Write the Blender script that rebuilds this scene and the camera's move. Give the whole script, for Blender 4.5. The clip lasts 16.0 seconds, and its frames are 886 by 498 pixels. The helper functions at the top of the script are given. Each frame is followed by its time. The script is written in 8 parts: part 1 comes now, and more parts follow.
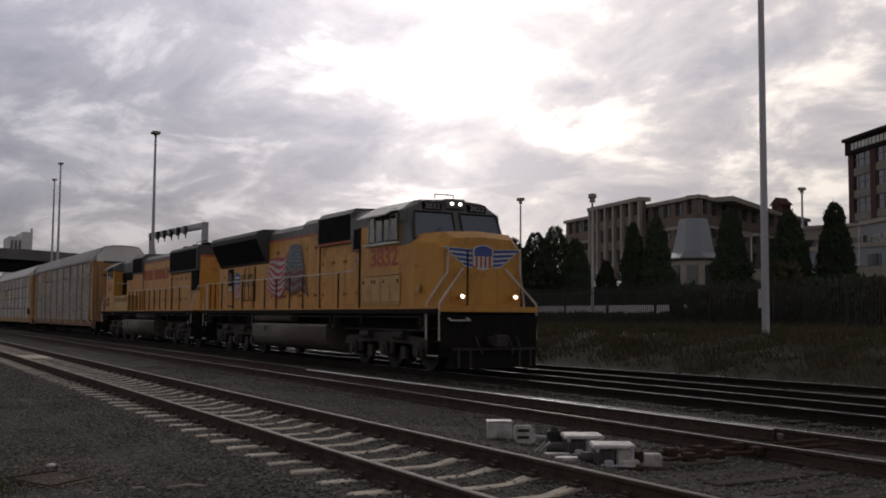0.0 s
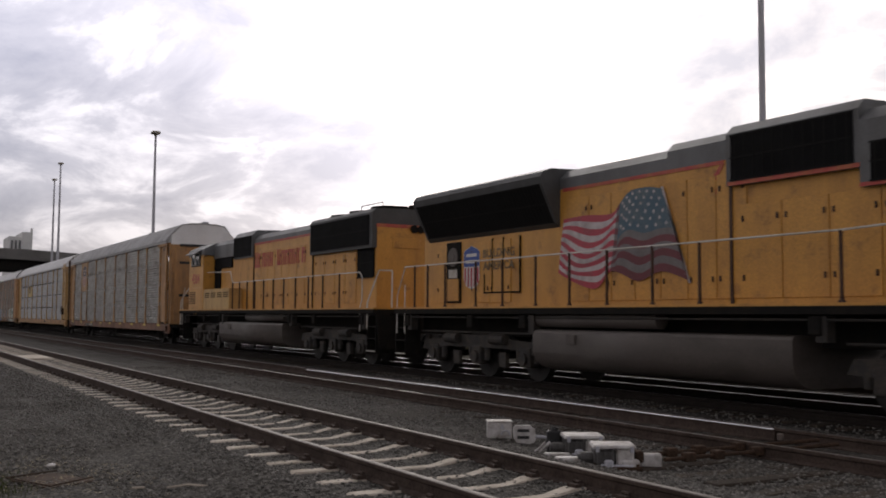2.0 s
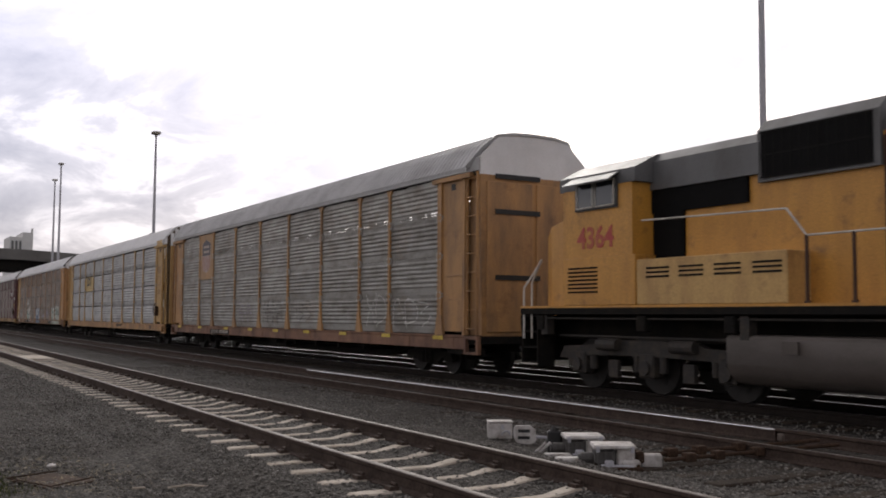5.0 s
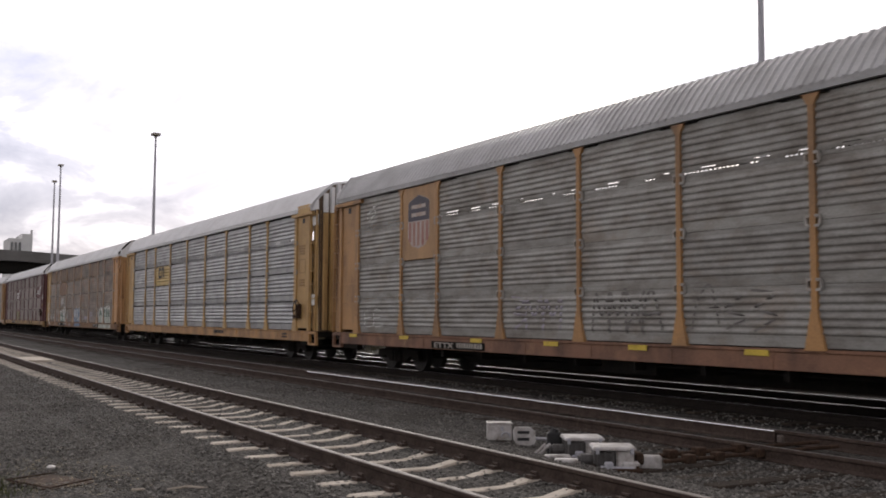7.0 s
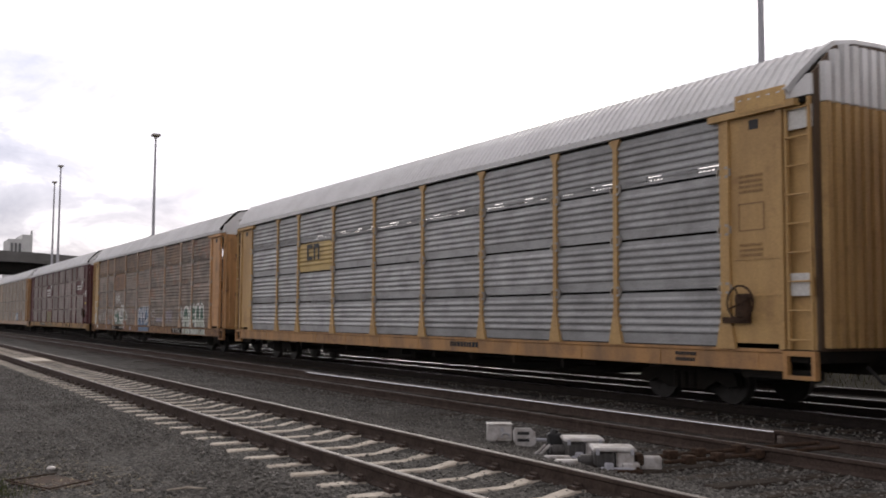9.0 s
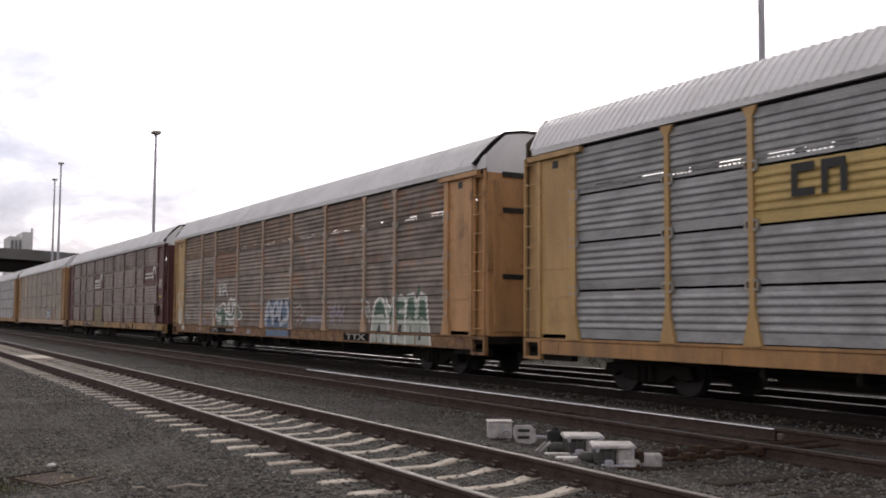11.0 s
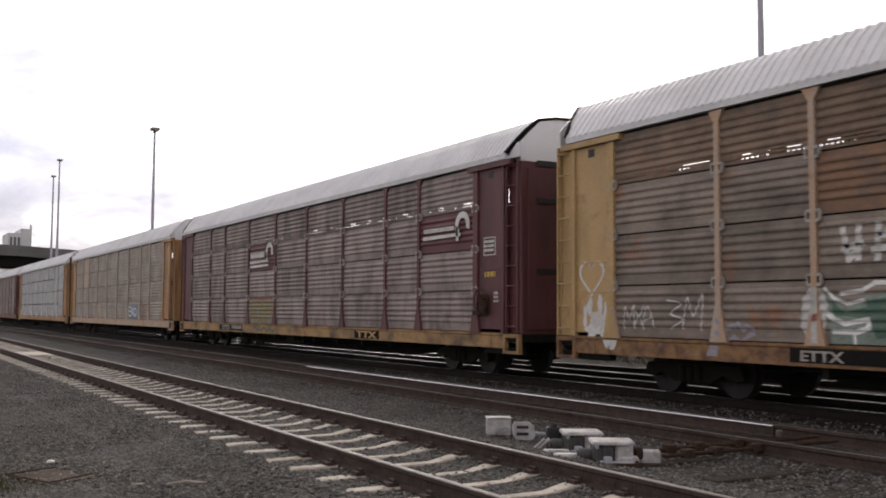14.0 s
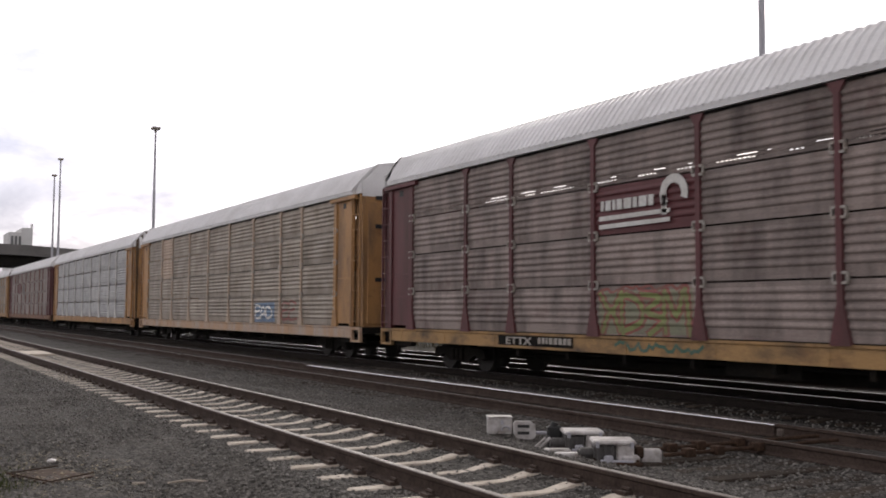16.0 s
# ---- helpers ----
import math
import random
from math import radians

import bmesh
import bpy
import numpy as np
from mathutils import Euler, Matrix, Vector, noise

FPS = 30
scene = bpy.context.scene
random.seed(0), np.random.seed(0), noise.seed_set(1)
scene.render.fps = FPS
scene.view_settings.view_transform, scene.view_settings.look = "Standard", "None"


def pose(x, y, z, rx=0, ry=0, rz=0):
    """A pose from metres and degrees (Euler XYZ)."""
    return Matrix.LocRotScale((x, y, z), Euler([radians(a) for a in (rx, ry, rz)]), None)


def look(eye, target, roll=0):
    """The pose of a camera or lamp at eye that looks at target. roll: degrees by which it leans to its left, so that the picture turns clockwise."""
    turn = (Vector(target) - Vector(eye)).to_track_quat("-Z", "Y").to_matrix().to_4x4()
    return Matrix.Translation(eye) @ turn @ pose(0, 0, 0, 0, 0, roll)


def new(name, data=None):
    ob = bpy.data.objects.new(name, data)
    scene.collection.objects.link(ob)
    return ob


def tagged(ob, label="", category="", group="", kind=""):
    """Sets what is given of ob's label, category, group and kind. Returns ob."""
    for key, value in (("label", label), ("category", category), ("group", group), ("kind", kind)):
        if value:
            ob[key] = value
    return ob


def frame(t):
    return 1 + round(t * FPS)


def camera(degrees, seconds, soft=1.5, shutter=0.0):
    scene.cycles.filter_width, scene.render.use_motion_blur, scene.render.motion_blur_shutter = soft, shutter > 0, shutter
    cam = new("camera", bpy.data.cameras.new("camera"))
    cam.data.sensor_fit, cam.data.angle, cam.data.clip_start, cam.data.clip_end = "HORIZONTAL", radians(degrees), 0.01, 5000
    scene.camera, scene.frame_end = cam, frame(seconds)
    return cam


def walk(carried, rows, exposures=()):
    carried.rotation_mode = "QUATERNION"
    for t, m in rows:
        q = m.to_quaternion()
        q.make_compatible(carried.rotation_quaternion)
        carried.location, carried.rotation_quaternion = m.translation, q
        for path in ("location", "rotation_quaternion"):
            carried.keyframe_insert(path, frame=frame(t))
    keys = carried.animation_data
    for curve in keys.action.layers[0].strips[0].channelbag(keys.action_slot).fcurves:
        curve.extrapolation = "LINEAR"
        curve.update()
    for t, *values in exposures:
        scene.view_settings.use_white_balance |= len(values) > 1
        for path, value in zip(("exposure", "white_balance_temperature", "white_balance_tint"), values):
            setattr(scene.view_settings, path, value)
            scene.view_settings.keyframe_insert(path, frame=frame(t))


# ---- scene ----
# ---- camera ----
EYE = (0.0, 0.0, 1.45)
YAW, PITCH, ROLL = 30.01, 3.934, 0.39
cam = camera(48.41, 16.0, soft=1.85, shutter=0.15)


def aim(dx, dy):
    """The camera's pose when the picture drifts by dx, dy thousandths of the focal length."""
    yaw, pitch = radians(YAW) - dx / 1000, radians(PITCH) + dy / 1000
    way = Vector((-math.cos(yaw) * math.cos(pitch), math.sin(yaw) * math.cos(pitch), math.sin(pitch)))
    return look(EYE, Vector(EYE) + way * 10, ROLL)


DRIFT = [(0.0, 0, 0), (3.5, 0, 0), (4.0, 0.5, -0.5), (6.5, 0, 1.7), (7.0, 0, 1.75), (7.5, 0, 2.0), (8.0, 0, 2.55), (8.5, -0.5, 2.7),
         (9.0, 0, 2.6), (11.5, 0, -0.75), (12.0, -0.4, -1.3), (12.5, -0.85, -1.75), (13.0, -0.85, -2.55), (13.5, -0.7, -2.95),
         (14.0, -0.8, -3.4), (14.5, -0.3, -4.2), (15.0, 0, -4.35), (16.0, 0.1, -4.35)]
EXPOSURES = [(0.0, -0.14), (0.5, 0.08), (1.0, 0.23), (1.5, 0.42), (2.0, 0.56), (3.5, 0.65), (4.2, 0.73), (6.3, 1.05), (7.0, 1.10), (9.0, 1.16), (12.0, 1.22), (16.0, 1.30)]
walk(cam, [(t, aim(dx, dy)) for t, dx, dy in DRIFT], EXPOSURES)

# ---- light ----
SUN_AZ, SUN_EL = radians(154.0), radians(27.0)   # azimuth counted from +X towards +Y
SUN_DIR = Vector((math.cos(SUN_AZ) * math.cos(SUN_EL), math.sin(SUN_AZ) * math.cos(SUN_EL), math.sin(SUN_EL)))


def make_world():
    w = bpy.data.worlds.new("overcast_sky")
    scene.world = w
    w.use_nodes = True
    nt = w.node_tree
    nt.nodes.clear()
    N = lambda kind, **kw: set_node(nt.nodes.new(kind), kw)
    L = nt.links.new
    out, bg = N("ShaderNodeOutputWorld"), N("ShaderNodeBackground")
    sky = N("ShaderNodeTexSky", sky_type="NISHITA", sun_disc=False, sun_elevation=SUN_EL, sun_rotation=math.pi / 2 - SUN_AZ, dust_density=2.0)
    tc = N("ShaderNodeTexCoord")
    sep = N("ShaderNodeSeparateXYZ")
    L(tc.outputs["Generated"], sep.inputs[0])
    # the cloud layer is a plane overhead: direction divided by its height
    zz = N("ShaderNodeMath", operation="MAXIMUM")
    L(sep.outputs["Z"], zz.inputs[0]); zz.inputs[1].default_value = 0.0
    za = N("ShaderNodeMath", operation="ADD")
    L(zz.outputs[0], za.inputs[0]); za.inputs[1].default_value = 0.30
    dv = N("ShaderNodeVectorMath", operation="DIVIDE")
    cmb = N("ShaderNodeCombineXYZ")
    for i in range(3):
        L(za.outputs[0], cmb.inputs[i])
    L(tc.outputs["Generated"], dv.inputs[0]); L(cmb.outputs[0], dv.inputs[1])
    n1 = N("ShaderNodeTexNoise"); n1.inputs["Scale"].default_value = 3.1; n1.inputs["Detail"].default_value = 9; n1.inputs["Roughness"].default_value = 0.6; n1.inputs["Distortion"].default_value = 0.35
    mp = N("ShaderNodeMapping"); mp.inputs["Location"].default_value = (3.1, 0.7, 0.0); mp.inputs["Scale"].default_value = (1.0, 1.15, 1.6)
    L(dv.outputs[0], mp.inputs[0]); L(mp.outputs[0], n1.inputs["Vector"])
    cover = N("ShaderNodeValToRGB")
    cover.color_ramp.elements[0].position, cover.color_ramp.elements[0].color = 0.38, (0.40, 0.385, 0.43, 1)
    cover.color_ramp.elements[1].position, cover.color_ramp.elements[1].color = 0.64, (1.12, 1.0, 0.92, 1)
    e = cover.color_ramp.elements.new(0.52); e.color = (0.60, 0.555, 0.565, 1)
    L(n1.outputs[0], cover.inputs[0])
    # brighter towards the veiled sun
    dot = N("ShaderNodeVectorMath", operation="DOT_PRODUCT")
    L(tc.outputs["Generated"], dot.inputs[0]); dot.inputs[1].default_value = SUN_DIR
    mr = N("ShaderNodeMapRange"); mr.inputs[1].default_value, mr.inputs[2].default_value, mr.inputs[3].default_value, mr.inputs[4].default_value = -0.1, 1.0, 0.0, 1.0
    L(dot.outputs["Value"], mr.inputs[0])
    pw = N("ShaderNodeMath", operation="POWER"); L(mr.outputs[0], pw.inputs[0]); pw.inputs[1].default_value = 5.0
    gain = N("ShaderNodeMath", operation="MULTIPLY_ADD"); L(pw.outputs[0], gain.inputs[0]); gain.inputs[1].default_value = 1.5; gain.inputs[2].default_value = 0.73
    # sky overhead, out of view, dimmed so the ground gets less light
    hi = N("ShaderNodeMapRange"); hi.inputs[1].default_value, hi.inputs[2].default_value, hi.inputs[3].default_value, hi.inputs[4].default_value = 0.40, 0.80, 1.0, 0.42
    L(sep.outputs["Z"], hi.inputs[0])
    # thinner, bluer cloud low towards the far end of the line
    west = N("ShaderNodeVectorMath", operation="DOT_PRODUCT"); L(tc.outputs["Generated"], west.inputs[0]); west.inputs[1].default_value = (-0.976, 0.172, 0.13)
    wr = N("ShaderNodeMapRange"); wr.inputs[1].default_value, wr.inputs[2].default_value, wr.inputs[3].default_value, wr.inputs[4].default_value = 0.93, 0.995, 1.0, 0.42
    L(west.outputs["Value"], wr.inputs[0])
    gain1 = N("ShaderNodeMath", operation="MULTIPLY"); L(gain.outputs[0], gain1.inputs[0]); L(wr.outputs[0], gain1.inputs[1])
    # a heavier bank of cloud over the buildings
    bank = N("ShaderNodeVectorMath", operation="DOT_PRODUCT"); L(tc.outputs["Generated"], bank.inputs[0]); bank.inputs[1].default_value = (-0.64, 0.735, 0.225)
    br = N("ShaderNodeMapRange"); br.inputs[1].default_value, br.inputs[2].default_value, br.inputs[3].default_value, br.inputs[4].default_value = 0.955, 0.998, 1.0, 0.72
    L(bank.outputs["Value"], br.inputs[0])
    gain3 = N("ShaderNodeMath", operation="MULTIPLY"); L(gain1.outputs[0], gain3.inputs[0]); L(br.outputs[0], gain3.inputs[1])
    gain2 = N("ShaderNodeMath", operation="MULTIPLY"); L(gain3.outputs[0], gain2.inputs[0]); L(hi.outputs[0], gain2.inputs[1])
    # cloud seen edge-on is thicker and greyer near the horizon
    lo = N("ShaderNodeMapRange"); lo.inputs[1].default_value, lo.inputs[2].default_value, lo.inputs[3].default_value, lo.inputs[4].default_value = 0.06, 0.24, 0.76, 1.0
    L(sep.outputs["Z"], lo.inputs[0])
    gain4 = N("ShaderNodeMath", operation="MULTIPLY"); L(gain2.outputs[0], gain4.inputs[0]); L(lo.outputs[0], gain4.inputs[1])
    lit = N("ShaderNodeMix", data_type="RGBA", blend_type="MULTIPLY"); lit.inputs[0].default_value = 1.0
    L(cover.outputs[0], lit.inputs[6])
    gc = N("ShaderNodeCombineColor")
    for i in range(3):
        L(gain4.outputs[0], gc.inputs[i])
    L(gc.outputs[0], lit.inputs[7])
    cool = N("ShaderNodeMix", data_type="RGBA", blend_type="MULTIPLY"); cool.inputs[7].default_value = (0.88, 0.96, 1.17, 1)
    wc = N("ShaderNodeMapRange"); wc.inputs[1].default_value, wc.inputs[2].default_value, wc.inputs[3].default_value, wc.inputs[4].default_value = 0.93, 0.995, 0.0, 0.9
    L(west.outputs["Value"], wc.inputs[0]); L(wc.outputs[0], cool.inputs[0]); L(lit.outputs[2], cool.inputs[6])
    mix = N("ShaderNodeMix", data_type="RGBA"); mix.inputs[0].default_value = 0.93
    s2 = N("ShaderNodeMix", data_type="RGBA", blend_type="MULTIPLY"); s2.inputs[0].default_value = 1.0; s2.inputs[7].default_value = (0.1, 0.1, 0.1, 1)
    L(sky.outputs[0], s2.inputs[6])
    L(s2.outputs[2], mix.inputs[6]); L(cool.outputs[2], mix.inputs[7])
    L(mix.outputs[2], bg.inputs[0]); bg.inputs[1].default_value = 1.0
    L(bg.outputs[0], out.inputs[0])


def set_node(node, kw):
    for k, v in kw.items():
        if k == "operation": node.operation = v
        elif k == "data_type": node.data_type = v
        elif k == "blend_type": node.blend_type = v
        elif k == "sky_type": node.sky_type = v
        elif k == "sun_disc": node.sun_disc = v
        elif k == "sun_elevation": node.sun_elevation = v
        elif k == "sun_rotation": node.sun_rotation = v
        elif k == "dust_density": node.dust_density = v
    return node


make_world()
sun_data = bpy.data.lights.new("sun", "SUN")
sun_data.energy, sun_data.angle, sun_data.color = 0.6, radians(14), (1.0, 0.95, 0.88)
sun = new("sun", sun_data)
sun.matrix_basis = look(SUN_DIR * 100, (0, 0, 0))

# ---- materials ----
def material(name, color, rough=0.6, metal=0.0, dirt=None, amount=0.5, scale=1.0, streak=1.0, grain=0.15, bump=0.15, bump_scale=30.0, island=0.0, fleck=None, band=0.0):
    """Painted or raw surface: base colour, large stains, fine grain and relief. streak > 1 draws the stains out vertically."""
    m = bpy.data.materials.new(name)
    m.use_nodes = True
    nt = m.node_tree
    L = nt.links.new
    b = nt.nodes["Principled BSDF"]
    b.inputs["Roughness"].default_value, b.inputs["Metallic"].default_value = rough, metal
    if rough > 0.8:
        b.inputs["Specular IOR Level"].default_value = 0.12   # porous, broken surfaces hardly shine
    tc = nt.nodes.new("ShaderNodeTexCoord")
    mp = nt.nodes.new("ShaderNodeMapping")
    mp.inputs["Scale"].default_value = (scale, scale, scale / streak)
    # every object shows its own stretch of the stains
    own = nt.nodes.new("ShaderNodeObjectInfo")
    off = nt.nodes.new("ShaderNodeMath"); off.operation = "MULTIPLY"; off.inputs[1].default_value = 61.0
    L(own.outputs["Random"], off.inputs[0])
    at = nt.nodes.new("ShaderNodeVectorMath"); at.operation = "ADD"
    L(tc.outputs["Object"], at.inputs[0]); L(off.outputs[0], at.inputs[1])
    L(at.outputs[0], mp.inputs[0])
    big = nt.nodes.new("ShaderNodeTexNoise")
    big.inputs["Scale"].default_value, big.inputs["Detail"].default_value, big.inputs["Roughness"].default_value = 1.6, 6, 0.62
    L(mp.outputs[0], big.inputs["Vector"])
    fine = nt.nodes.new("ShaderNodeTexNoise")
    fine.inputs["Scale"].default_value, fine.inputs["Detail"].default_value = bump_scale, 4
    L(tc.outputs["Object"], fine.inputs["Vector"])
    ramp = nt.nodes.new("ShaderNodeValToRGB")
    ramp.color_ramp.elements[0].position, ramp.color_ramp.elements[1].position = 0.42, 0.68
    L(big.outputs[0], ramp.inputs[0])
    mx = nt.nodes.new("ShaderNodeMix"); mx.data_type = "RGBA"
    fac = nt.nodes.new("ShaderNodeMath"); fac.operation = "MULTIPLY"; fac.inputs[1].default_value = amount
    L(ramp.outputs[0], fac.inputs[0]); L(fac.outputs[0], mx.inputs[0])
    mx.inputs[6].default_value = (*color, 1)
    mx.inputs[7].default_value = (*(dirt or [c * 0.45 for c in color]), 1)
    paint = mx.outputs[2]
    extra = []
    if fleck:   # a second kind of stain, in patches
        extra.append(((0.9 * scale, 0.9 * scale, 1.1 * scale), fleck[0], fleck[1], 0.56, 0.72))
    if band:    # grime drawn out along the sheet
        extra.append(((0.5, 1.0, 16.0), [0.45 * c for c in (dirt or color)], band, 0.48, 0.75))
    for sc, col, amt, lo, hi in extra:
        m2 = nt.nodes.new("ShaderNodeMapping"); m2.inputs["Scale"].default_value = sc; m2.inputs["Location"].default_value = (7.3, 1.9, 4.1)
        L(at.outputs[0], m2.inputs[0])
        n2 = nt.nodes.new("ShaderNodeTexNoise"); n2.inputs["Scale"].default_value, n2.inputs["Detail"].default_value, n2.inputs["Roughness"].default_value = 1.5, 8, 0.65
        L(m2.outputs[0], n2.inputs["Vector"])
        q = nt.nodes.new("ShaderNodeMapRange"); q.inputs[1].default_value, q.inputs[2].default_value, q.inputs[4].default_value = lo, hi, amt
        L(n2.outputs[0], q.inputs[0])
        m3 = nt.nodes.new("ShaderNodeMix"); m3.data_type = "RGBA"; m3.inputs[7].default_value = (*col, 1)
        L(q.outputs[0], m3.inputs[0]); L(paint, m3.inputs[6])
        paint = m3.outputs[2]
    val = nt.nodes.new("ShaderNodeHueSaturation")
    mr = nt.nodes.new("ShaderNodeMapRange")
    mr.inputs[3].default_value, mr.inputs[4].default_value = 1 - grain, 1 + grain
    mr.inputs[1].default_value, mr.inputs[2].default_value = 0.3, 0.7
    L(fine.outputs[0], mr.inputs[0])
    src = mr.outputs[0]
    if island:
        oi, ge = nt.nodes.new("ShaderNodeObjectInfo"), nt.nodes.new("ShaderNodeNewGeometry")
        ad = nt.nodes.new("ShaderNodeMath"); ad.operation = "ADD"
        L(oi.outputs["Random"], ad.inputs[0]); L(ge.outputs["Random Per Island"], ad.inputs[1])
        r2 = nt.nodes.new("ShaderNodeMapRange"); r2.inputs[2].default_value = 2.0; r2.inputs[3].default_value, r2.inputs[4].default_value = 1 - island, 1 + island
        L(ad.outputs[0], r2.inputs[0])
        mu = nt.nodes.new("ShaderNodeMath"); mu.operation = "MULTIPLY"
        L(src, mu.inputs[0]); L(r2.outputs[0], mu.inputs[1]); src = mu.outputs[0]
    L(src, val.inputs["Value"]); L(paint, val.inputs["Color"])
    L(val.outputs[0], b.inputs["Base Color"])
    rr = nt.nodes.new("ShaderNodeMapRange"); rr.inputs[3].default_value, rr.inputs[4].default_value = max(0.05, rough - 0.12), min(1, rough + 0.12)
    L(big.outputs[0], rr.inputs[0]); L(rr.outputs[0], b.inputs["Roughness"])
    if bump:
        bp = nt.nodes.new("ShaderNodeBump"); bp.inputs["Strength"].default_value, bp.inputs["Distance"].default_value = bump, 0.01
        L(fine.outputs[0], bp.inputs["Height"]); L(bp.outputs[0], b.inputs["Normal"])
    return m


def gravel_material(name, dark, light, stone=26.0, tint=(0.10, 0.085, 0.06)):
    """Crushed stone: cells of their own grey, rust and dust in patches, deep relief."""
    m = bpy.data.materials.new(name); m.use_nodes = True
    nt = m.node_tree; L = nt.links.new; b = nt.nodes["Principled BSDF"]
    b.inputs["Roughness"].default_value, b.inputs["Specular IOR Level"].default_value = 0.9, 0.1
    ge = nt.nodes.new("ShaderNodeNewGeometry")
    vo = nt.nodes.new("ShaderNodeTexVoronoi"); vo.inputs["Scale"].default_value = stone
    L(ge.outputs["Position"], vo.inputs["Vector"])
    sp = nt.nodes.new("ShaderNodeSeparateColor"); L(vo.outputs["Color"], sp.inputs[0])
    ramp = nt.nodes.new("ShaderNodeValToRGB")
    ramp.color_ramp.elements[0].color, ramp.color_ramp.elements[1].color = (*dark, 1), (*light, 1)
    ramp.color_ramp.elements[1].position = 0.95
    L(sp.outputs[0], ramp.inputs[0])
    no = nt.nodes.new("ShaderNodeTexNoise"); no.inputs["Scale"].default_value, no.inputs["Detail"].default_value = 0.55, 7
    L(ge.outputs["Position"], no.inputs["Vector"])
    r2 = nt.nodes.new("ShaderNodeValToRGB"); r2.color_ramp.elements[0].position, r2.color_ramp.elements[1].position = 0.45, 0.7
    L(no.outputs[0], r2.inputs[0])
    mx = nt.nodes.new("ShaderNodeMix"); mx.data_type = "RGBA"; mx.inputs[7].default_value = (*tint, 1)
    fa = nt.nodes.new("ShaderNodeMath"); fa.operation = "MULTIPLY"; fa.inputs[1].default_value = 0.55
    L(r2.outputs[0], fa.inputs[0]); L(fa.outputs[0], mx.inputs[0]); L(ramp.outputs[0], mx.inputs[6])
    L(mx.outputs[2], b.inputs["Base Color"])
    bp = nt.nodes.new("ShaderNodeBump"); bp.inputs["Strength"].default_value, bp.inputs["Distance"].default_value = 1.0, 0.03
    bp.invert = True
    L(vo.outputs["Distance"], bp.inputs["Height"]); L(bp.outputs[0], b.inputs["Normal"])
    return m


def glow(name, color, strength):
    m = bpy.data.materials.new(name); m.use_nodes = True
    b = m.node_tree.nodes["Principled BSDF"]
    b.inputs["Base Color"].default_value = (*color, 1)
    b.inputs["Emission Color"].default_value = (*color, 1); b.inputs["Emission Strength"].default_value = strength
    return m


def glass(name, color=(0.03, 0.035, 0.045), rough=0.06):
    m = bpy.data.materials.new(name); m.use_nodes = True
    b = m.node_tree.nodes["Principled BSDF"]
    b.inputs["Base Color"].default_value = (*color, 1); b.inputs["Roughness"].default_value = rough
    b.inputs["Specular IOR Level"].default_value = 0.8
    b.inputs["IOR"].default_value = 1.52
    return m


M = {}
M["yellow"] = material("engine_yellow", (0.53, 0.262, 0.045), 0.5, dirt=(0.30, 0.14, 0.035), amount=0.5, scale=1.5, streak=3.5, grain=0.16, bump=0.06, fleck=((0.12, 0.055, 0.028), 0.6))
M["pale_yellow"] = material("bleached_yellow", (0.52, 0.33, 0.12), 0.6, dirt=(0.30, 0.17, 0.07), amount=0.6, scale=1.8, streak=2.5, grain=0.14, fleck=((0.16, 0.08, 0.04), 0.5))
M["post_rust"] = material("rusty_rail_post", (0.055, 0.024, 0.015), 0.7, dirt=(0.028, 0.016, 0.012), amount=0.6, scale=4)
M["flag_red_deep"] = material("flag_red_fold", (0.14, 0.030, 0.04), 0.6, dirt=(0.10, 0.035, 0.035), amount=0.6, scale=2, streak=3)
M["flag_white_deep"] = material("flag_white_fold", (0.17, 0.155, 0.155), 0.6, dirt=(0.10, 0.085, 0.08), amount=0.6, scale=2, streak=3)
M["housing_dark"] = material("housing_dark", (0.045, 0.044, 0.043), 0.6, dirt=(0.025, 0.022, 0.02), amount=0.6)
M["hood_grey"] = material("hood_grey", (0.115, 0.118, 0.122), 0.55, dirt=(0.06, 0.056, 0.052), amount=0.6, scale=0.8, streak=2, grain=0.1)
M["housing_dark"] = material("housing_dark", (0.055, 0.056, 0.058), 0.65, dirt=(0.035, 0.033, 0.03), amount=0.6, scale=1.2, grain=0.15)
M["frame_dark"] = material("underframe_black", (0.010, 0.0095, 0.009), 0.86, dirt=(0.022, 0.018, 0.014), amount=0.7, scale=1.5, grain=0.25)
# darker truck steel for the cars, with underbody shade in the colour
M["car_truck_shaded"] = material("shaded_truck_steel", (0.010, 0.009, 0.008), 0.85, dirt=(0.017, 0.014, 0.011), amount=0.6, scale=2.0, grain=0.25)
M["truck_steel"] = material("truck_steel", (0.021, 0.019, 0.018), 0.78, dirt=(0.062, 0.048, 0.036), amount=0.75, scale=3.0, grain=0.25)
M["tank_grey"] = material("tank_grey", (0.080, 0.066, 0.058), 0.6, dirt=(0.048, 0.040, 0.034), amount=0.6, scale=0.8, streak=0.4, grain=0.15)
M["screen_bar"] = material("screen_bar", (0.010, 0.010, 0.010), 0.85, dirt=(0.015, 0.013, 0.011), amount=0.6, scale=2)
M["grille"] = material("grille_black", (0.006, 0.006, 0.0065), 0.85, grain=0.3, bump_scale=60)
M["red_paint"] = material("faded_red", (0.38, 0.055, 0.045), 0.6, dirt=(0.40, 0.17, 0.06), amount=0.7, scale=2.0, streak=3)
M["white_paint"] = material("dull_white", (0.62, 0.62, 0.60), 0.55, dirt=(0.35, 0.32, 0.28), amount=0.5, scale=1.2, streak=3)
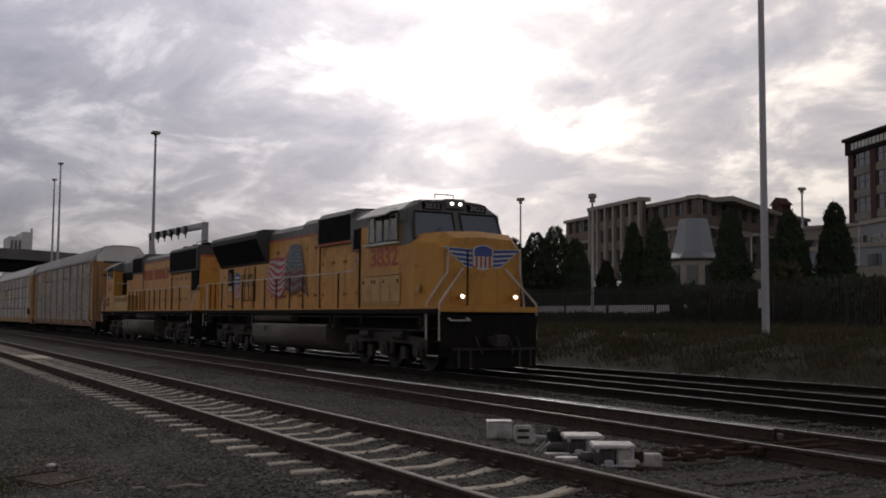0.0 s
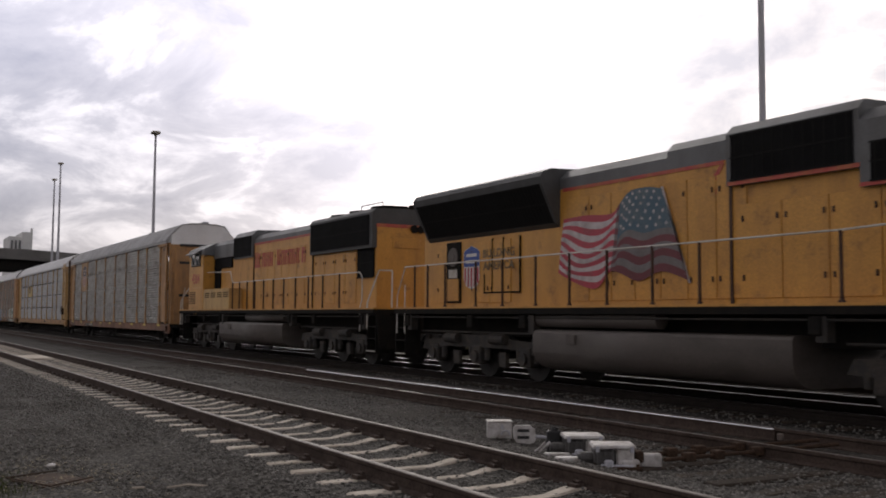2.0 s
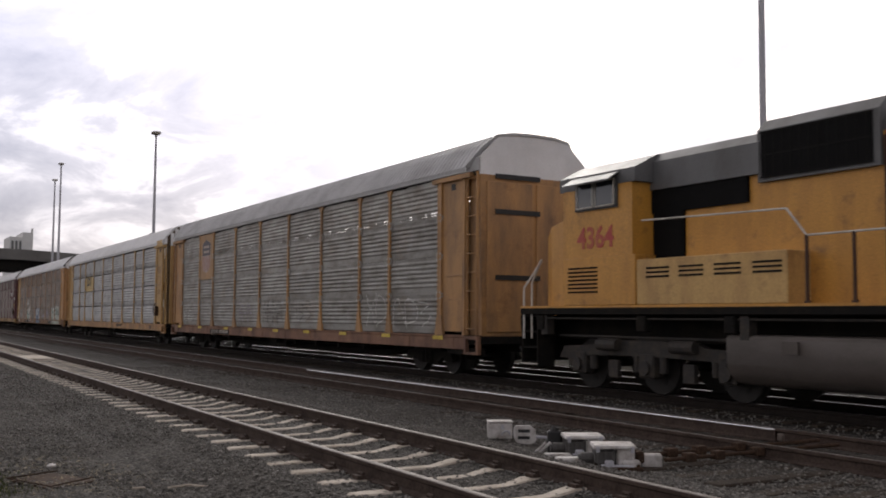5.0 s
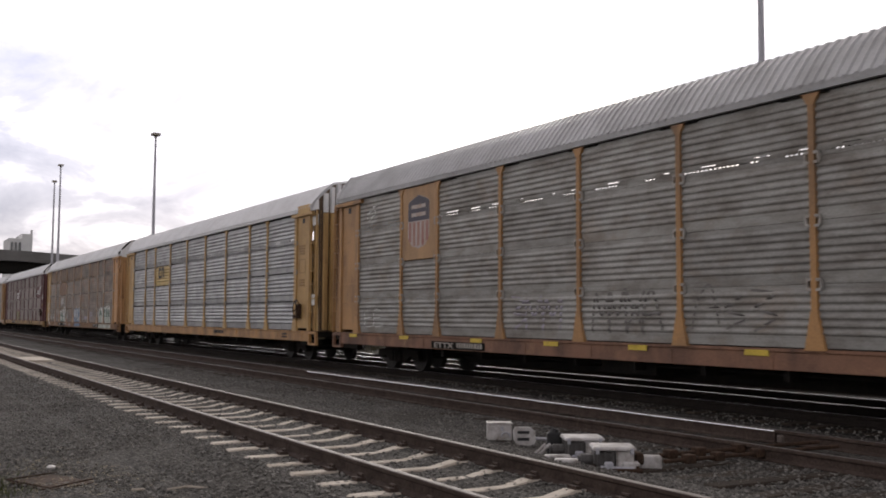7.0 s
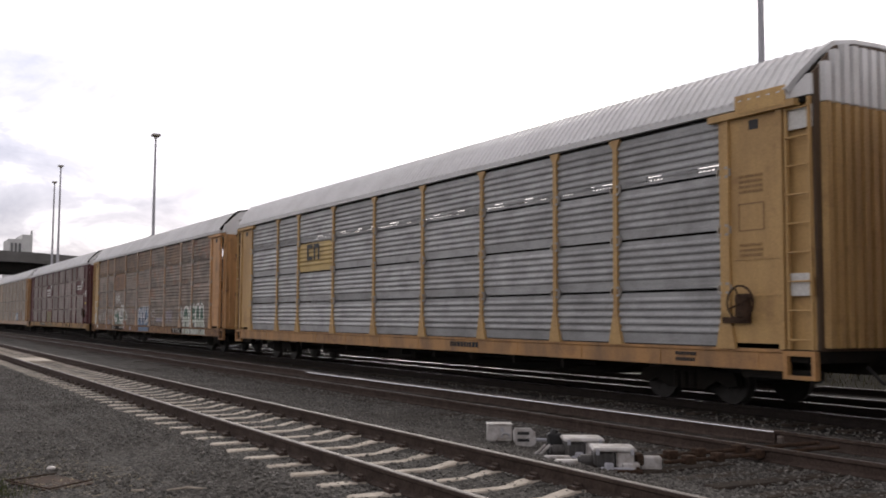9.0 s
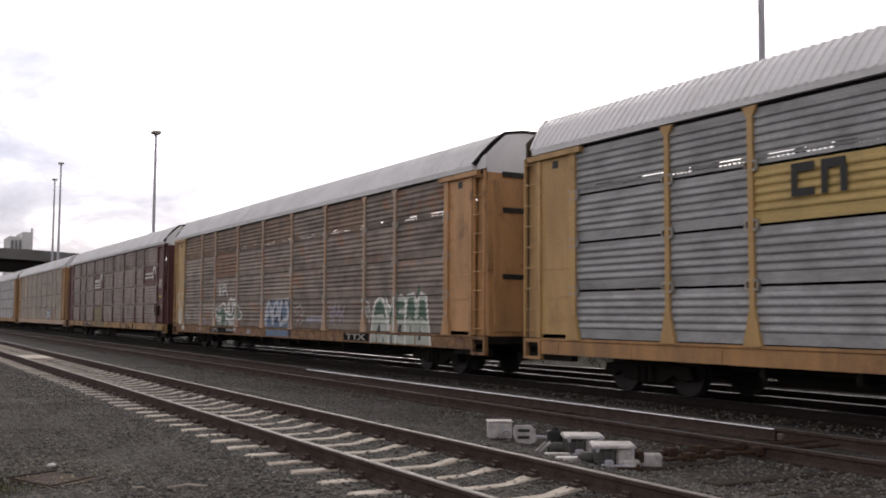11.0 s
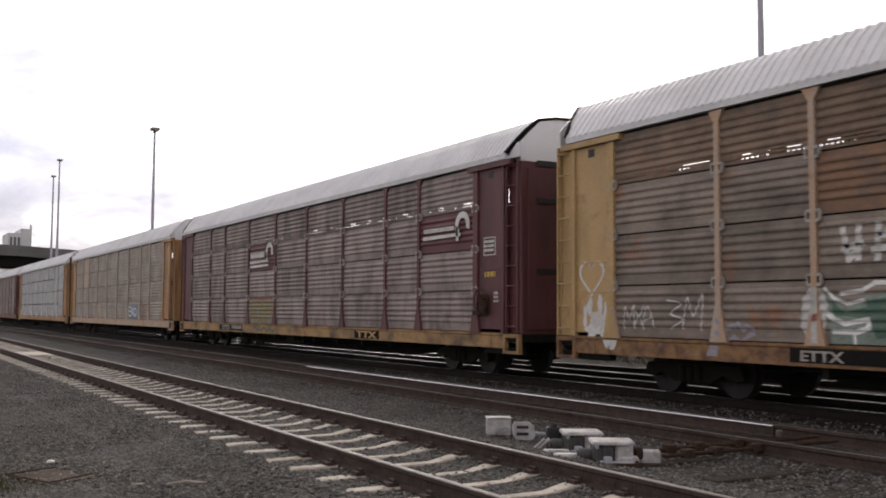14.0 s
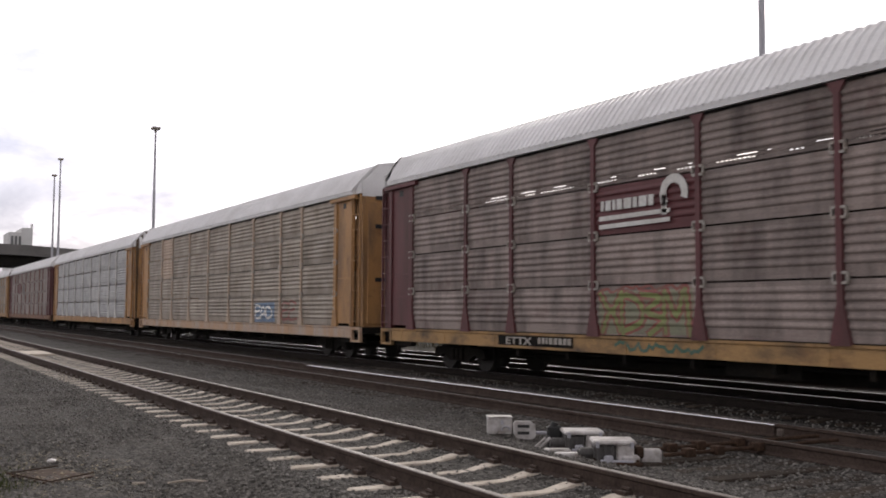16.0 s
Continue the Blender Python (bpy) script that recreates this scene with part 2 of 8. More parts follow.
M["blue_paint"] = material("faded_blue", (0.035, 0.075, 0.28), 0.55, dirt=(0.10, 0.11, 0.20), amount=0.5)
M["flag_blue"] = material("flag_blue", (0.05, 0.10, 0.14), 0.6, dirt=(0.14, 0.16, 0.16), amount=0.6, scale=3)
M["flag_red"] = material("flag_red", (0.40, 0.045, 0.07), 0.6, dirt=(0.24, 0.07, 0.08), amount=0.7, scale=2, streak=3)
M["flag_white"] = material("flag_white", (0.50, 0.45, 0.45), 0.6, dirt=(0.24, 0.20, 0.19), amount=0.75, scale=2, streak=3)
M["rail_pale"] = material("handrail_pale", (0.58, 0.56, 0.52), 0.5, dirt=(0.2, 0.15, 0.09), amount=0.6)
M["awning"] = material("awning_canvas", (0.70, 0.68, 0.64), 0.8, dirt=(0.3, 0.28, 0.25), amount=0.4)
M["glass"] = glass("dark_glass")
# blue-grey base colour stands in for the sky's reflection
M["windshield"] = glass("windscreen_pane", (0.085, 0.11, 0.15), 0.05)
M["lamp"] = glow("headlight_glow", (1.0, 0.87, 0.82), 4.5)
# near-black copy of the rail sides, coloured for shade under the train
M["rail_side_shaded"] = material("rail_shaded", (0.020, 0.016, 0.014), 0.9, dirt=(0.012, 0.010, 0.009), amount=0.6, scale=3, grain=0.25)
M["rail_side"] = material("rail_rust", (0.068, 0.050, 0.042), 0.9, dirt=(0.03, 0.022, 0.018), amount=0.6, scale=3, grain=0.25)
M["rail_top"] = material("rail_head", (0.60, 0.59, 0.60), 0.32, 1.0, dirt=(0.30, 0.28, 0.28), amount=0.5, scale=2, grain=0.1, bump=0.03)
M["polished"] = material("polished_steel", (0.85, 0.85, 0.87), 0.34, 1.0, amount=0.2, scale=3, grain=0.05, bump=0.02)
M["rail_worn"] = material("rail_head_worn", (0.26, 0.25, 0.24), 0.42, 0.6, dirt=(0.12, 0.10, 0.09), amount=0.7, scale=2, grain=0.1, bump=0.04)
M["rail_dull"] = material("rail_head_dull", (0.12, 0.098, 0.086), 0.68, 0.1, dirt=(0.09, 0.068, 0.055), amount=0.6, scale=2, grain=0.1, bump=0.05)
M["concrete_tie"] = material("concrete_tie", (0.46, 0.41, 0.35), 0.85, dirt=(0.26, 0.22, 0.17), amount=0.6, scale=2.5, grain=0.14, bump=0.3, island=0.14)
M["wood_tie"] = material("wood_tie", (0.034, 0.027, 0.022), 0.95, dirt=(0.062, 0.049, 0.037), amount=0.6, scale=3, grain=0.3, bump=0.5, island=0.3)
M["ballast"] = gravel_material("ballast", (0.010, 0.0095, 0.009), (0.112, 0.105, 0.096), tint=(0.028, 0.022, 0.017))
# darker ballast: the shade beneath the train is put into its colour
M["shaded_ballast"] = gravel_material("shaded_ballast", (0.005, 0.0047, 0.0044), (0.040, 0.036, 0.032), tint=(0.017, 0.014, 0.011))
M["stone"] = material("ballast_stone", (0.158, 0.150, 0.139), 0.9, dirt=(0.066, 0.059, 0.052), amount=0.6, scale=6, grain=0.2, island=0.65)
M["soil"] = material("bank_soil", (0.026, 0.022, 0.015), 0.95, dirt=(0.017, 0.018, 0.010), amount=0.8, scale=0.5, grain=0.4, bump=1.0, bump_scale=6)
M["dry_grass"] = material("dry_grass", (0.085, 0.072, 0.045), 0.95, dirt=(0.040, 0.043, 0.022), amount=0.8, scale=0.5, grain=0.35, bump=0.8, bump_scale=8, island=0.4)
M["asphalt"] = material("pale_asphalt", (0.22, 0.21, 0.20), 0.9, grain=0.1, scale=0.3)
M["far_ground"] = material("far_ground", (0.06, 0.06, 0.045), 0.95, dirt=(0.03, 0.036, 0.018), amount=0.7, scale=0.05, grain=0.2)
M["leaf"] = material("conifer_leaf", (0.052, 0.066, 0.042), 0.9, dirt=(0.032, 0.042, 0.028), amount=0.7, scale=1.0, grain=0.3, island=0.4)
M["bark"] = material("bark", (0.06, 0.045, 0.035), 0.9, grain=0.3)
M["brown_brick"] = material("brown_brick", (0.185, 0.15, 0.13), 0.9, dirt=(0.13, 0.105, 0.092), amount=0.6, scale=0.3, grain=0.15)
M["sill_stone"] = material("grey_sill_stone", (0.24, 0.225, 0.21), 0.85, dirt=(0.16, 0.15, 0.14), amount=0.5, scale=0.3)
M["brick"] = material("far_brick", (0.085, 0.045, 0.040), 0.9, dirt=(0.06, 0.036, 0.033), amount=0.6, scale=0.3, grain=0.15)
M["dun_brick"] = material("dun_brick", (0.21, 0.175, 0.15), 0.9, dirt=(0.14, 0.11, 0.095), amount=0.6, scale=0.3, grain=0.15)
M["dim_white"] = material("dim_white", (0.22, 0.22, 0.215), 0.6)
M["clip_grey"] = material("clip_grey", (0.36, 0.34, 0.31), 0.6, dirt=(0.20, 0.15, 0.11), amount=0.6, scale=3)
M["pale_stone"] = material("pale_stone", (0.34, 0.31, 0.27), 0.85, dirt=(0.22, 0.2, 0.17), amount=0.5, scale=0.3)
M["grey_metal"] = material("grey_metal", (0.22, 0.24, 0.27), 0.5, 0.3, dirt=(0.16, 0.17, 0.19), amount=0.4, scale=0.2, streak=3)
M["galv"] = material("galvanised_pole", (0.40, 0.40, 0.44), 0.5, 0.0, dirt=(0.28, 0.28, 0.30), amount=0.5, scale=0.6, streak=5)
M["black_iron"] = material("black_iron", (0.012, 0.012, 0.013), 0.6, grain=0.2)
M["bridge"] = material("bridge_concrete", (0.16, 0.155, 0.15), 0.85, dirt=(0.09, 0.085, 0.08), amount=0.6, scale=0.15, streak=2)
M["far_white"] = material("far_white_wall", (0.62, 0.62, 0.62), 0.8, dirt=(0.45, 0.45, 0.45), amount=0.4, scale=0.2)
M["gear_grey"] = material("cast_grey", (0.075, 0.07, 0.068), 0.6, dirt=(0.03, 0.027, 0.024), amount=0.7, scale=6, grain=0.2)
M["box_white"] = material("machine_white", (0.52, 0.50, 0.49), 0.5, dirt=(0.16, 0.13, 0.10), amount=0.75, scale=4, grain=0.08)
M["rust"] = material("rusty_plate", (0.062, 0.038, 0.026), 0.9, dirt=(0.03, 0.023, 0.018), amount=0.7, scale=5, grain=0.3, bump=0.5)
M["roof_white"] = material("car_roof", (0.70, 0.70, 0.71), 0.5, 0.0, dirt=(0.48, 0.475, 0.47), amount=0.5, scale=0.5, streak=1, grain=0.08)
M["roof_grey"] = material("weathered_roof", (0.41, 0.41, 0.415), 0.5, 0.0, dirt=(0.26, 0.255, 0.25), amount=0.7, scale=0.5, grain=0.1)
# dark brown end wall: shade between the ribs painted as colour
M["recess"] = material("shaded_recess", (0.095, 0.062, 0.038), 0.8, dirt=(0.05, 0.035, 0.025), amount=0.6, scale=1.5, streak=4)
M["steel_wheel"] = material("wheel_steel", (0.013, 0.011, 0.010), 0.75, 0.1, grain=0.2, scale=4)

# ---- mesh helpers ----
def box(bm, x0, x1, y0, y1, z0, z1, bevel=0.0):
    vs = [bm.verts.new((x, y, z)) for x in (x0, x1) for y in (y0, y1) for z in (z0, z1)]
    fs = [bm.faces.new([vs[i] for i in q]) for q in ((0, 1, 3, 2), (4, 6, 7, 5), (0, 4, 5, 1), (2, 3, 7, 6), (0, 2, 6, 4), (1, 5, 7, 3))]
    if bevel:
        es = list({e for f in fs for e in f.edges})
        bmesh.ops.bevel(bm, geom=es, offset=bevel, segments=1, affect="EDGES", clamp_overlap=True)
    return bm


def rod(bm, a, b, r, seg=8, r2=None):
    """A closed round bar from a to b."""
    a, b = Vector(a), Vector(b)
    w = (b - a).normalized()
    u = w.cross(Vector((0, 0, 1)) if abs(w.z) < 0.9 else Vector((1, 0, 0))).normalized()
    v = w.cross(u)
    r2 = r if r2 is None else r2
    rings = []
    for p, q in ((a, r), (b, r2)):
        rings.append([bm.verts.new(p + (u * math.cos(k * math.tau / seg) + v * math.sin(k * math.tau / seg)) * q) for k in range(seg)])
    for k in range(seg):
        bm.faces.new((rings[0][k], rings[1][k], rings[1][(k + 1) % seg], rings[0][(k + 1) % seg]))
    bm.faces.new(rings[0]); bm.faces.new(rings[1][::-1])
    return bm


def pipe(bm, pts, r, seg=6):
    for a, b in zip(pts, pts[1:]):
        rod(bm, a, b, r, seg)
    return bm


def prism(bm, profile, axis, a, b):
    """Extrudes a closed 2D outline along an axis from a to b. For axis x the outline is (y, z), for y (x, z), for z (x, y)."""
    put = {"x": lambda t, p: (t, p[0], p[1]), "y": lambda t, p: (p[0], t, p[1]), "z": lambda t, p: (p[0], p[1], t)}[axis]
    ra, rb = [bm.verts.new(put(a, p)) for p in profile], [bm.verts.new(put(b, p)) for p in profile]
    n = len(profile)
    for k in range(n):
        bm.faces.new((ra[k], ra[(k + 1) % n], rb[(k + 1) % n], rb[k]))
    bm.faces.new(ra[::-1]); bm.faces.new(rb)
    return bm


def loft(bm, sections):
    """Joins closed rings of equally many 3D points, capped at both ends."""
    rings = [[bm.verts.new(p) for p in s] for s in sections]
    n = len(rings[0])
    for r, q in zip(rings, rings[1:]):
        for k in range(n):
            bm.faces.new((r[k], r[(k + 1) % n], q[(k + 1) % n], q[k]))
    bm.faces.new(rings[0][::-1]); bm.faces.new(rings[-1])
    return bm


def bend(pts, n=4):
    """Rounds a broken line off through its corners."""
    out = []
    q = [pts[0]] + list(pts) + [pts[-1]]
    for a, b, c, d in zip(q, q[1:], q[2:], q[3:]):
        for k in range(n):
            t = k / n
            out.append(tuple(0.5 * (2 * b[i] + (c[i] - a[i]) * t + (2 * a[i] - 5 * b[i] + 4 * c[i] - d[i]) * t * t + (3 * b[i] - a[i] - 3 * c[i] + d[i]) * t ** 3) for i in (0, 1)))
    return out + [pts[-1]]


def finish(name, bm, mats, smooth=False):
    bmesh.ops.recalc_face_normals(bm, faces=bm.faces)
    me = bpy.data.meshes.new(name)
    bm.to_mesh(me); bm.free()
    for m in (mats if isinstance(mats, (list, tuple)) else [mats]):
        me.materials.append(m)
    if smooth:
        me.shade_smooth()
    return me


def part(name, bm, mat, parent, label="", at=None, smooth=False):
    ob = new(name, finish(name, bm, mat, smooth) if isinstance(bm, bmesh.types.BMesh) else bm)
    ob.parent = parent
    if at is not None:
        ob.matrix_basis = at
    if label:
        ob["label"] = label
    return ob


def thing(name, label, category, group="", kind="", at=None):
    ob = new(name)
    if at is not None:
        ob.matrix_basis = at
    return tagged(ob, label, category, group, kind)


def solid(name, bm, mat, label, category="", group="", kind="", at=None, smooth=False):
    ob = new(name, finish(name, bm, mat, smooth))
    if at is not None:
        ob.matrix_basis = at
    return tagged(ob, label, category, group, kind)


def lettering(name, text, height, mat, parent, at, width=None, label=""):
    """Flat letters in the built-in font, as a mesh of slight depth, reading along local x."""
    cu = bpy.data.curves.new(name, "FONT")
    cu.body, cu.size, cu.extrude, cu.offset, cu.align_x = text, height * 1.4, 0.004, height * 0.035, "CENTER"
    tmp = bpy.data.objects.new(name, cu)
    scene.collection.objects.link(tmp)
    bpy.context.view_layer.update()
    me = bpy.data.meshes.new_from_object(tmp.evaluated_get(bpy.context.evaluated_depsgraph_get()))
    bpy.data.objects.remove(tmp)
    if width:
        xs = [v.co.x for v in me.vertices]
        k = width / (max(xs) - min(xs))
        for v in me.vertices:
            v.co.x *= k
    me.materials.clear(); me.materials.append(mat)
    return part(name, me, None, parent, label, at)


# ---- ground ----
Y_NEAR, Z_NEAR = 4.88, 0.09      # near track: centre line, height of the rail heads
Y_MID, Z_MID = 10.06, -0.04
Y_MAIN = 13.94                   # the train's track, rail heads at 0
HALF = 0.755                     # half the distance between the rails' middles
PROFILE = [(-3000, -0.22), (-30, -0.22), (2.6, -0.21), (3.05, -0.13), (3.4, -0.082), (4.3, -0.078), (4.6, -0.132), (5.15, -0.132), (5.45, -0.078), (6.4, -0.082), (6.8, -0.15), (7.4, -0.24), (8.4, -0.24), (9.0, -0.222), (11.2, -0.222), (12.2, -0.235), (12.8, -0.185), (15.2, -0.18), (15.8, -0.2),
           (17.2, -0.22), (20.4, -0.2), (21.5, 0.3), (24.5, 0.95), (28.0, 1.08), (38.0, 1.3), (43.0, 3.1), (60.0, 3.7), (95.0, 6.6), (150.0, 8.0), (3000, 9.0)]


def ground_z(y):
    for (a, za), (b, zb) in zip(PROFILE, PROFILE[1:]):
        if a <= y <= b:
            return za + (zb - za) * (y - a) / (b - a)
    return 0.0


def make_ground():
    xs = [-3000, -1200, -600, -350, -220] + [-160 + 4 * k for k in range(28)] + [-48 + 0.8 * k for k in range(48)] + [-9.6 + 0.25 * k for k in range(40)] + [2, 6, 12, 24, 50, 100, 250, 600, 1500, 3000]
    ys = [-3000, -800, -200, -60, -20, -8, -3, -1] + [0.25 * k for k in range(0, 52)] + [13 + 0.6 * k for k in range(27)] + [30, 33, 36, 38, 40, 43, 48, 54, 60, 70, 82, 95, 120, 150, 300, 800, 3000]
    bm = bmesh.new()
    grid = []
    for x in xs:
        row = []
        for y in ys:
            near = -60 < x < 1 and -2 < y < 29
            z = ground_z(y)
            if near:
                amp = 0.006 if 3 < y < 6.6 else 0.03 if y < 20 else 0.14
                z += amp * noise.noise((x * 0.9, y * 0.9, 1.0)) + 0.4 * amp * noise.noise((x * 3.1, y * 3.1, 4.0))
            row.append(bm.verts.new((x, y, z)))
        grid.append(row)
    for i in range(len(xs) - 1):
        for j in range(len(ys) - 1):
            f = bm.faces.new((grid[i][j], grid[i + 1][j], grid[i + 1][j + 1], grid[i][j + 1]))
            ym = (ys[j] + ys[j + 1]) / 2
            f.material_index = 4 if 12.6 < ym < 20.2 else 0 if -30 < ym < 20.2 else 1 if ym < 28.6 and ym > 0 else 2 if 28 < ym < 38 else 3
            f.smooth = True
    solid("ground", bm, [M["ballast"], M["soil"], M["asphalt"], M["far_ground"], M["shaded_ballast"]], "grey crushed-stone ground with dry grassy bank", kind="structure")


# ---- tracks ----
def rail_profile(top, y):
    """Outline of a rail, foot to head, with its head at top."""
    h = 0.17
    half = [(0.07, 0), (0.07, 0.012), (0.012, 0.035), (0.010, 0.115), (0.036, 0.130), (0.036, 0.160), (0.031, 0.1665), (0.021, h)]
    pts = [(y + a, top - h + b) for a, b in half] + [(y - a, top - h + b) for a, b in half[::-1]]
    return pts


def rail(name, x0, x1, y, top, parent, head="rail_top", y_end=None, side="rail_side"):
    bm = bmesh.new()
    prism(bm, rail_profile(top, y), "x", x0, x1)
    if y_end is not None:
        for v in bm.verts:
            if abs(v.co.x - x1) < 1e-4:
                v.co.y += y_end - y
    for f in bm.faces:
        c = f.calc_center_median()
        f.material_index = 1 if c.z > top - (0.007 if head == "rail_dull" else 0.001) else 0
    return part(name, bm, [M[side], M[head]], parent)


def concrete_tie_mesh():
    """A tie with high rail seats and a waist that dips between them."""
    bm = bmesh.new()
    secs = []
    for y, top, w in ((-1.3, 0.0, 0.085), (-1.26, 0.02, 0.094), (-0.55, 0.02, 0.094), (-0.3, -0.03, 0.08), (0.3, -0.03, 0.08), (0.55, 0.02, 0.094), (1.26, 0.02, 0.094), (1.3, 0.0, 0.085)):
        secs.append([(-w - 0.02, y, -0.2), (w + 0.02, y, -0.2), (w, y, top - 0.015), (w - 0.015, y, top), (-w + 0.015, y, top), (-w, y, top - 0.015)])
    loft(bm, secs)
    return finish("tie", bm, M["concrete_tie"])


def wood_tie_mesh():
    bm = bmesh.new()
    box(bm, -0.115, 0.115, -1.3, 1.3, -0.18, 0.0, 0.012)
    return finish("tie", bm, M["wood_tie"])


def clip_mesh():
    """Rail clips and pad on both sides of one rail."""
    bm = bmesh.new()
    for s in (-1, 1):
        box(bm, -0.06, 0.06, s * 0.12 - 0.045, s * 0.12 + 0.045, 0.0, 0.035)
        rod(bm, (-0.05, s * 0.1, 0.05), (0.05, s * 0.1, 0.05), 0.017, 6)
    return finish("rail_clip", bm, M["rail_side"])


def make_tracks():
    near = thing("near_track", "straight track with pale concrete ties in gravel", "railway track", kind="structure")
    for s in (-1, 1):
        rail("rail", -170, 14, Y_NEAR + s * HALF, Z_NEAR, near, "rail_dull")
    tie, clip = concrete_tie_mesh(), clip_mesh()
    rng = random.Random(3)
    for k in range(120):
        x = -0.5 - 0.665 * k
        ob = part("tie", tie, None, near, at=pose(x, Y_NEAR + rng.uniform(-0.02, 0.02), Z_NEAR - 0.175 + rng.uniform(-0.006, 0.004), 0, 0, rng.uniform(-0.6, 0.6)))
        if k < 60:
            for s in (-1, 1):
                part("rail_clip", clip, None, near, at=pose(x, Y_NEAR + s * HALF, Z_NEAR - 0.155))
    wood = wood_tie_mesh()
    for name, yc, z, label, x_end in (("middle_track", Y_MID, Z_MID, "track with dark wooden ties and a shiny rail", 14), ("main_track", Y_MAIN, 0.0, "main track under the train with dark wooden ties", 40)):
        tr = thing(name, label, "railway track", kind="structure")
        for s in (-1, 1):
            rail("rail", -330 if yc > 12 else -200, x_end, yc + s * HALF, z, tr, "rail_worn" if yc < 12 and s < 0 else "rail_top", side="rail_side_shaded" if yc > 12 else "rail_side")
        for k in range(130 if yc < 12 else 110):
            part("tie", wood, None, tr, at=pose(1.0 - 0.52 * k, yc + rng.uniform(-0.06, 0.06), z - 0.172 + rng.uniform(-0.012, 0.004), 0, 0, rng.uniform(-1, 1)))
    side = thing("diverging_track", "rusty diverging track beside the grassy bank", "railway track", kind="structure")
    rail("rail", -200, 20, 16.25, 0.0, side, side="rail_side_shaded")
    rail("rail", -200, -26, 17.75, 0.0, side, side="rail_side_shaded")
    rail("rail", -26, -5, 17.75, 0.0, side, y_end=19.5, side="rail_side_shaded")
    for k in range(90):
        part("tie", wood, None, side, at=pose(2.0 - 0.55 * k, 17.3, -0.175))


# ---- rolling stock: shared pieces ----
CACHE = {}


def cached(key, build):
    if key not in CACHE:
        CACHE[key] = build()
    return CACHE[key]


def wheelset_mesh(r):
    bm = bmesh.new()
    rod(bm, (0, -0.95, 0), (0, 0.95, 0), 0.085, 10)
    for s in (-1, 1):
        # tread, flange, dished web and hub
        rod(bm, (0, s * 0.70, 0), (0, s * 0.83, 0), r, 28)
        rod(bm, (0, s * 0.675, 0), (0, s * 0.705, 0), r + 0.028, 28)
        rod(bm, (0, s * 0.82, 0), (0, s * 0.90, 0), 0.15, 12)
        for k in range(4):
            a = k * math.tau / 4
            rod(bm, (math.cos(a) * r * 0.6, s * 0.826, math.sin(a) * r * 0.6), (math.cos(a) * r * 0.6, s * 0.838, math.sin(a) * r * 0.6), 0.05, 8)
    return finish("wheelset", bm, M["steel_wheel"])


WHEELS = []      # (object, radius, x, z) of every turning wheelset


def add_wheelset(parent, x, r):
    ob = part("wheelset", cached(("wheel", r), lambda: wheelset_mesh(r)), None, parent, at=pose(x, 0, r))
    WHEELS.append((ob, r, x))
    return ob


# ---- autorack cars ----
BAYS = [2.74, 1.96, 2.90, 2.88, 2.87, 2.88, 2.88, 1.94, 2.79]
BODY, PLATE, SIDE = 13.72, 1.80, 1.60
ROOF = [(1.67, 4.99), (1.69, 5.06), (1.49, 5.34), (1.28, 5.61), (1.05, 5.82), (0.6, 5.895), (0.0, 5.915)]
PANEL = dict(h=0.941, n=5, d=0.024)


def roof_end(y):
    """Half the roof's length at y: its sides stop short of the car's end."""
    return BODY - 0.42 * min(1.0, max(0.0, (abs(y) - 1.0) / 0.68))



def panel_front(h, n, d):
    """Outline (y, z) of a sheet's face: a flat foot, ridges lying along the car, a flat head."""
    foot, head = 0.17, 0.07
    p = (h - foot - head) / n
    front = [(0.0, 0.0), (0.0, foot)]
    for k in range(n):
        z = foot + k * p
        front += [(0.0, z + 0.10 * p), (-d, z + 0.34 * p), (-d, z + 0.54 * p), (0.0, z + 0.90 * p)]
    front.append((0.0, h))
    return front


def panel_mesh(width, mat, h, n, d, pierced=False):
    """One corrugated sheet; a pierced one lets daylight through a slot and a row of holes near its foot."""
    bm = bmesh.new()
    front = panel_front(h, n, d)
    w = width / 2
    if not pierced:
        prism(bm, front + [(0.03, h), (0.03, 0.0)], "x", -w, w)
        return finish("panel", bm, mat)
    cut = [q for q in front if q[1] >= 0.150]
    prism(bm, [(0.0, 0.0), (0.0, 0.06), (0.012, 0.06), (0.012, 0.0)], "x", -w, w)
    prism(bm, [(-0.012, 0.084), (-0.02, 0.126), (0.0, 0.126), (0.0, 0.084)], "x", -w, w)
    prism(bm, [(0.0, 0.146)] + cut + [(0.012, h), (0.012, 0.146)], "x", -w, w)
    rng = random.Random(int(width * 100))
    x = -w
    while x < w:
        t = 0.05 if rng.random() < 0.92 else rng.uniform(0.2, 0.7)
        box(bm, x, min(x + t, w), -0.004, 0.008, 0.05, 0.09)
        x += t + rng.uniform(0.04, 0.06)
    x = -w
    while x < w:
        t = rng.uniform(0.15, 0.9)
        box(bm, x, min(x + t, w), -0.008, 0.008, 0.112, 0.15)
        x += t + rng.uniform(0.15, 0.9)
    return finish("panel", bm, mat)


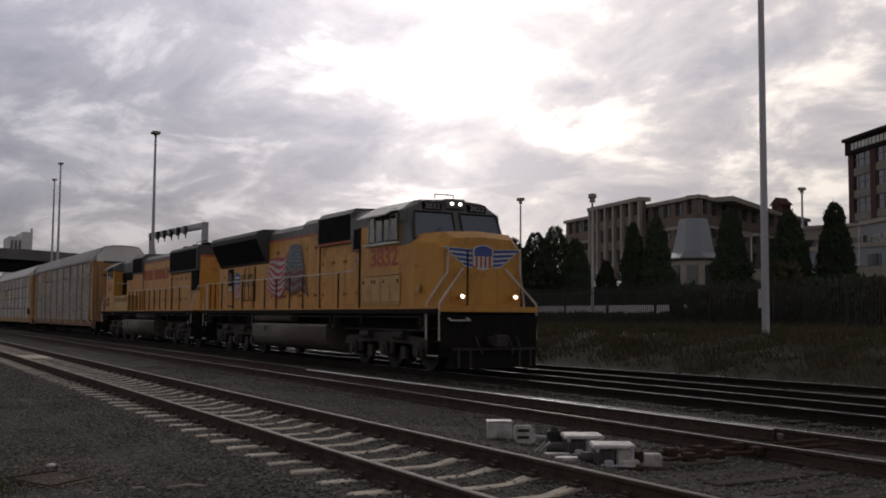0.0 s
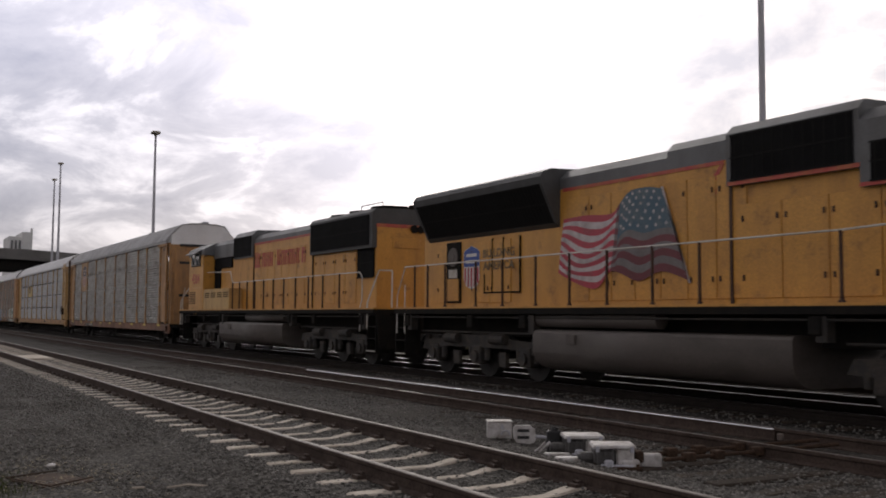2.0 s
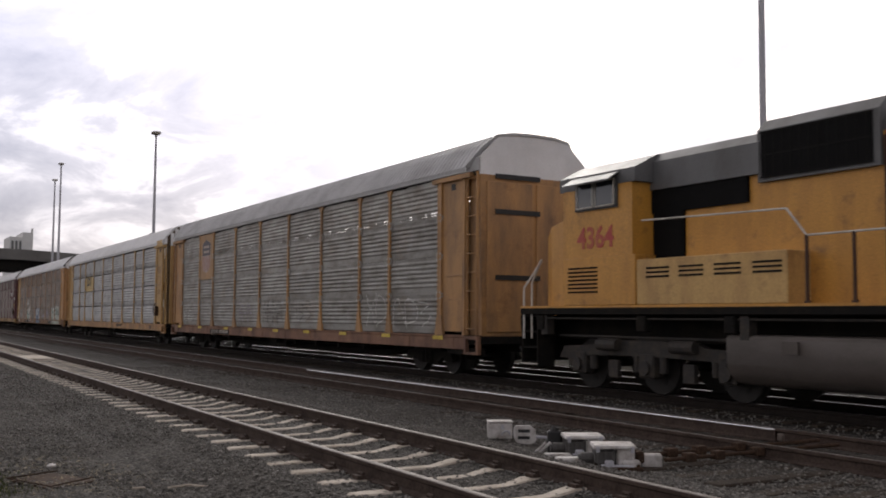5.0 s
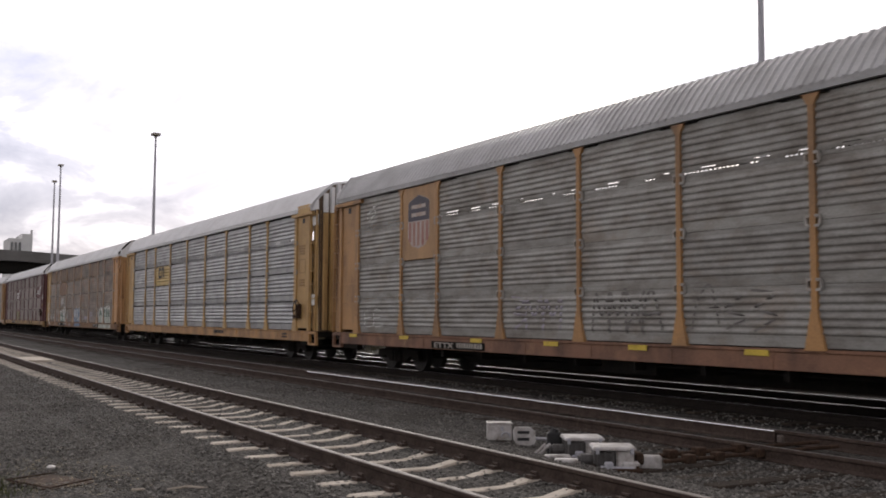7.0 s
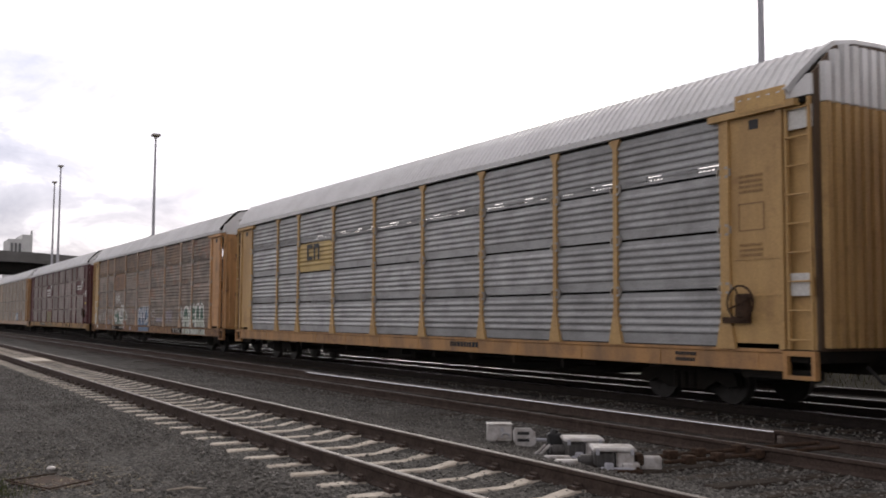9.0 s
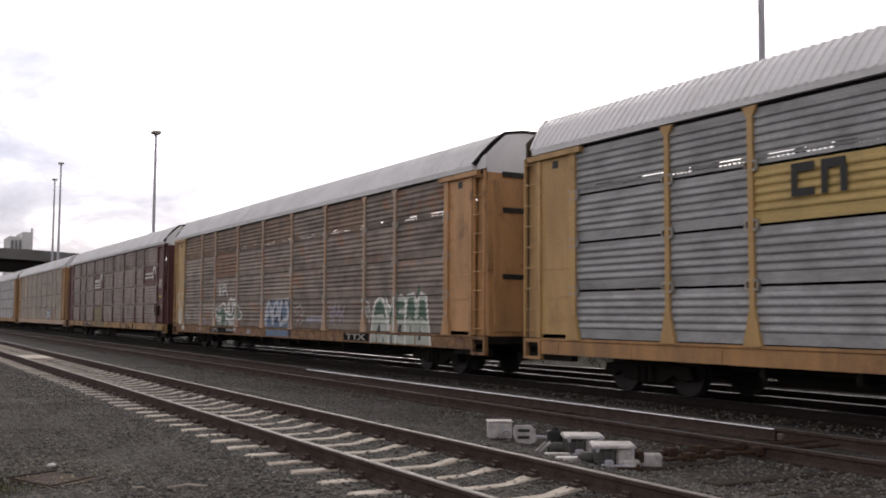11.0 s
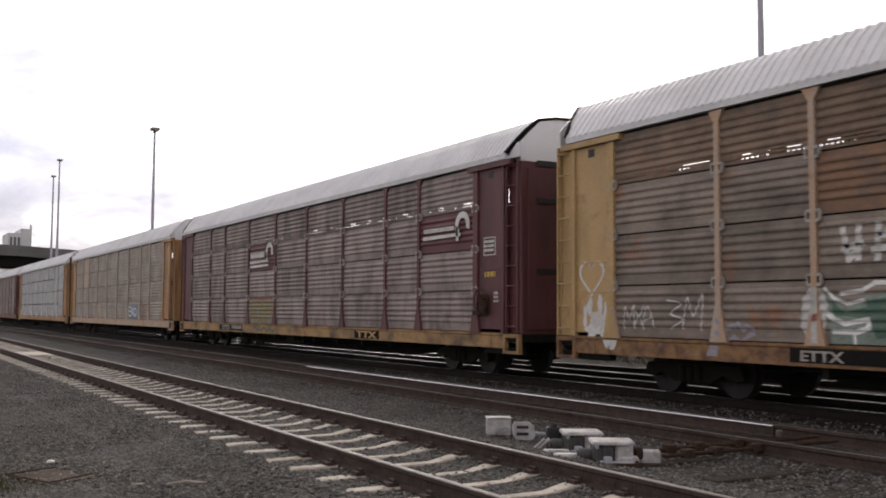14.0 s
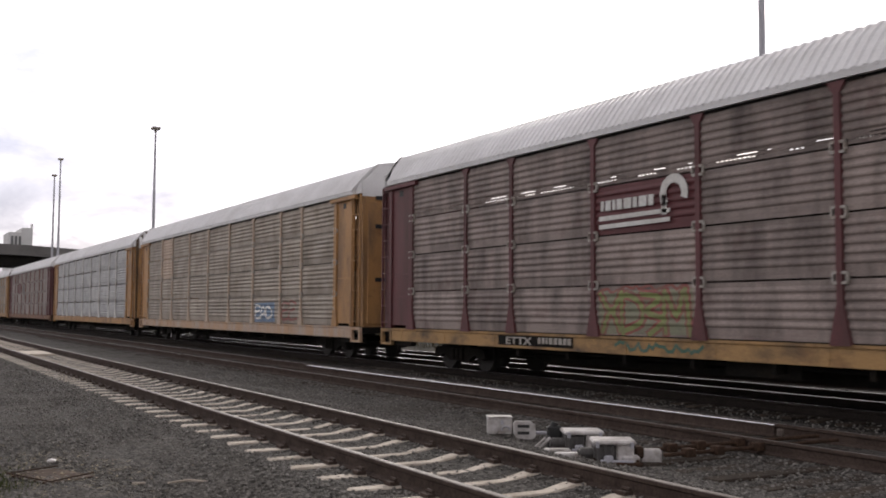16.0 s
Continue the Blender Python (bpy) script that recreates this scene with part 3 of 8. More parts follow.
def roof_mesh(mat):
    """Chamfered sheet roof with square ribs running across it."""
    bm = bmesh.new()
    prof = ROOF + [(-y, z) for y, z in ROOF[-2::-1]]
    pitch = 0.20
    n = int(2 * BODY / pitch)
    stops = [(-BODY, 0.0)]
    for i in range(n):
        x = -BODY + (2 * BODY - n * pitch) / 2 + i * pitch
        stops += [(x + 0.02, 0.0), (x + 0.045, 0.032), (x + 0.105, 0.032), (x + 0.13, 0.0)]
    stops.append((BODY, 0.0))
    prev = None
    for x, d in stops:
        ring = [bm.verts.new((max(-roof_end(y), min(roof_end(y), x)), y * (1 + d / 2.2), z + d * (0.35 + 0.65 * (1.7 - abs(y)) / 1.7))) for y, z in prof]
        if prev:
            for a in range(len(prof) - 1):
                bm.faces.new((prev[a], ring[a], ring[a + 1], prev[a + 1]))
        prev = ring
    bmesh.ops.remove_doubles(bm, verts=bm.verts[:], dist=0.0005)
    return finish("roof", bm, mat)


def end_mesh(mat_low, mat_top, ribs):
    """End wall: closed lower doors, a pale gable above."""
    bm = bmesh.new()
    prof = [(y, z) for y, z in ROOF] + [(-y, z) for y, z in ROOF[-2::-1]]
    crown = [(y * 0.985, z - 0.03) for y, z in prof if abs(y) < 1.2]
    prism(bm, [(1.5, 1.0), (1.55, 4.9), (1.56, 5.28)] + crown + [(-1.56, 5.28), (-1.55, 4.9), (-1.5, 1.0)], "x", -0.05, 0.0)
    bmesh.ops.bisect_plane(bm, geom=bm.verts[:] + bm.edges[:] + bm.faces[:], plane_co=(0, 0, 4.86), plane_no=(0, 0, 1))
    for f in bm.faces:
        f.material_index = 1 if f.calc_center_median().z > 4.86 else 0
    return finish("end_wall", bm, [mat_low, mat_top])


def end_wall(car, s, mat, ribs):
    w = part("end_wall", cached(("end", mat.name, ribs), lambda: end_mesh(M["recess"] if ribs else mat, M["recess"] if ribs else M["roof_white"], ribs)), None, car, at=pose(s * BODY, 0, 0, 0, 0, 0 if s > 0 else 180))
    if ribs:
        def rib(k, z0, z1, m):
            b = bmesh.new()
            prism(b, [(0.0, -0.085), (0.10, -0.06), (0.10, 0.06), (0.0, 0.085)], "z", z0, z1)
            return finish("rib", b, m)
        for k in range(-6, 7):
            top = min(5.80, 5.24 + 0.98 * (1.56 - 0.22 * abs(k)))
            part("rib", cached(("rib", mat.name), lambda: rib(k, 1.05, 4.84, mat)), None, w, at=pose(0, k * 0.22, 0))
            part("rib", cached(("rib_top", abs(k)), lambda: rib(k, 4.86, top, M["roof_white"])), None, w, at=pose(0, k * 0.22, 0))
    else:
        def leaf():
            b = bmesh.new()
            box(b, 0.0, 0.035, -0.66, 0.66, 1.1, 4.70, 0.01)
            return finish("door_leaf", b, mat)

        def slot():
            b = bmesh.new()
            box(b, 0.036, 0.06, -0.95, 0.35, -0.06, 0.06)
            return finish("door_slot", b, M["black_iron"])
        for y in (-0.72, 0.72):
            part("door_leaf", cached(("leaf", mat.name), leaf), None, w, at=pose(0, y, 0))
        for z in (4.83, 3.98, 2.40):
            part("door_slot", cached("slot", slot), None, w, at=pose(0, -0.2, z))
    return w


def ladder_mesh(mat):
    bm = bmesh.new()
    for x in (-0.22, 0.22):
        box(bm, x - 0.02, x + 0.02, -0.03, 0.03, 0.0, 3.9)
    for k in range(9):
        rod(bm, (-0.22, -0.03, 0.15 + k * 0.45), (0.22, -0.03, 0.15 + k * 0.45), 0.016, 6)
    return finish("ladder", bm, mat)


def car_truck(parent, x):
    """Two-axle truck: side frames with spring pockets, bolster, two wheelsets."""
    bm = bmesh.new()
    for s in (-1, 1):
        y = s * 1.0
        prism(bm, [(-1.25, 0.34), (-1.15, 0.56), (-0.6, 0.60), (-0.45, 0.72), (0.45, 0.72), (0.6, 0.60), (1.15, 0.56), (1.25, 0.34), (1.0, 0.30), (0.75, 0.40), (0.45, 0.24), (-0.45, 0.24), (-0.75, 0.40), (-1.0, 0.30)], "y", y - 0.07, y + 0.07)
        for dx in (-0.2, 0.0, 0.2):
            rod(bm, (dx, y + s * 0.09, 0.26), (dx, y + s * 0.09, 0.56), 0.07, 8)
    box(bm, -0.22, 0.22, -1.1, 1.1, 0.5, 0.68)
    for v in bm.verts:
        v.co.x += x
    t = part("truck", bm, M["car_truck_shaded"], parent)
    for dx in (-0.87, 0.87):
        add_wheelset(t, x + dx, 0.42)
    return t


def bars(parent, mat, x, z, w, h, rows, seed, y, name="lettering", tall=0.6):
    """Unreadable writing as plain bars on a near side."""
    rng = random.Random(seed)
    bm = bmesh.new()
    for r in range(rows):
        zz = z - r * h
        px = x
        while px < x + w - 0.02:
            bw = min(rng.uniform(0.35, 0.9) * h * tall * 1.2, x + w - px)
            box(bm, px, px + bw, y - 0.006, y, zz - h * tall, zz)
            px += bw + h * 0.22
    return tagged(part(name, bm, mat, parent), kind="stuff")


def autorack(style, x0, label):
    """A covered car carrier. Local x runs with the train, the near side is -y, z is above the rails."""
    car = thing("autorack_car", label, "railway car", "train", at=pose(x0, Y_MAIN, 0))
    P, E, S, R, T = (style[k] for k in ("panel", "post", "sill", "roof", "end"))
    # side sill, decks, far side
    bm = bmesh.new()
    prism(bm, [(-SIDE, 0.68), (-SIDE + 0.12, 0.68), (-SIDE + 0.12, 0.72), (-SIDE + 0.03, 0.74), (-SIDE + 0.03, 1.0), (-SIDE - 0.02, 1.02), (-SIDE - 0.02, 0.97), (-SIDE, 0.95)], "x", -BODY + 0.62, BODY - 0.62)
    for k in range(12):
        box(bm, -BODY + 1.2 + k * 2.28, -BODY + 1.24 + k * 2.28, -SIDE - 0.012, -SIDE + 0.03, 0.70, 0.96)
    part("side_sill", bm, S, car)
    bm = bmesh.new()
    box(bm, -BODY, BODY, -SIDE + 0.06, SIDE - 0.02, 0.82, 1.02)
    box(bm, -BODY + 0.1, BODY - 0.1, -SIDE + 0.12, SIDE - 0.06, 2.95, 3.05)
    prism(bm, [(-9.0, 0.82), (-8.6, 0.62), (-7.4, 0.34), (7.4, 0.34), (8.6, 0.62), (9.0, 0.82)], "y", -0.55, 0.55)
    for k in range(9):
        box(bm, -7.2 + 1.8 * k, -7.1 + 1.8 * k, -1.5, -0.5, 0.5, 0.82)
    pipe(bm, [(-8.0, -1.2, 0.6), (8.0, -1.2, 0.58)], 0.03)
    box(bm, -1.2, 0.4, -1.25, -0.8, 0.42, 0.7)
    for s in (-1, 1):
        box(bm, s * 13.2 - 0.5, s * 13.2 + 0.5, -0.35, 0.35, 0.62, 0.9)
        box(bm, s * 12.9 - 0.75, s * 12.9 + 0.75, -1.5, -1.35, 0.55, 0.7)
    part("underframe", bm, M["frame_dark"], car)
    bm = bmesh.new()
    box(bm, -BODY, BODY, SIDE - 0.05, SIDE, 1.0, 4.60)
    rng = random.Random(int(-x0))
    px = -BODY
    while px < BODY:
        w = rng.uniform(0.15, 0.9)
        box(bm, px, min(px + w, BODY), SIDE - 0.05, SIDE, 4.60, 4.93)
        px += w + rng.uniform(0.4, 1.9)
    part("side_wall", bm, P, car)
    part("roof", cached(("roof", R.name), lambda: roof_mesh(R)), None, car)

    def fascia():
        b = bmesh.new()
        prism(b, [(-1.69, 4.945), (-1.70, 5.05), (-1.60, 5.05), (-1.60, 4.945)], "x", -BODY + 0.42, BODY - 0.42)
        return finish("fascia", b, R)

    def eave():
        b = bmesh.new()
        box(b, -BODY + 0.1, BODY - 0.1, -1.59, -1.5, 4.86, 4.95)
        for k in range(10):
            box(b, -BODY + 1.0 + 2.74 * k, -BODY + 1.9 + 2.74 * k, -1.64, -1.59, 4.90, 4.925)
        return finish("eave", b, M["frame_dark"])

    rim = M["frame_dark"] if style["key"] in ("graffiti", "wheel") else R

    def arch():
        b = bmesh.new()
        for (ya, za), (yb, zb) in zip(ROOF[1:], ROOF[2:]):
            for s in (-1, 1):
                xa, xb = roof_end(ya) - BODY, roof_end(yb) - BODY
                ring = lambda x, y, z: [(x - 0.035, s * y * 1.02, z + 0.035), (x + 0.035, s * y * 1.02, z + 0.035), (x + 0.035, s * y * 0.97, z - 0.03), (x - 0.035, s * y * 0.97, z - 0.03)]
                loft(b, [ring(xa, ya, za), ring(xb, yb, zb)])
        return finish("roof_edge", b, rim)

    def gusset():
        b = bmesh.new()
        prism(b, [(-0.44, 4.95), (0.0, 4.95), (0.0, 5.27), (-0.10, 5.27), (-0.40, 5.06)], "y", -1.60, -1.55)
        return finish("corner_gusset", b, R)
    part("fascia", cached(("fascia", R.name), fascia), None, car)
    part("eave", cached("eave", eave), None, car)
    for s in (-1, 1):
        turn = 0 if s > 0 else 180
        part("roof_edge", cached(("arch", rim.name), arch), None, car, at=pose(s * BODY, 0, 0, 0, 0, turn))
    part("corner_gusset", cached(("gusset", R.name), gusset), None, car, at=pose(BODY, 0, 0))
    # posts and panels of the near side
    x = -BODY + PLATE
    edges = [x]
    for w in BAYS:
        x += w
        edges.append(x)
    shift = style.get("logo", {})
    for i, e in enumerate(edges):
        key = ("post", E.name)

        def post():
            b = bmesh.new()
            box(b, -0.055, 0.055, -0.05, 0.03, 1.35, 4.93)
            prism(b, [(-0.19, 1.0), (0.19, 1.0), (0.06, 1.6), (-0.06, 1.6)], "y", -0.055, 0.03)
            prism(b, [(-0.06, 4.75), (0.06, 4.75), (0.17, 4.93), (-0.17, 4.93)], "y", -0.055, 0.0)
            own = len(b.faces)
            for z in (2.0, 2.97, 3.94):
                for s in (-1, 1):
                    for dz in (-0.075, 0.075):
                        box(b, s * 0.085 - 0.04, s * 0.085 + 0.04, -0.056, 0.0, z + dz - 0.022, z + dz + 0.022)
                    box(b, s * 0.125 - 0.016, s * 0.125 + 0.016, -0.05, 0.0, z - 0.06, z + 0.06)
            b.faces.ensure_lookup_table()
            for f in b.faces[own:]:
                f.material_index = 1
            return finish("post", b, [E, M["clip_grey"]])
        part("post", cached(key, post), None, car, at=pose(e, -SIDE, 0))
    for i, w in enumerate(BAYS):
        for r in range(4):
            mat = shift.get((i, r), P)
            if mat is None:
                continue
            pierced = r == 3 and style.get("holes", True)
            fm = dict(PANEL, **style.get("form", {}))
            me = cached(("panel", w, mat.name, pierced, fm["h"]), lambda: panel_mesh(w - 0.13, mat, pierced=pierced, **fm))
            part("panel", me, None, car, at=pose((edges[i] + edges[i + 1]) / 2, -SIDE + 0.005, 1.04 + r * 0.972))
    # end plates, ladders, end walls, couplers
    for s in (-1, 1):
        T = style["end"] if s > 0 else style.get("rear", style["end"])
        for nm, xa, xb, ya, yb, za, zb in (("end_plate", BODY - PLATE, BODY - 0.55, -0.005, 0.05, 1.10, 4.80), ("corner_plate", BODY - 0.55, BODY, 0.10, 0.14, 1.02, 4.93),
                                           ("header", BODY - PLATE - 0.28, BODY - 0.25, -0.10, 0.04, 4.81, 4.92), ("end_post", BODY - 0.66, BODY - 0.55, -0.05, 0.04, 1.02, 4.81),
                                           ("end_post", BODY - PLATE - 0.07, BODY - PLATE + 0.13, -0.055, 0.04, 1.02, 4.81), ("plate_rib", BODY - 1.6, BODY - 0.68, -0.02, -0.005, 2.45, 2.485),
                                           ("plate_rib", BODY - 1.6, BODY - 0.68, -0.02, -0.005, 1.86, 1.89)):
            bm = bmesh.new()
            box(bm, *sorted((s * xa, s * xb)), -SIDE + ya, -SIDE + yb, za, zb)
            part(nm, bm, T, car)
        # flared foot of the end post, dark gap over the sill, rain slot, end step
        bm = bmesh.new()
        prism(bm, [(s * (BODY - PLATE - 0.16), 1.0), (s * (BODY - PLATE + 0.24), 1.0), (s * (BODY - PLATE + 0.14), 1.5), (s * (BODY - PLATE - 0.06), 1.5)], "y", -SIDE - 0.062, -SIDE)
        part("post_foot", bm, T, car)
        bm = bmesh.new()
        box(bm, *sorted((s * (BODY - 1.25), s * (BODY - 1.05))), -SIDE - 0.012, -SIDE, 4.58, 4.74)
        part("rain_hole", bm, M["black_iron"], car)
        bm = bmesh.new()
        for xa, xb, za, zb in ((0.62, 0.0, 0.92, 1.0), (0.62, 0.54, 0.62, 0.92), (0.08, 0.0, 0.62, 0.92), (0.62, 0.0, 0.56, 0.62)):
            box(bm, *sorted((s * (BODY - xa), s * (BODY - xb))), -SIDE - 0.02, -SIDE + 0.08, za, zb)
        part("stirrup_step", bm, S, car)
        part("ladder", cached(("ladder", T.name), lambda: ladder_mesh(T)), None, car, at=pose(s * (BODY - 0.27), -SIDE + 0.0, 1.02))
        end_wall(car, s, T, style["ribs"])
        bm = bmesh.new()
        box(bm, s * 14.0 - 0.45, s * 14.0 + 0.32, -0.09, 0.09, 0.72, 0.92, 0.02)
        box(bm, s * 14.28 - 0.1, s * 14.28 + 0.1, -0.17, 0.17, 0.68, 0.98, 0.03)
        part("coupler", bm, M["car_truck_shaded"], car)
        bm = bmesh.new()
        pipe(bm, [(s * 13.7, -0.4, 0.75), (s * 14.0, -0.42, 0.5), (s * 14.3, -0.3, 0.55)], 0.025)
        part("air_hose", bm, M["black_iron"], car)
        car_truck(car, s * 10.4)
    if style.get("brake"):
        bm = bmesh.new()
        bx = BODY - 1.35
        for k in range(14):
            a, b = k * math.tau / 14, (k + 1) * math.tau / 14
            rod(bm, (bx + 0.28 * math.cos(a), -SIDE - 0.16, 1.75 + 0.28 * math.sin(a)), (bx + 0.28 * math.cos(b), -SIDE - 0.16, 1.75 + 0.28 * math.sin(b)), 0.018, 6)
        for k in range(4):
            a = k * math.tau / 4 + 0.4
            rod(bm, (bx, -SIDE - 0.14, 1.75), (bx + 0.28 * math.cos(a), -SIDE - 0.16, 1.75 + 0.28 * math.sin(a)), 0.014, 6)
        box(bm, bx - 0.16, bx + 0.12, -SIDE - 0.13, -SIDE, 1.5, 1.9, 0.03)
        box(bm, bx - 0.45, bx + 0.1, -SIDE - 0.1, -SIDE, 1.42, 1.52)
        part("brake_wheel", bm, M["rust"], car)
    return car


def car_materials():
    mk = material
    galv = mk("panel_galvanised", (0.275, 0.27, 0.252), 0.55, 0.15, dirt=(0.135, 0.118, 0.10), amount=0.85, scale=0.75, streak=0.45, grain=0.18, bump=0.05, island=0.24, band=0.42, fleck=((0.20, 0.14, 0.09), 0.5))
    galv_new = mk("panel_galvanised_clean", (0.295, 0.30, 0.305), 0.45, 0.25, dirt=(0.165, 0.165, 0.165), amount=0.8, scale=0.8, streak=0.6, grain=0.16, bump=0.05, island=0.24, band=0.32)
    brown = mk("panel_weathered_brown", (0.225, 0.182, 0.148), 0.65, 0.1, dirt=(0.092, 0.075, 0.062), amount=0.85, scale=0.7, streak=0.7, grain=0.18, island=0.24, band=0.42, fleck=((0.27, 0.105, 0.04), 0.8))
    grey_red = mk("panel_weathered_grey", (0.25, 0.205, 0.186), 0.65, 0.1, dirt=(0.085, 0.068, 0.062), amount=0.9, scale=0.9, streak=3.0, grain=0.18, island=0.24, band=0.40, fleck=((0.10, 0.045, 0.04), 0.5))
    tan = mk("panel_tan", (0.30, 0.26, 0.215), 0.6, 0.15, dirt=(0.14, 0.115, 0.09), amount=0.75, scale=0.7, streak=1.2, grain=0.16, island=0.2, band=0.4)
    ochre = mk("ochre_paint", (0.40, 0.215, 0.08), 0.6, dirt=(0.16, 0.10, 0.06), amount=0.85, scale=0.9, streak=3, grain=0.14, fleck=((0.11, 0.05, 0.03), 0.6))
    buff = mk("buff_paint", (0.50, 0.275, 0.118), 0.6, dirt=(0.25, 0.145, 0.065), amount=0.8, scale=1.1, streak=3, grain=0.14, fleck=((0.13, 0.065, 0.04), 0.7))
    cream = mk("cream_yellow_paint", (0.45, 0.295, 0.125), 0.6, dirt=(0.28, 0.19, 0.085), amount=0.7, scale=1.1, streak=3, grain=0.14, fleck=((0.17, 0.08, 0.04), 0.7))
    gold = mk("golden_buff_paint", (0.47, 0.30, 0.118), 0.6, dirt=(0.30, 0.18, 0.075), amount=0.7, scale=0.9, streak=4, grain=0.14, fleck=((0.16, 0.07, 0.035), 0.5))
    maroon = mk("maroon_paint", (0.105, 0.028, 0.032), 0.6, dirt=(0.05, 0.022, 0.02), amount=0.8, scale=0.8, streak=4)
    maroon_sill = mk("worn_sill", (0.36, 0.215, 0.085), 0.7, dirt=(0.06, 0.045, 0.035), amount=0.9, scale=0.7, streak=0.6, fleck=((0.13, 0.06, 0.03), 0.7))
    patchy_sill = mk("patchy_buff_sill", (0.235, 0.125, 0.046), 0.7, dirt=(0.075, 0.032, 0.026), amount=1.0, scale=2.2, streak=0.8, grain=0.2, fleck=((0.30, 0.22, 0.16), 0.6))
    rust_panel = mk("panel_rust_stained", (0.185, 0.10, 0.056), 0.7, dirt=(0.115, 0.085, 0.066), amount=0.95, scale=1.3, streak=0.8, grain=0.2, island=0.2, band=0.42)
    rust_tinged = mk("panel_rust_tinged", (0.20, 0.135, 0.09), 0.7, dirt=(0.10, 0.078, 0.062), amount=0.95, scale=1.0, streak=0.8, grain=0.2, island=0.24, band=0.42, fleck=((0.17, 0.07, 0.035), 0.6))
    rusty_sill = mk("rusty_sill", (0.21, 0.105, 0.062), 0.7, dirt=(0.085, 0.047, 0.034), amount=0.85, scale=0.9, streak=1.5, grain=0.2, fleck=((0.33, 0.20, 0.10), 0.6))
    faded = mk("faded_orange_post", (0.44, 0.285, 0.175), 0.65, dirt=(0.42, 0.36, 0.32), amount=0.9, scale=0.9, streak=2.5, fleck=((0.17, 0.06, 0.03), 0.6))
    red_end = mk("rust_red_paint", (0.17, 0.055, 0.035), 0.65, dirt=(0.08, 0.035, 0.03), amount=0.6, scale=0.8, streak=4)
    yel_panel = mk("yellow_panel", (0.50, 0.36, 0.13), 0.6, dirt=(0.30, 0.22, 0.10), amount=0.5, streak=3, band=0.4)
    mar_panel = mk("maroon_panel", (0.10, 0.022, 0.026), 0.6, dirt=(0.06, 0.02, 0.02), amount=0.5, streak=3)
    pale_sq = mk("pale_pink_panel", (0.44, 0.34, 0.26), 0.6, dirt=(0.3, 0.22, 0.16), amount=0.5, streak=3)
    R, G = M["roof_white"], M["roof_grey"]
    # bays are counted from the rear of the car, rows from the bottom
    wide = dict(h=0.925, n=5, d=0.026)
    return [
        dict(panel=galv, post=ochre, sill=rusty_sill, roof=G, end=ochre, ribs=False, logo={(1, 2): None, (1, 3): None}, form=dict(h=0.964, n=6, d=0.022), key="shield"),
        dict(panel=galv_new, post=gold, sill=ochre, roof=R, end=gold, ribs=True, logo={(2, 2): yel_panel}, brake=True, form=wide, key="block"),
        dict(panel=brown, post=faded, sill=patchy_sill, logo={(0, 3): rust_tinged, (1, 3): rust_tinged, (2, 3): rust_tinged, (2, 2): rust_panel, (3, 3): rust_tinged, (4, 3): rust_tinged, (6, 3): rust_tinged}, roof=R, end=buff, rear=cream, ribs=False, key="graffiti"),
        dict(panel=grey_red, post=maroon, sill=maroon_sill, roof=R, end=maroon, ribs=False, logo={(3, 2): mar_panel, (8, 2): mar_panel}, brake=True, key="wheel"),
        dict(panel=tan, post=pale_sq, sill=faded, roof=R, end=ochre, ribs=False, logo={(1, 2): pale_sq, (1, 3): pale_sq}, holes=False, key="tan"),
        dict(panel=galv_new, post=M["white_paint"], sill=ochre, roof=R, end=ochre, ribs=True, form=wide, holes=False, key="plain"),
        dict(panel=grey_red, post=red_end, sill=rusty_sill, roof=R, end=maroon, ribs=False, logo={(2, 2): mar_panel}, holes=False, key="plain"),
        dict(panel=tan, post=ochre, sill=ochre, roof=R, end=ochre, ribs=True, holes=False, key="plain"),
        dict(panel=galv, post=ochre, sill=rusty_sill, roof=R, end=ochre, ribs=False, holes=False, key="plain"),
    ]


CAR_LABELS = [
    "grey corrugated autorack car with ochre posts and shield emblem",
    "silver-grey autorack car with buff ribbed end doors and yellow panel",
    "weathered brown autorack car covered in graffiti with buff ends",
    "maroon and grimy grey autorack car with white emblems",
    "tan weathered autorack car with pale posts and ochre ends",
    "clean silver autorack car with ochre ends",
    "dull maroon and grey autorack car with rusty sill",
    "tan autorack car with ochre posts behind the others",
    "grey autorack car with ochre posts at the tail",
]
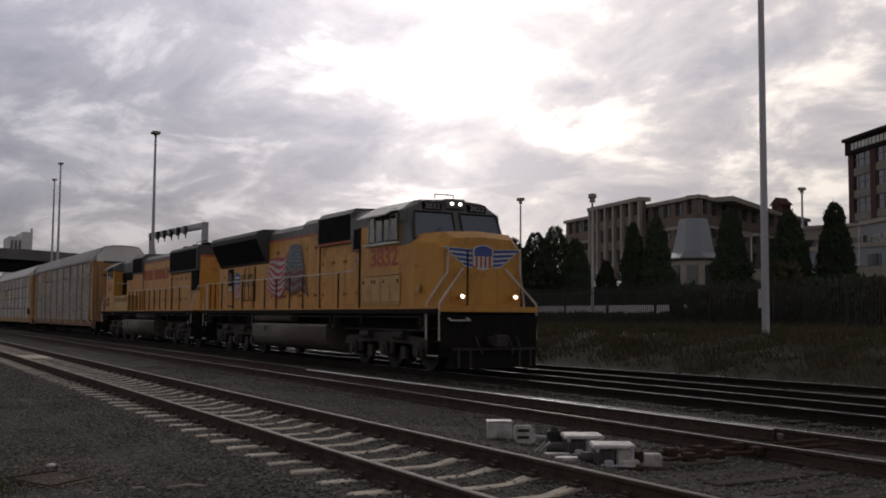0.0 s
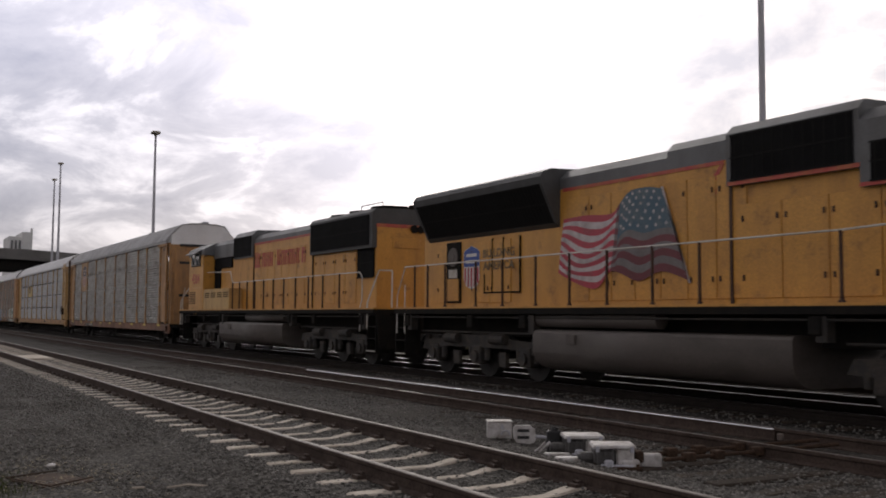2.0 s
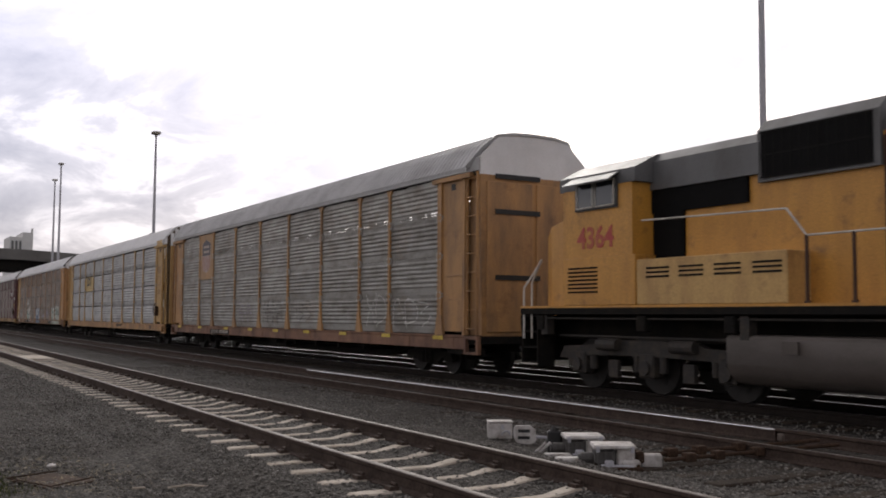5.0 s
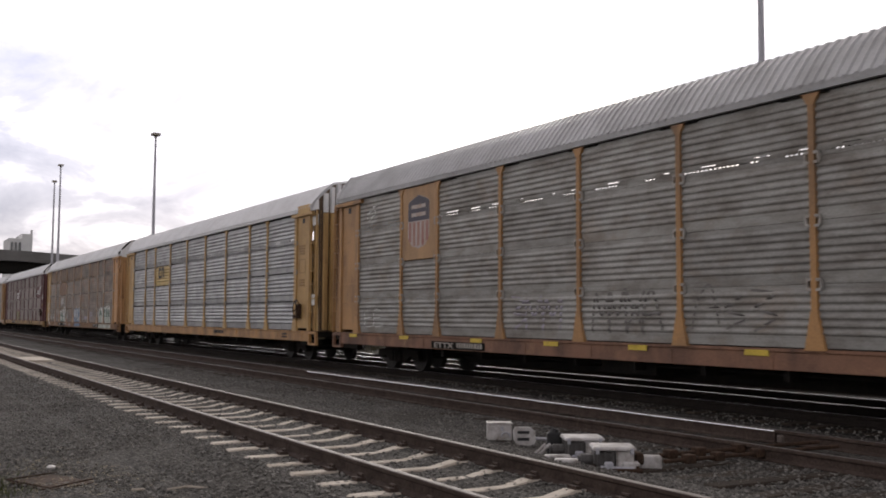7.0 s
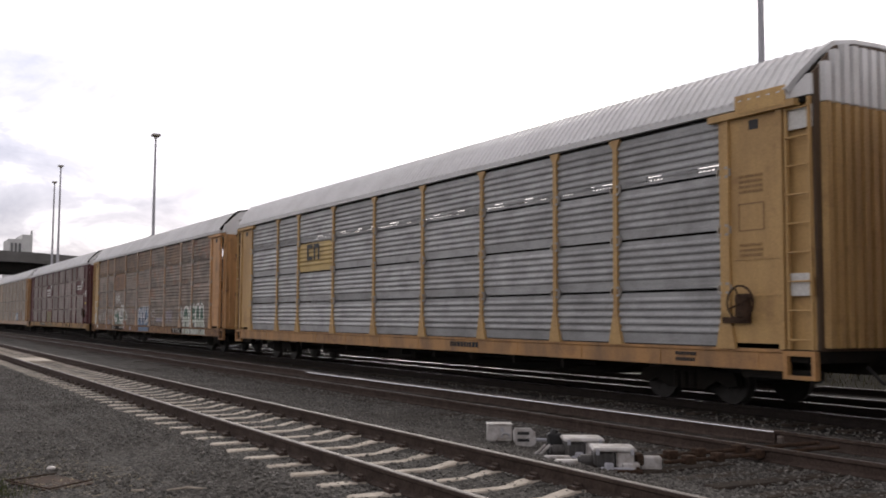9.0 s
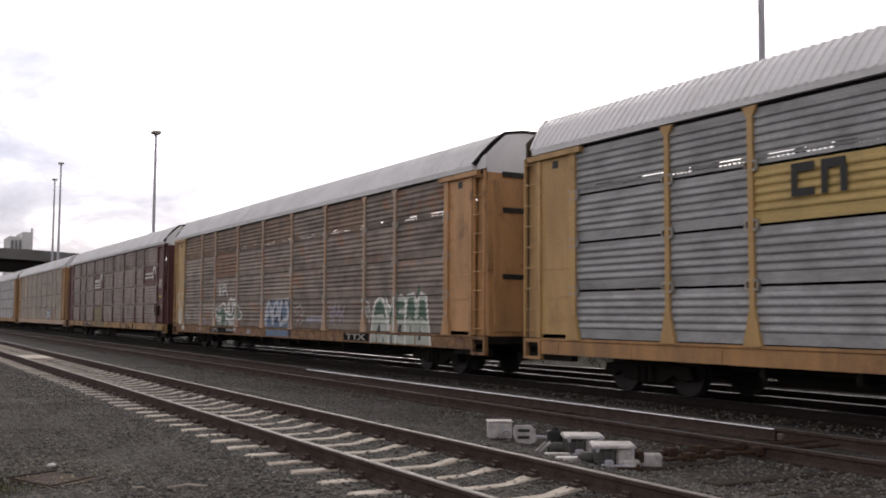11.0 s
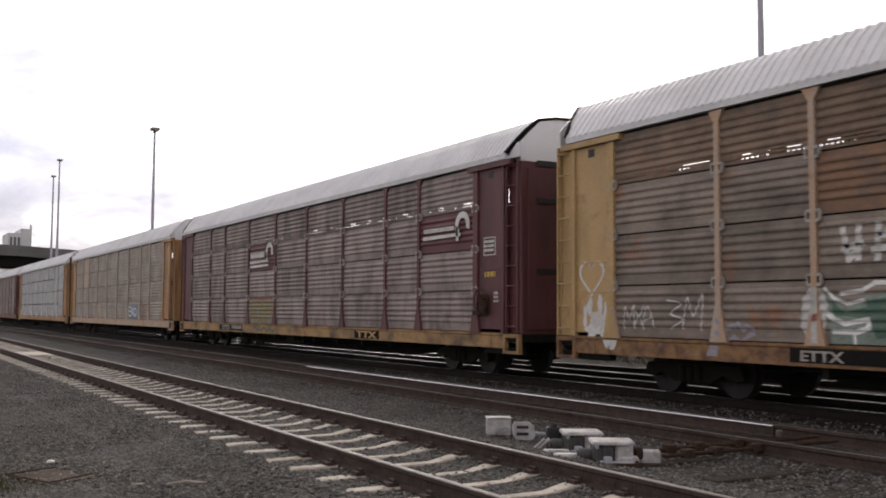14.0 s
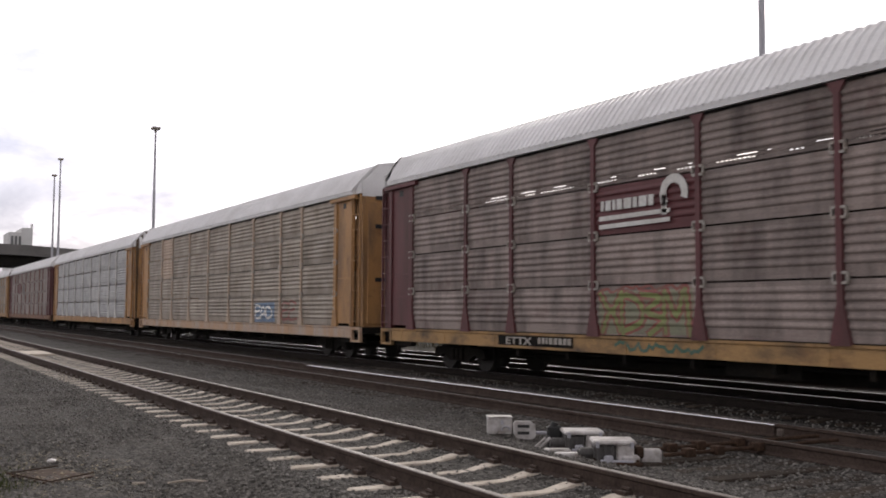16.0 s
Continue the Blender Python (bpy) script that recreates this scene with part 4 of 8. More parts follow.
# ---- locomotives ----
def loco_truck(parent, x):
    """Three-axle truck with cast side frames, journal boxes and brake cylinders."""
    bm = bmesh.new()
    for s in (-1, 1):
        y = s * 1.08
        prism(bm, [(-2.75, 0.62), (-2.6, 0.86), (-1.5, 0.92), (-1.2, 1.02), (1.2, 1.02), (1.5, 0.92), (2.6, 0.86), (2.75, 0.62), (2.3, 0.60), (1.7, 0.70), (0.6, 0.72), (-0.6, 0.72), (-1.7, 0.70), (-2.3, 0.60)], "y", y - 0.09, y + 0.09)
        for ax in (-2.06, 0, 2.06):
            box(bm, ax - 0.21, ax + 0.21, y - 0.14, y + 0.14, 0.32, 0.76, 0.03)
            rod(bm, (ax, y + s * 0.14, 0.51), (ax, y + s * 0.2, 0.51), 0.14, 12)
            for d in (-0.36, 0.36):
                rod(bm, (ax + d, y, 0.42), (ax + d, y, 0.72), 0.085, 10)
        for ax in (-1.05, 1.05):
            rod(bm, (ax - 0.3, y + s * 0.16, 0.93), (ax + 0.3, y + s * 0.16, 0.93), 0.12, 12)
            box(bm, ax - 0.14, ax + 0.14, y - 0.05, y + 0.05, 0.28, 0.62)
        pipe(bm, [(-2.7, y + s * 0.12, 1.08), (2.7, y + s * 0.12, 1.08)], 0.025)
    box(bm, -0.5, 0.5, -1.0, 1.0, 0.7, 1.05)
    for v in bm.verts:
        v.co.x += x
    t = part("truck", bm, M["truck_steel"], parent)
    for dx in (-2.06, 0, 2.06):
        add_wheelset(t, x + dx, 0.51)


def chamfered(hw, z0, z1, c, slope=0.0):
    """A hood's cross-section (y, z): upright sides, bevelled shoulders, slightly crowned top."""
    return [(-hw, z0), (-hw, z1 - c), (-hw + c, z1), (0, z1 + 0.03), (hw - c, z1), (hw, z1 - c), (hw, z0)]


def grille(name, parent, x0, x1, z0, z1, y, slats=14, tilt=0.0):
    """Dark radiator screen on the near side: a sheet behind fine bars in a frame."""
    def lean(bm):
        for v in bm.verts:
            v.co.y -= tilt * (v.co.z - z0)

    bm = bmesh.new()
    box(bm, x0, x1, y - 0.015, y + 0.05, z0, z1)
    lean(bm)
    g = part(name, bm, M["grille"], parent)
    bm = bmesh.new()
    for k in range(slats):
        x = x0 + (x1 - x0) * (k + 0.5) / slats
        box(bm, x - 0.012, x + 0.012, y - 0.02, y - 0.015, z0, z1)
    lean(bm)
    tagged(part("screen_mesh", bm, M["screen_bar"], g), kind="stuff")
    for z in (z0, (z0 + z1) / 2, z1):
        bm = bmesh.new()
        box(bm, x0 - 0.02, x1 + 0.02, y - 0.022, y - 0.012, z - 0.015, z + 0.015)
        lean(bm)
        part("screen_frame", bm, M["screen_bar"], g)
    return g


def latch_mesh():
    bm = bmesh.new()
    box(bm, -0.022, 0.022, -0.022, 0.0, -0.05, 0.05, 0.006)
    return finish("latch", bm, M["post_rust"])


def doors_on_hood(parent, spans, z0, z1, y, seams):
    """Hinged engine-room doors with latches and dark stains at them."""
    rng = random.Random(seams)
    for x0, x1 in spans:
        bm = bmesh.new()
        box(bm, x0 + 0.012, x1 - 0.012, y - 0.022, y, z0, z1, 0.006)
        d = part("door", bm, M["yellow"], parent)
        for z in (z0 + 0.35, z1 - 0.25):
            for xx in (x0 + 0.09, x1 - 0.09):
                if rng.random() < 0.75:
                    part("latch", cached("latch", latch_mesh), None, d, at=pose(xx, y - 0.022, z))


def handrail(parent, posts, z0, z1, y, ends=()):
    for x in posts:
        bm = bmesh.new()
        rod(bm, (x, y, z0), (x, y, z1), 0.030, 6)
        box(bm, x - 0.05, x + 0.05, y - 0.02, y + 0.02, z0 - 0.02, z0 + 0.06)
        part("handrail_post", bm, M["post_rust"], parent)
    for pts in [[(posts[0], y, z1), (posts[-1], y, z1)], *ends]:
        bm = bmesh.new()
        pipe(bm, pts, 0.018)
        part("handrail", bm, M["rail_pale"], parent)


def underbody(parent, tank0, tank1, air0, air1):
    bm = bmesh.new()
    box(bm, -10.3, 10.3, -1.56, 1.56, 1.52, 1.66, 0.01)
    box(bm, -10.0, 10.0, -0.8, 0.8, 1.0, 1.52)
    for x in (-9.6, -6.4, -4.2, 3.6, 5.8, 9.4):
        box(bm, x - 0.12, x + 0.12, -1.55, -1.35, 1.2, 1.5, 0.02)
    part("frame", bm, M["frame_dark"], parent)
    bm = bmesh.new()
    prism(bm, [(-1.05, 0.34), (-1.26, 0.40), (-1.41, 0.52), (-1.49, 0.70), (-1.50, 1.12), (-1.47, 1.17), (-1.38, 1.19), (1.38, 1.19), (1.47, 1.17), (1.50, 1.12), (1.49, 0.70), (1.41, 0.52), (1.26, 0.40), (1.05, 0.34)], "x", tank0, tank1)
    box(bm, tank0 + 1.2, tank0 + 1.5, -1.53, -1.4, 0.9, 1.1)
    bm.normal_update()
    for f in bm.faces:
        f.smooth = abs(f.normal.x) < 0.5 and len(f.verts) == 4 and f.calc_area() > 0.5
    part("fuel_tank", bm, M["tank_grey"], parent)
    bm = bmesh.new()
    rod(bm, (air0, -1.3, 1.40), (air1, -1.3, 1.40), 0.16, 14)
    bm.normal_update()
    for f in bm.faces:
        f.smooth = abs(f.normal.x) < 0.5
    part("air_reservoir", bm, M["tank_grey"], parent)
    bm = bmesh.new()
    pipe(bm, [(-9.6, -1.46, 1.44), (9.6, -1.46, 1.44)], 0.022)
    for x in (-9.5, -3.9, 3.7, 9.5):
        box(bm, x - 0.1, x + 0.1, -1.5, -1.3, 1.1, 1.5)
    part("piping", bm, M["truck_steel"], parent)
    for s in (-1, 1):
        loco_truck(parent, s * 6.63)
        bm = bmesh.new()
        box(bm, s * 10.65 - 0.3, s * 10.65 + 0.3, -0.09, 0.09, 0.72, 0.95, 0.02)
        box(bm, s * 10.9 - 0.1, s * 10.9 + 0.1, -0.17, 0.17, 0.68, 1.0, 0.03)
        part("coupler", bm, M["truck_steel"], parent)
        for y in (-0.5, 0.5, 0.75):
            bm = bmesh.new()
            pipe(bm, [(s * 10.5, y, 0.95), (s * 10.7, y, 0.62), (s * 10.75, y * 0.9, 0.5)], 0.025)
            part("air_hose", bm, M["black_iron"], parent)


def end_steps(parent, s, y):
    """Step well at an end of the platform: cheeks and single treads with pale edges."""
    bm = bmesh.new()
    box(bm, *sorted((s * 9.74, s * 10.33)), *sorted((y * 0.72, y * 0.70)), 0.4, 1.6)
    for x in (9.74, 10.3):
        box(bm, *sorted((s * x, s * (x + 0.03))), *sorted((y, y * 0.72)), 0.4, 1.6)
    well = part("step_well", bm, M["frame_dark"], parent)
    for k in range(4):
        z = 0.45 + 0.34 * k
        bm = bmesh.new()
        box(bm, *sorted((s * 9.77, s * 10.3)), *sorted((y, y * 0.73)), z, z + 0.04)
        part("step", bm, M["frame_dark"], well)
    bm = bmesh.new()
    box(bm, *sorted((s * 9.75, s * 10.3)), *sorted((y - 0.01, y + 0.03)), 0.44, 0.47)
    part("step_edge", bm, M["rail_pale"], well, "pale step edge")


def flag(parent, x0, x1, z_top, z_bot, y):
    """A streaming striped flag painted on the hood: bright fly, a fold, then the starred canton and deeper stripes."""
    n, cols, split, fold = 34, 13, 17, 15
    #        along: share of the length, height of the upper and of the lower edge (0 foot, 1 head)
    upper = [(0.05, 0.79), (0.24, 0.80), (0.45, 0.78), (0.52, 0.88), (0.60, 0.99), (0.72, 1.0), (0.82, 0.97)]
    lower = [(0.0, 0.19), (0.15, 0.07), (0.33, 0.0), (0.43, 0.17), (0.52, 0.15), (0.66, 0.06), (0.82, 0.15), (1.0, 0.05)]
    upper, lower = bend(upper, 5), bend(lower, 5)

    def along(line, u):
        k = u * (len(line) - 1)
        i = min(int(k), len(line) - 2)
        return [line[i][j] + (line[i + 1][j] - line[i][j]) * (k - i) for j in (0, 1)]

    def at(u, r):
        v = r / cols
        (xa, za), (xb, zb) = along(upper, u), along(lower, u)
        inner = math.sin(math.pi * v)
        dz = inner * (0.055 * math.sin(u * 19 + 3.0 * v) * (1 - 0.45 * u)) + (0.05 * inner if u > 0.5 else -0.02 * inner)
        return (x0 + (x1 - x0) * (xa + (xb - xa) * v), z_bot + (z_top - z_bot) * (za + (zb - za) * v + dz))

    def patch(bm, k0, k1, r0, r1, yy):
        rings = []
        for k in range(k0, k1 + 1):
            (xa, za), (xb, zb) = at(k / n, r0), at(k / n, r1)
            rings.append([(xa, yy - 0.004, za), (xb, yy - 0.004, zb), (xb, yy, zb), (xa, yy, za)])
        loft(bm, rings)
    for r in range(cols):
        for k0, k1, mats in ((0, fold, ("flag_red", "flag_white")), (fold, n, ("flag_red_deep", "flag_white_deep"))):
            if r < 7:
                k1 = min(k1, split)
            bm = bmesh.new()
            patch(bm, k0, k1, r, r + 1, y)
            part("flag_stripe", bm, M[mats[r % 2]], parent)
    bm = bmesh.new()
    patch(bm, split, n, 0, 7, y)
    c = part("flag_canton", bm, M["flag_blue"], parent)
    bm = bmesh.new()
    for a in range(6):
        for b in range(6):
            x, z = at(0.55 + 0.42 * (a + 0.5 * (b % 2)) / 6, 0.7 + 1.1 * b)
            prism(bm, [(x + 0.045 * (1 if k % 2 else 0.45) * math.sin(k * math.tau / 10), z + 0.045 * (1 if k % 2 else 0.45) * math.cos(k * math.tau / 10)) for k in range(10)], "y", y - 0.009, y - 0.004)
    tagged(part("star_field", bm, M["flag_white"], c), kind="stuff")
    bm = bmesh.new()
    (xa, za), (xb, zb) = at(1, 0), at(1, cols)
    prism(bm, [(xa, za + 0.03), (xa + 0.05, za + 0.03), (xb + 0.05, zb - 0.05), (xb, zb - 0.05)], "y", y - 0.004, y)
    part("flag_pole", bm, M["flag_white"], parent)


def shield_shape(w, h):
    return [(-w / 2, -h * 0.28), (-w * 0.32, -h * 0.44), (0, -h / 2), (w * 0.32, -h * 0.44), (w / 2, -h * 0.28), (w / 2, h * 0.36), (w * 0.38, h * 0.42), (0, h / 2), (-w * 0.38, h * 0.42), (-w / 2, h * 0.36)]


def emblem(parent, x, z, w, h, y, top_mat, base_mat=None, stripe_mat=None):
    """Plain shield: coloured head over pale and red upright stripes, with pale bars for its writing."""
    bm = bmesh.new()
    prism(bm, [(x + a, z + b) for a, b in shield_shape(w, h)], "y", y - 0.004, y)
    base_mat, stripe_mat = base_mat or M["white_paint"], stripe_mat or M["red_paint"]
    sh = part("emblem", bm, base_mat, parent)
    bm = bmesh.new()
    prism(bm, [(x + a * 0.975, z + max(b, h * 0.02) * 0.985) for a, b in shield_shape(w, h)], "y", y - 0.008, y - 0.004)
    part("emblem_head", bm, top_mat, sh)
    for k in range(5):
        bm = bmesh.new()
        xx = x - w * 0.40 + k * w * 0.2
        box(bm, xx - w * 0.05, xx + w * 0.05, y - 0.008, y - 0.004, z - h * (0.36 if k in (0, 4) else 0.44), z + h * 0.0)
        part("emblem_stripe", bm, stripe_mat, sh)
    for k in range(2):
        bm = bmesh.new()
        box(bm, x - w * 0.33, x + w * 0.33, y - 0.011, y - 0.008, z + h * (0.10 + 0.15 * k), z + h * (0.17 + 0.15 * k))
        part("emblem_bar", bm, base_mat, sh)


def lead_locomotive(x0):
    """Six-axle diesel with a wide nose. The cab leads; near side is -y."""
    e = thing("lead_locomotive", "yellow and grey diesel locomotive with flag on its hood", "locomotive", "train", at=pose(x0, Y_MAIN, 0))
    underbody(e, -3.83, 3.15, -3.84, 0.0)
    Y = M["yellow"]
    bm = bmesh.new()
    box(bm, -10.3, 10.3, -1.565, 1.565, 1.655, 1.70)
    part("walkway", bm, Y, e)
    # long hood with its roof
    for name, a, b, hw, z0, z1, c, mat in (("hood", -9.6, 5.75, 1.0, 1.68, 4.25, 0.02, Y), ("hood_roof", -3.5, -0.14, 1.0, 4.25, 4.66, 0.18, M["hood_grey"]), ("hood_roof", -0.14, 1.46, 1.0, 4.25, 4.76, 0.16, M["hood_grey"]),
                                           ("dynamic_brake_box", 1.46, 4.15, 1.12, 3.75, 4.82, 0.16, M["hood_grey"]), ("hood_roof", 4.15, 5.75, 1.12, 3.45, 4.66, 0.2, M["hood_grey"])):
        bm = bmesh.new()
        prism(bm, chamfered(hw, z0, z1, c), "x", a, b)
        part(name, bm, mat, e)
    bm = bmesh.new()
    box(bm, -3.4, 1.3, -1.012, -1.0, 4.18, 4.25)
    box(bm, 1.5, 4.15, -1.13, -1.12, 3.75, 3.82)
    box(bm, 4.15, 5.72, -1.13, -1.12, 3.45, 3.51)
    part("red_stripe", bm, M["red_paint"], e)
    bm = bmesh.new()
    prism(bm, [(0.74, 3.64), (1.36, 3.67), (1.36, 3.74), (0.98, 3.74), (1.32, 4.18), (1.22, 4.18)], "y", -1.012, -1.0)
    part("stripe_hook", bm, M["red_paint"], e)
    # flared radiators at the rear
    bm = bmesh.new()
    prism(bm, [(-1.0, 3.42), (-1.09, 3.50), (-1.50, 4.34), (-1.54, 4.50), (-1.46, 4.62), (-1.25, 4.70), (0, 4.75), (1.25, 4.70), (1.46, 4.62), (1.54, 4.50), (1.50, 4.34), (1.09, 3.50), (1.0, 3.42)], "x", -9.3, -3.5)
    part("radiator_housing", bm, M["housing_dark"], e)
    grille("radiator_screen", e, -9.2, -3.6, 3.53, 4.33, -1.095, 40, 0.488)
    for k in range(3):
        bm = bmesh.new()
        rod(bm, (-8.2 + 1.9 * k, 0, 4.68), (-8.2 + 1.9 * k, 0, 4.76), 0.7, 20)
        part("radiator_fan", bm, M["frame_dark"], e)
    grille("brake_grid", e, 1.58, 4.05, 3.84, 4.62, -1.125, 12)
    grille("air_intake", e, 4.35, 5.6, 3.52, 4.10, -1.125, 8)
    # doors along the hood
    doors_on_hood(e, [(-3.2 + 0.72 * k, -2.48 + 0.72 * k) for k in range(7)], 1.8, 4.0, -1.0, 1)
    doors_on_hood(e, [(1.65 + 0.93 * k, 2.58 + 0.93 * k) for k in range(4)], 1.8, 3.42, -1.0, 2)
    doors_on_hood(e, [(-8.9, -8.2), (-7.2, -6.3), (-6.3, -5.4)], 1.8, 3.3, -1.0, 3)
    # dark plate on the hood draws the shaded inside of an open hatch
    bm = bmesh.new()
    box(bm, -8.38, -7.66, -1.03, -1.0, 1.80, 3.36, 0.008)
    win = part("open_hatch", bm, M["frame_dark"], e, "dark plate for the open hatch's shaded inside")
    bm = bmesh.new()
    box(bm, -8.30, -7.74, -1.05, -1.03, 1.85, 2.42, 0.01)
    part("lower_leaf", bm, M["yellow"], win)
    bm = bmesh.new()
    rod(bm, (-8.02, -1.06, 2.98), (-8.02, -1.03, 2.98), 0.24, 18)
    rod(bm, (-8.02, -1.075, 2.98), (-8.02, -1.06, 2.98), 0.10, 12)
    part("blower", bm, M["tank_grey"], win)
    bm = bmesh.new()
    box(bm, -8.22, -7.82, -1.06, -1.03, 2.44, 2.66, 0.01)
    part("valve", bm, M["rail_pale"], win)
    for x in (1.48, 5.55):
        bm = bmesh.new()
        box(bm, x - 0.03, x + 0.03, -1.05, -1.0, 1.7, 4.1)
        part("hood_seam", bm, M["post_rust"], e)
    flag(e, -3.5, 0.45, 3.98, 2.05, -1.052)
    emblem(e, -7.12, 2.68, 0.74, 1.08, -1.035, M["blue_paint"], M["white_paint"], M["flag_red"])
    ink = material("slogan_grey", (0.17, 0.115, 0.055), 0.6, dirt=(0.26, 0.15, 0.05), amount=0.6, scale=3)
    lettering("slogan", "BUILDING", 0.20, ink, e, pose(-5.92, -1.03, 2.90, 90), 1.36, "grey painted word")
    lettering("slogan", "AMERICA", 0.20, ink, e, pose(-5.92, -1.03, 2.60, 90), 1.36, "grey painted word")
    bm = bmesh.new()
    for a, b, c, d in ((-6.55, -5.0, 2.02, 2.06), (-6.55, -6.52, 2.06, 2.5), (-5.03, -5.0, 2.06, 3.35), (-5.72, -5.70, 2.06, 3.35), (-6.20, -6.18, 2.06, 3.35)):
        box(bm, a, b, -1.04, -1.0, c, d)
    part("door_rail", bm, M["frame_dark"], e)
    # exhaust, horns
    bm = bmesh.new()
    box(bm, -0.7, 0.3, -0.3, 0.3, 4.55, 4.72, 0.03)
    part("exhaust_stack", bm, M["frame_dark"], e)
    bm = bmesh.new()
    for dy in (-0.12, 0.0, 0.12):
        rod(bm, (-1.25, dy, 4.72), (-0.9, dy, 4.72), 0.03, 8, 0.075)
        rod(bm, (-1.3, dy, 4.55), (-1.3, dy, 4.75), 0.02, 6)
    part("horn", bm, M["frame_dark"], e)
    # cab
    bm = bmesh.new()
    sec = lambda hw, top, c: [(-hw, 1.70), (-hw, top - c), (-hw * 0.62, top), (0, top + 0.06), (hw * 0.62, top), (hw, top - c), (hw, 1.70)]
    prism(bm, sec(1.56, 4.60, 0.34), "x", 5.75, 8.25)
    cab = part("cab", bm, Y, e)
    bm = bmesh.new()
    ro = lambda x, d: [(x, -1.575, 4.05), (x, -1.575, 4.37), (x, -0.98, 4.68), (x, 0, 4.74), (x, 0.98, 4.68), (x, 1.575, 4.37), (x, 1.575, 4.05)]
    loft(bm, [ro(5.7, 0), ro(8.3, 0), [(8.42 if z > 4.2 else 8.5, y * 0.97, z - 0.03) for _, y, z in ro(0, 0)]])
    part("cab_roof", bm, M["hood_grey"], cab)
    # windscreen wall slopes back from the nose to the roof
    bm = bmesh.new()
    loft(bm, [[(8.2, -1.555, 3.3), (8.86, -1.5, 3.35), (8.45, -1.42, 4.36), (8.2, -1.5, 4.40)], [(8.2, -1.1, 3.3), (8.9, -1.1, 3.35), (8.47, -1.0, 4.62), (8.2, -1.1, 4.66)], [(8.2, 1.1, 3.3), (8.9, 1.1, 3.35), (8.47, 1.0, 4.62), (8.2, 1.1, 4.66)], [(8.2, 1.555, 3.3), (8.86, 1.5, 3.35), (8.45, 1.42, 4.36), (8.2, 1.5, 4.40)]])
    part("windscreen_wall", bm, M["hood_grey"], cab)
    for a, b in ((-1.46, -0.12), (0.12, 1.46)):
        bm = bmesh.new()
        vs = [bm.verts.new(p) for p in ((8.85, a * 0.98, 3.56), (8.85, b * 0.98, 3.56), (8.60, b * (0.90 if b > 1 else 1), 4.30), (8.60, a * (0.90 if a < -1 else 1), 4.30))]
        bm.faces.new(vs)
        bmesh.ops.solidify(bm, geom=bm.faces[:], thickness=0.012)
        pane = part("windscreen", bm, M["windshield"], cab, "windscreen pane with sky reflection put into its colour")
        bm = bmesh.new()
        q = [(8.865, a * 0.98, 3.54), (8.865, b * 0.98, 3.54), (8.615, b * (0.90 if b > 1 else 1), 4.32), (8.615, a * (0.90 if a < -1 else 1), 4.32)]
        pipe(bm, q + q[:1], 0.028)
        rod(bm, (8.87, (a + b) / 2 - 0.2, 3.56), (8.76, (a + b) / 2 + 0.25, 3.9), 0.012, 6)
        part("gasket", bm, M["black_iron"], pane)
    # side window group with frame, posts and sun awning
    bm = bmesh.new()
    box(bm, 6.35, 8.22, -1.60, -1.555, 3.50, 4.30)
    part("window_frame", bm, M["housing_dark"], cab)
    for a, b in ((6.42, 6.78), (6.86, 7.28), (7.36, 7.70), (7.78, 8.15)):
        bm = bmesh.new()
        box(bm, a, b, -1.612, -1.60, 3.56, 4.24)
        sw = part("side_window", bm, M["glass"], cab)
        bm = bmesh.new()
        pipe(bm, [(a, -1.615, 3.55), (a, -1.615, 4.25), (b, -1.615, 4.25), (b, -1.615, 3.55)], 0.022 if a in (6.42, 7.78) else 0.012)
        part("sash", bm, M["rail_pale"] if a in (6.42, 7.78) else M["hood_grey"], sw)
    bm = bmesh.new()
    prism(bm, [(-1.57, 4.42), (-1.57, 4.45), (-1.95, 4.24), (-1.95, 4.21)], "x", 6.3, 8.1)
    part("awning", bm, M["awning"], cab, "pale canvas awning")
    bm = bmesh.new()
    box(bm, 6.2, 8.25, -1.68, -1.56, 3.44, 3.50, 0.01)
    part("armrest", bm, M["white_paint"], cab)
    bm = bmesh.new()
    box(bm, 5.85, 8.32, -1.60, -1.56, 2.60, 2.64)
    box(bm, 5.85, 8.32, -1.60, -1.56, 1.78, 1.82)
    for k in range(4):
        box(bm, 5.95 + 0.6 * k, 6.53 + 0.6 * k, -1.585, -1.56, 1.85, 2.57, 0.008)
    part("battery_box", bm, M["pale_yellow"], cab)
    for x in (6.05, 6.62, 6.78, 7.35, 8.2):
        part("latch", cached("latch", latch_mesh), None, cab, at=pose(x, -1.585, 2.42))
    bm = bmesh.new()
    box(bm, 9.08, 9.28, -1.505, -1.48, 2.09, 2.29)
    part("notice", bm, M["pale_yellow"], cab)
    lettering("road_number", "3832", 0.52, M["red_paint"], cab, pose(7.3, -1.566, 2.86, 90), 1.7, "faded red road number")
    bm = bmesh.new()
    for z0_, z1_ in ((1.7, 4.05),):
        box(bm, 5.70, 5.78, -1.585, -1.55, z0_, z1_)
    part("cab_seam", bm, M["frame_dark"], cab)
    # nose
    bm = bmesh.new()
    def nose(x, hw, top, sh):
        return [(x, -hw, 1.70), (x, -hw, top - sh), (x, -hw + sh * 0.8, top - sh * 0.15), (x, 0, top), (x, hw - sh * 0.8, top - sh * 0.15), (x, hw, top - sh), (x, hw, 1.70)]
    loft(bm, [nose(8.2, 1.555, 3.58, 0.22), nose(9.0, 1.50, 3.72, 0.30), nose(9.72, 1.30, 3.74, 0.36), nose(10.02, 1.2, 3.56, 0.36)])
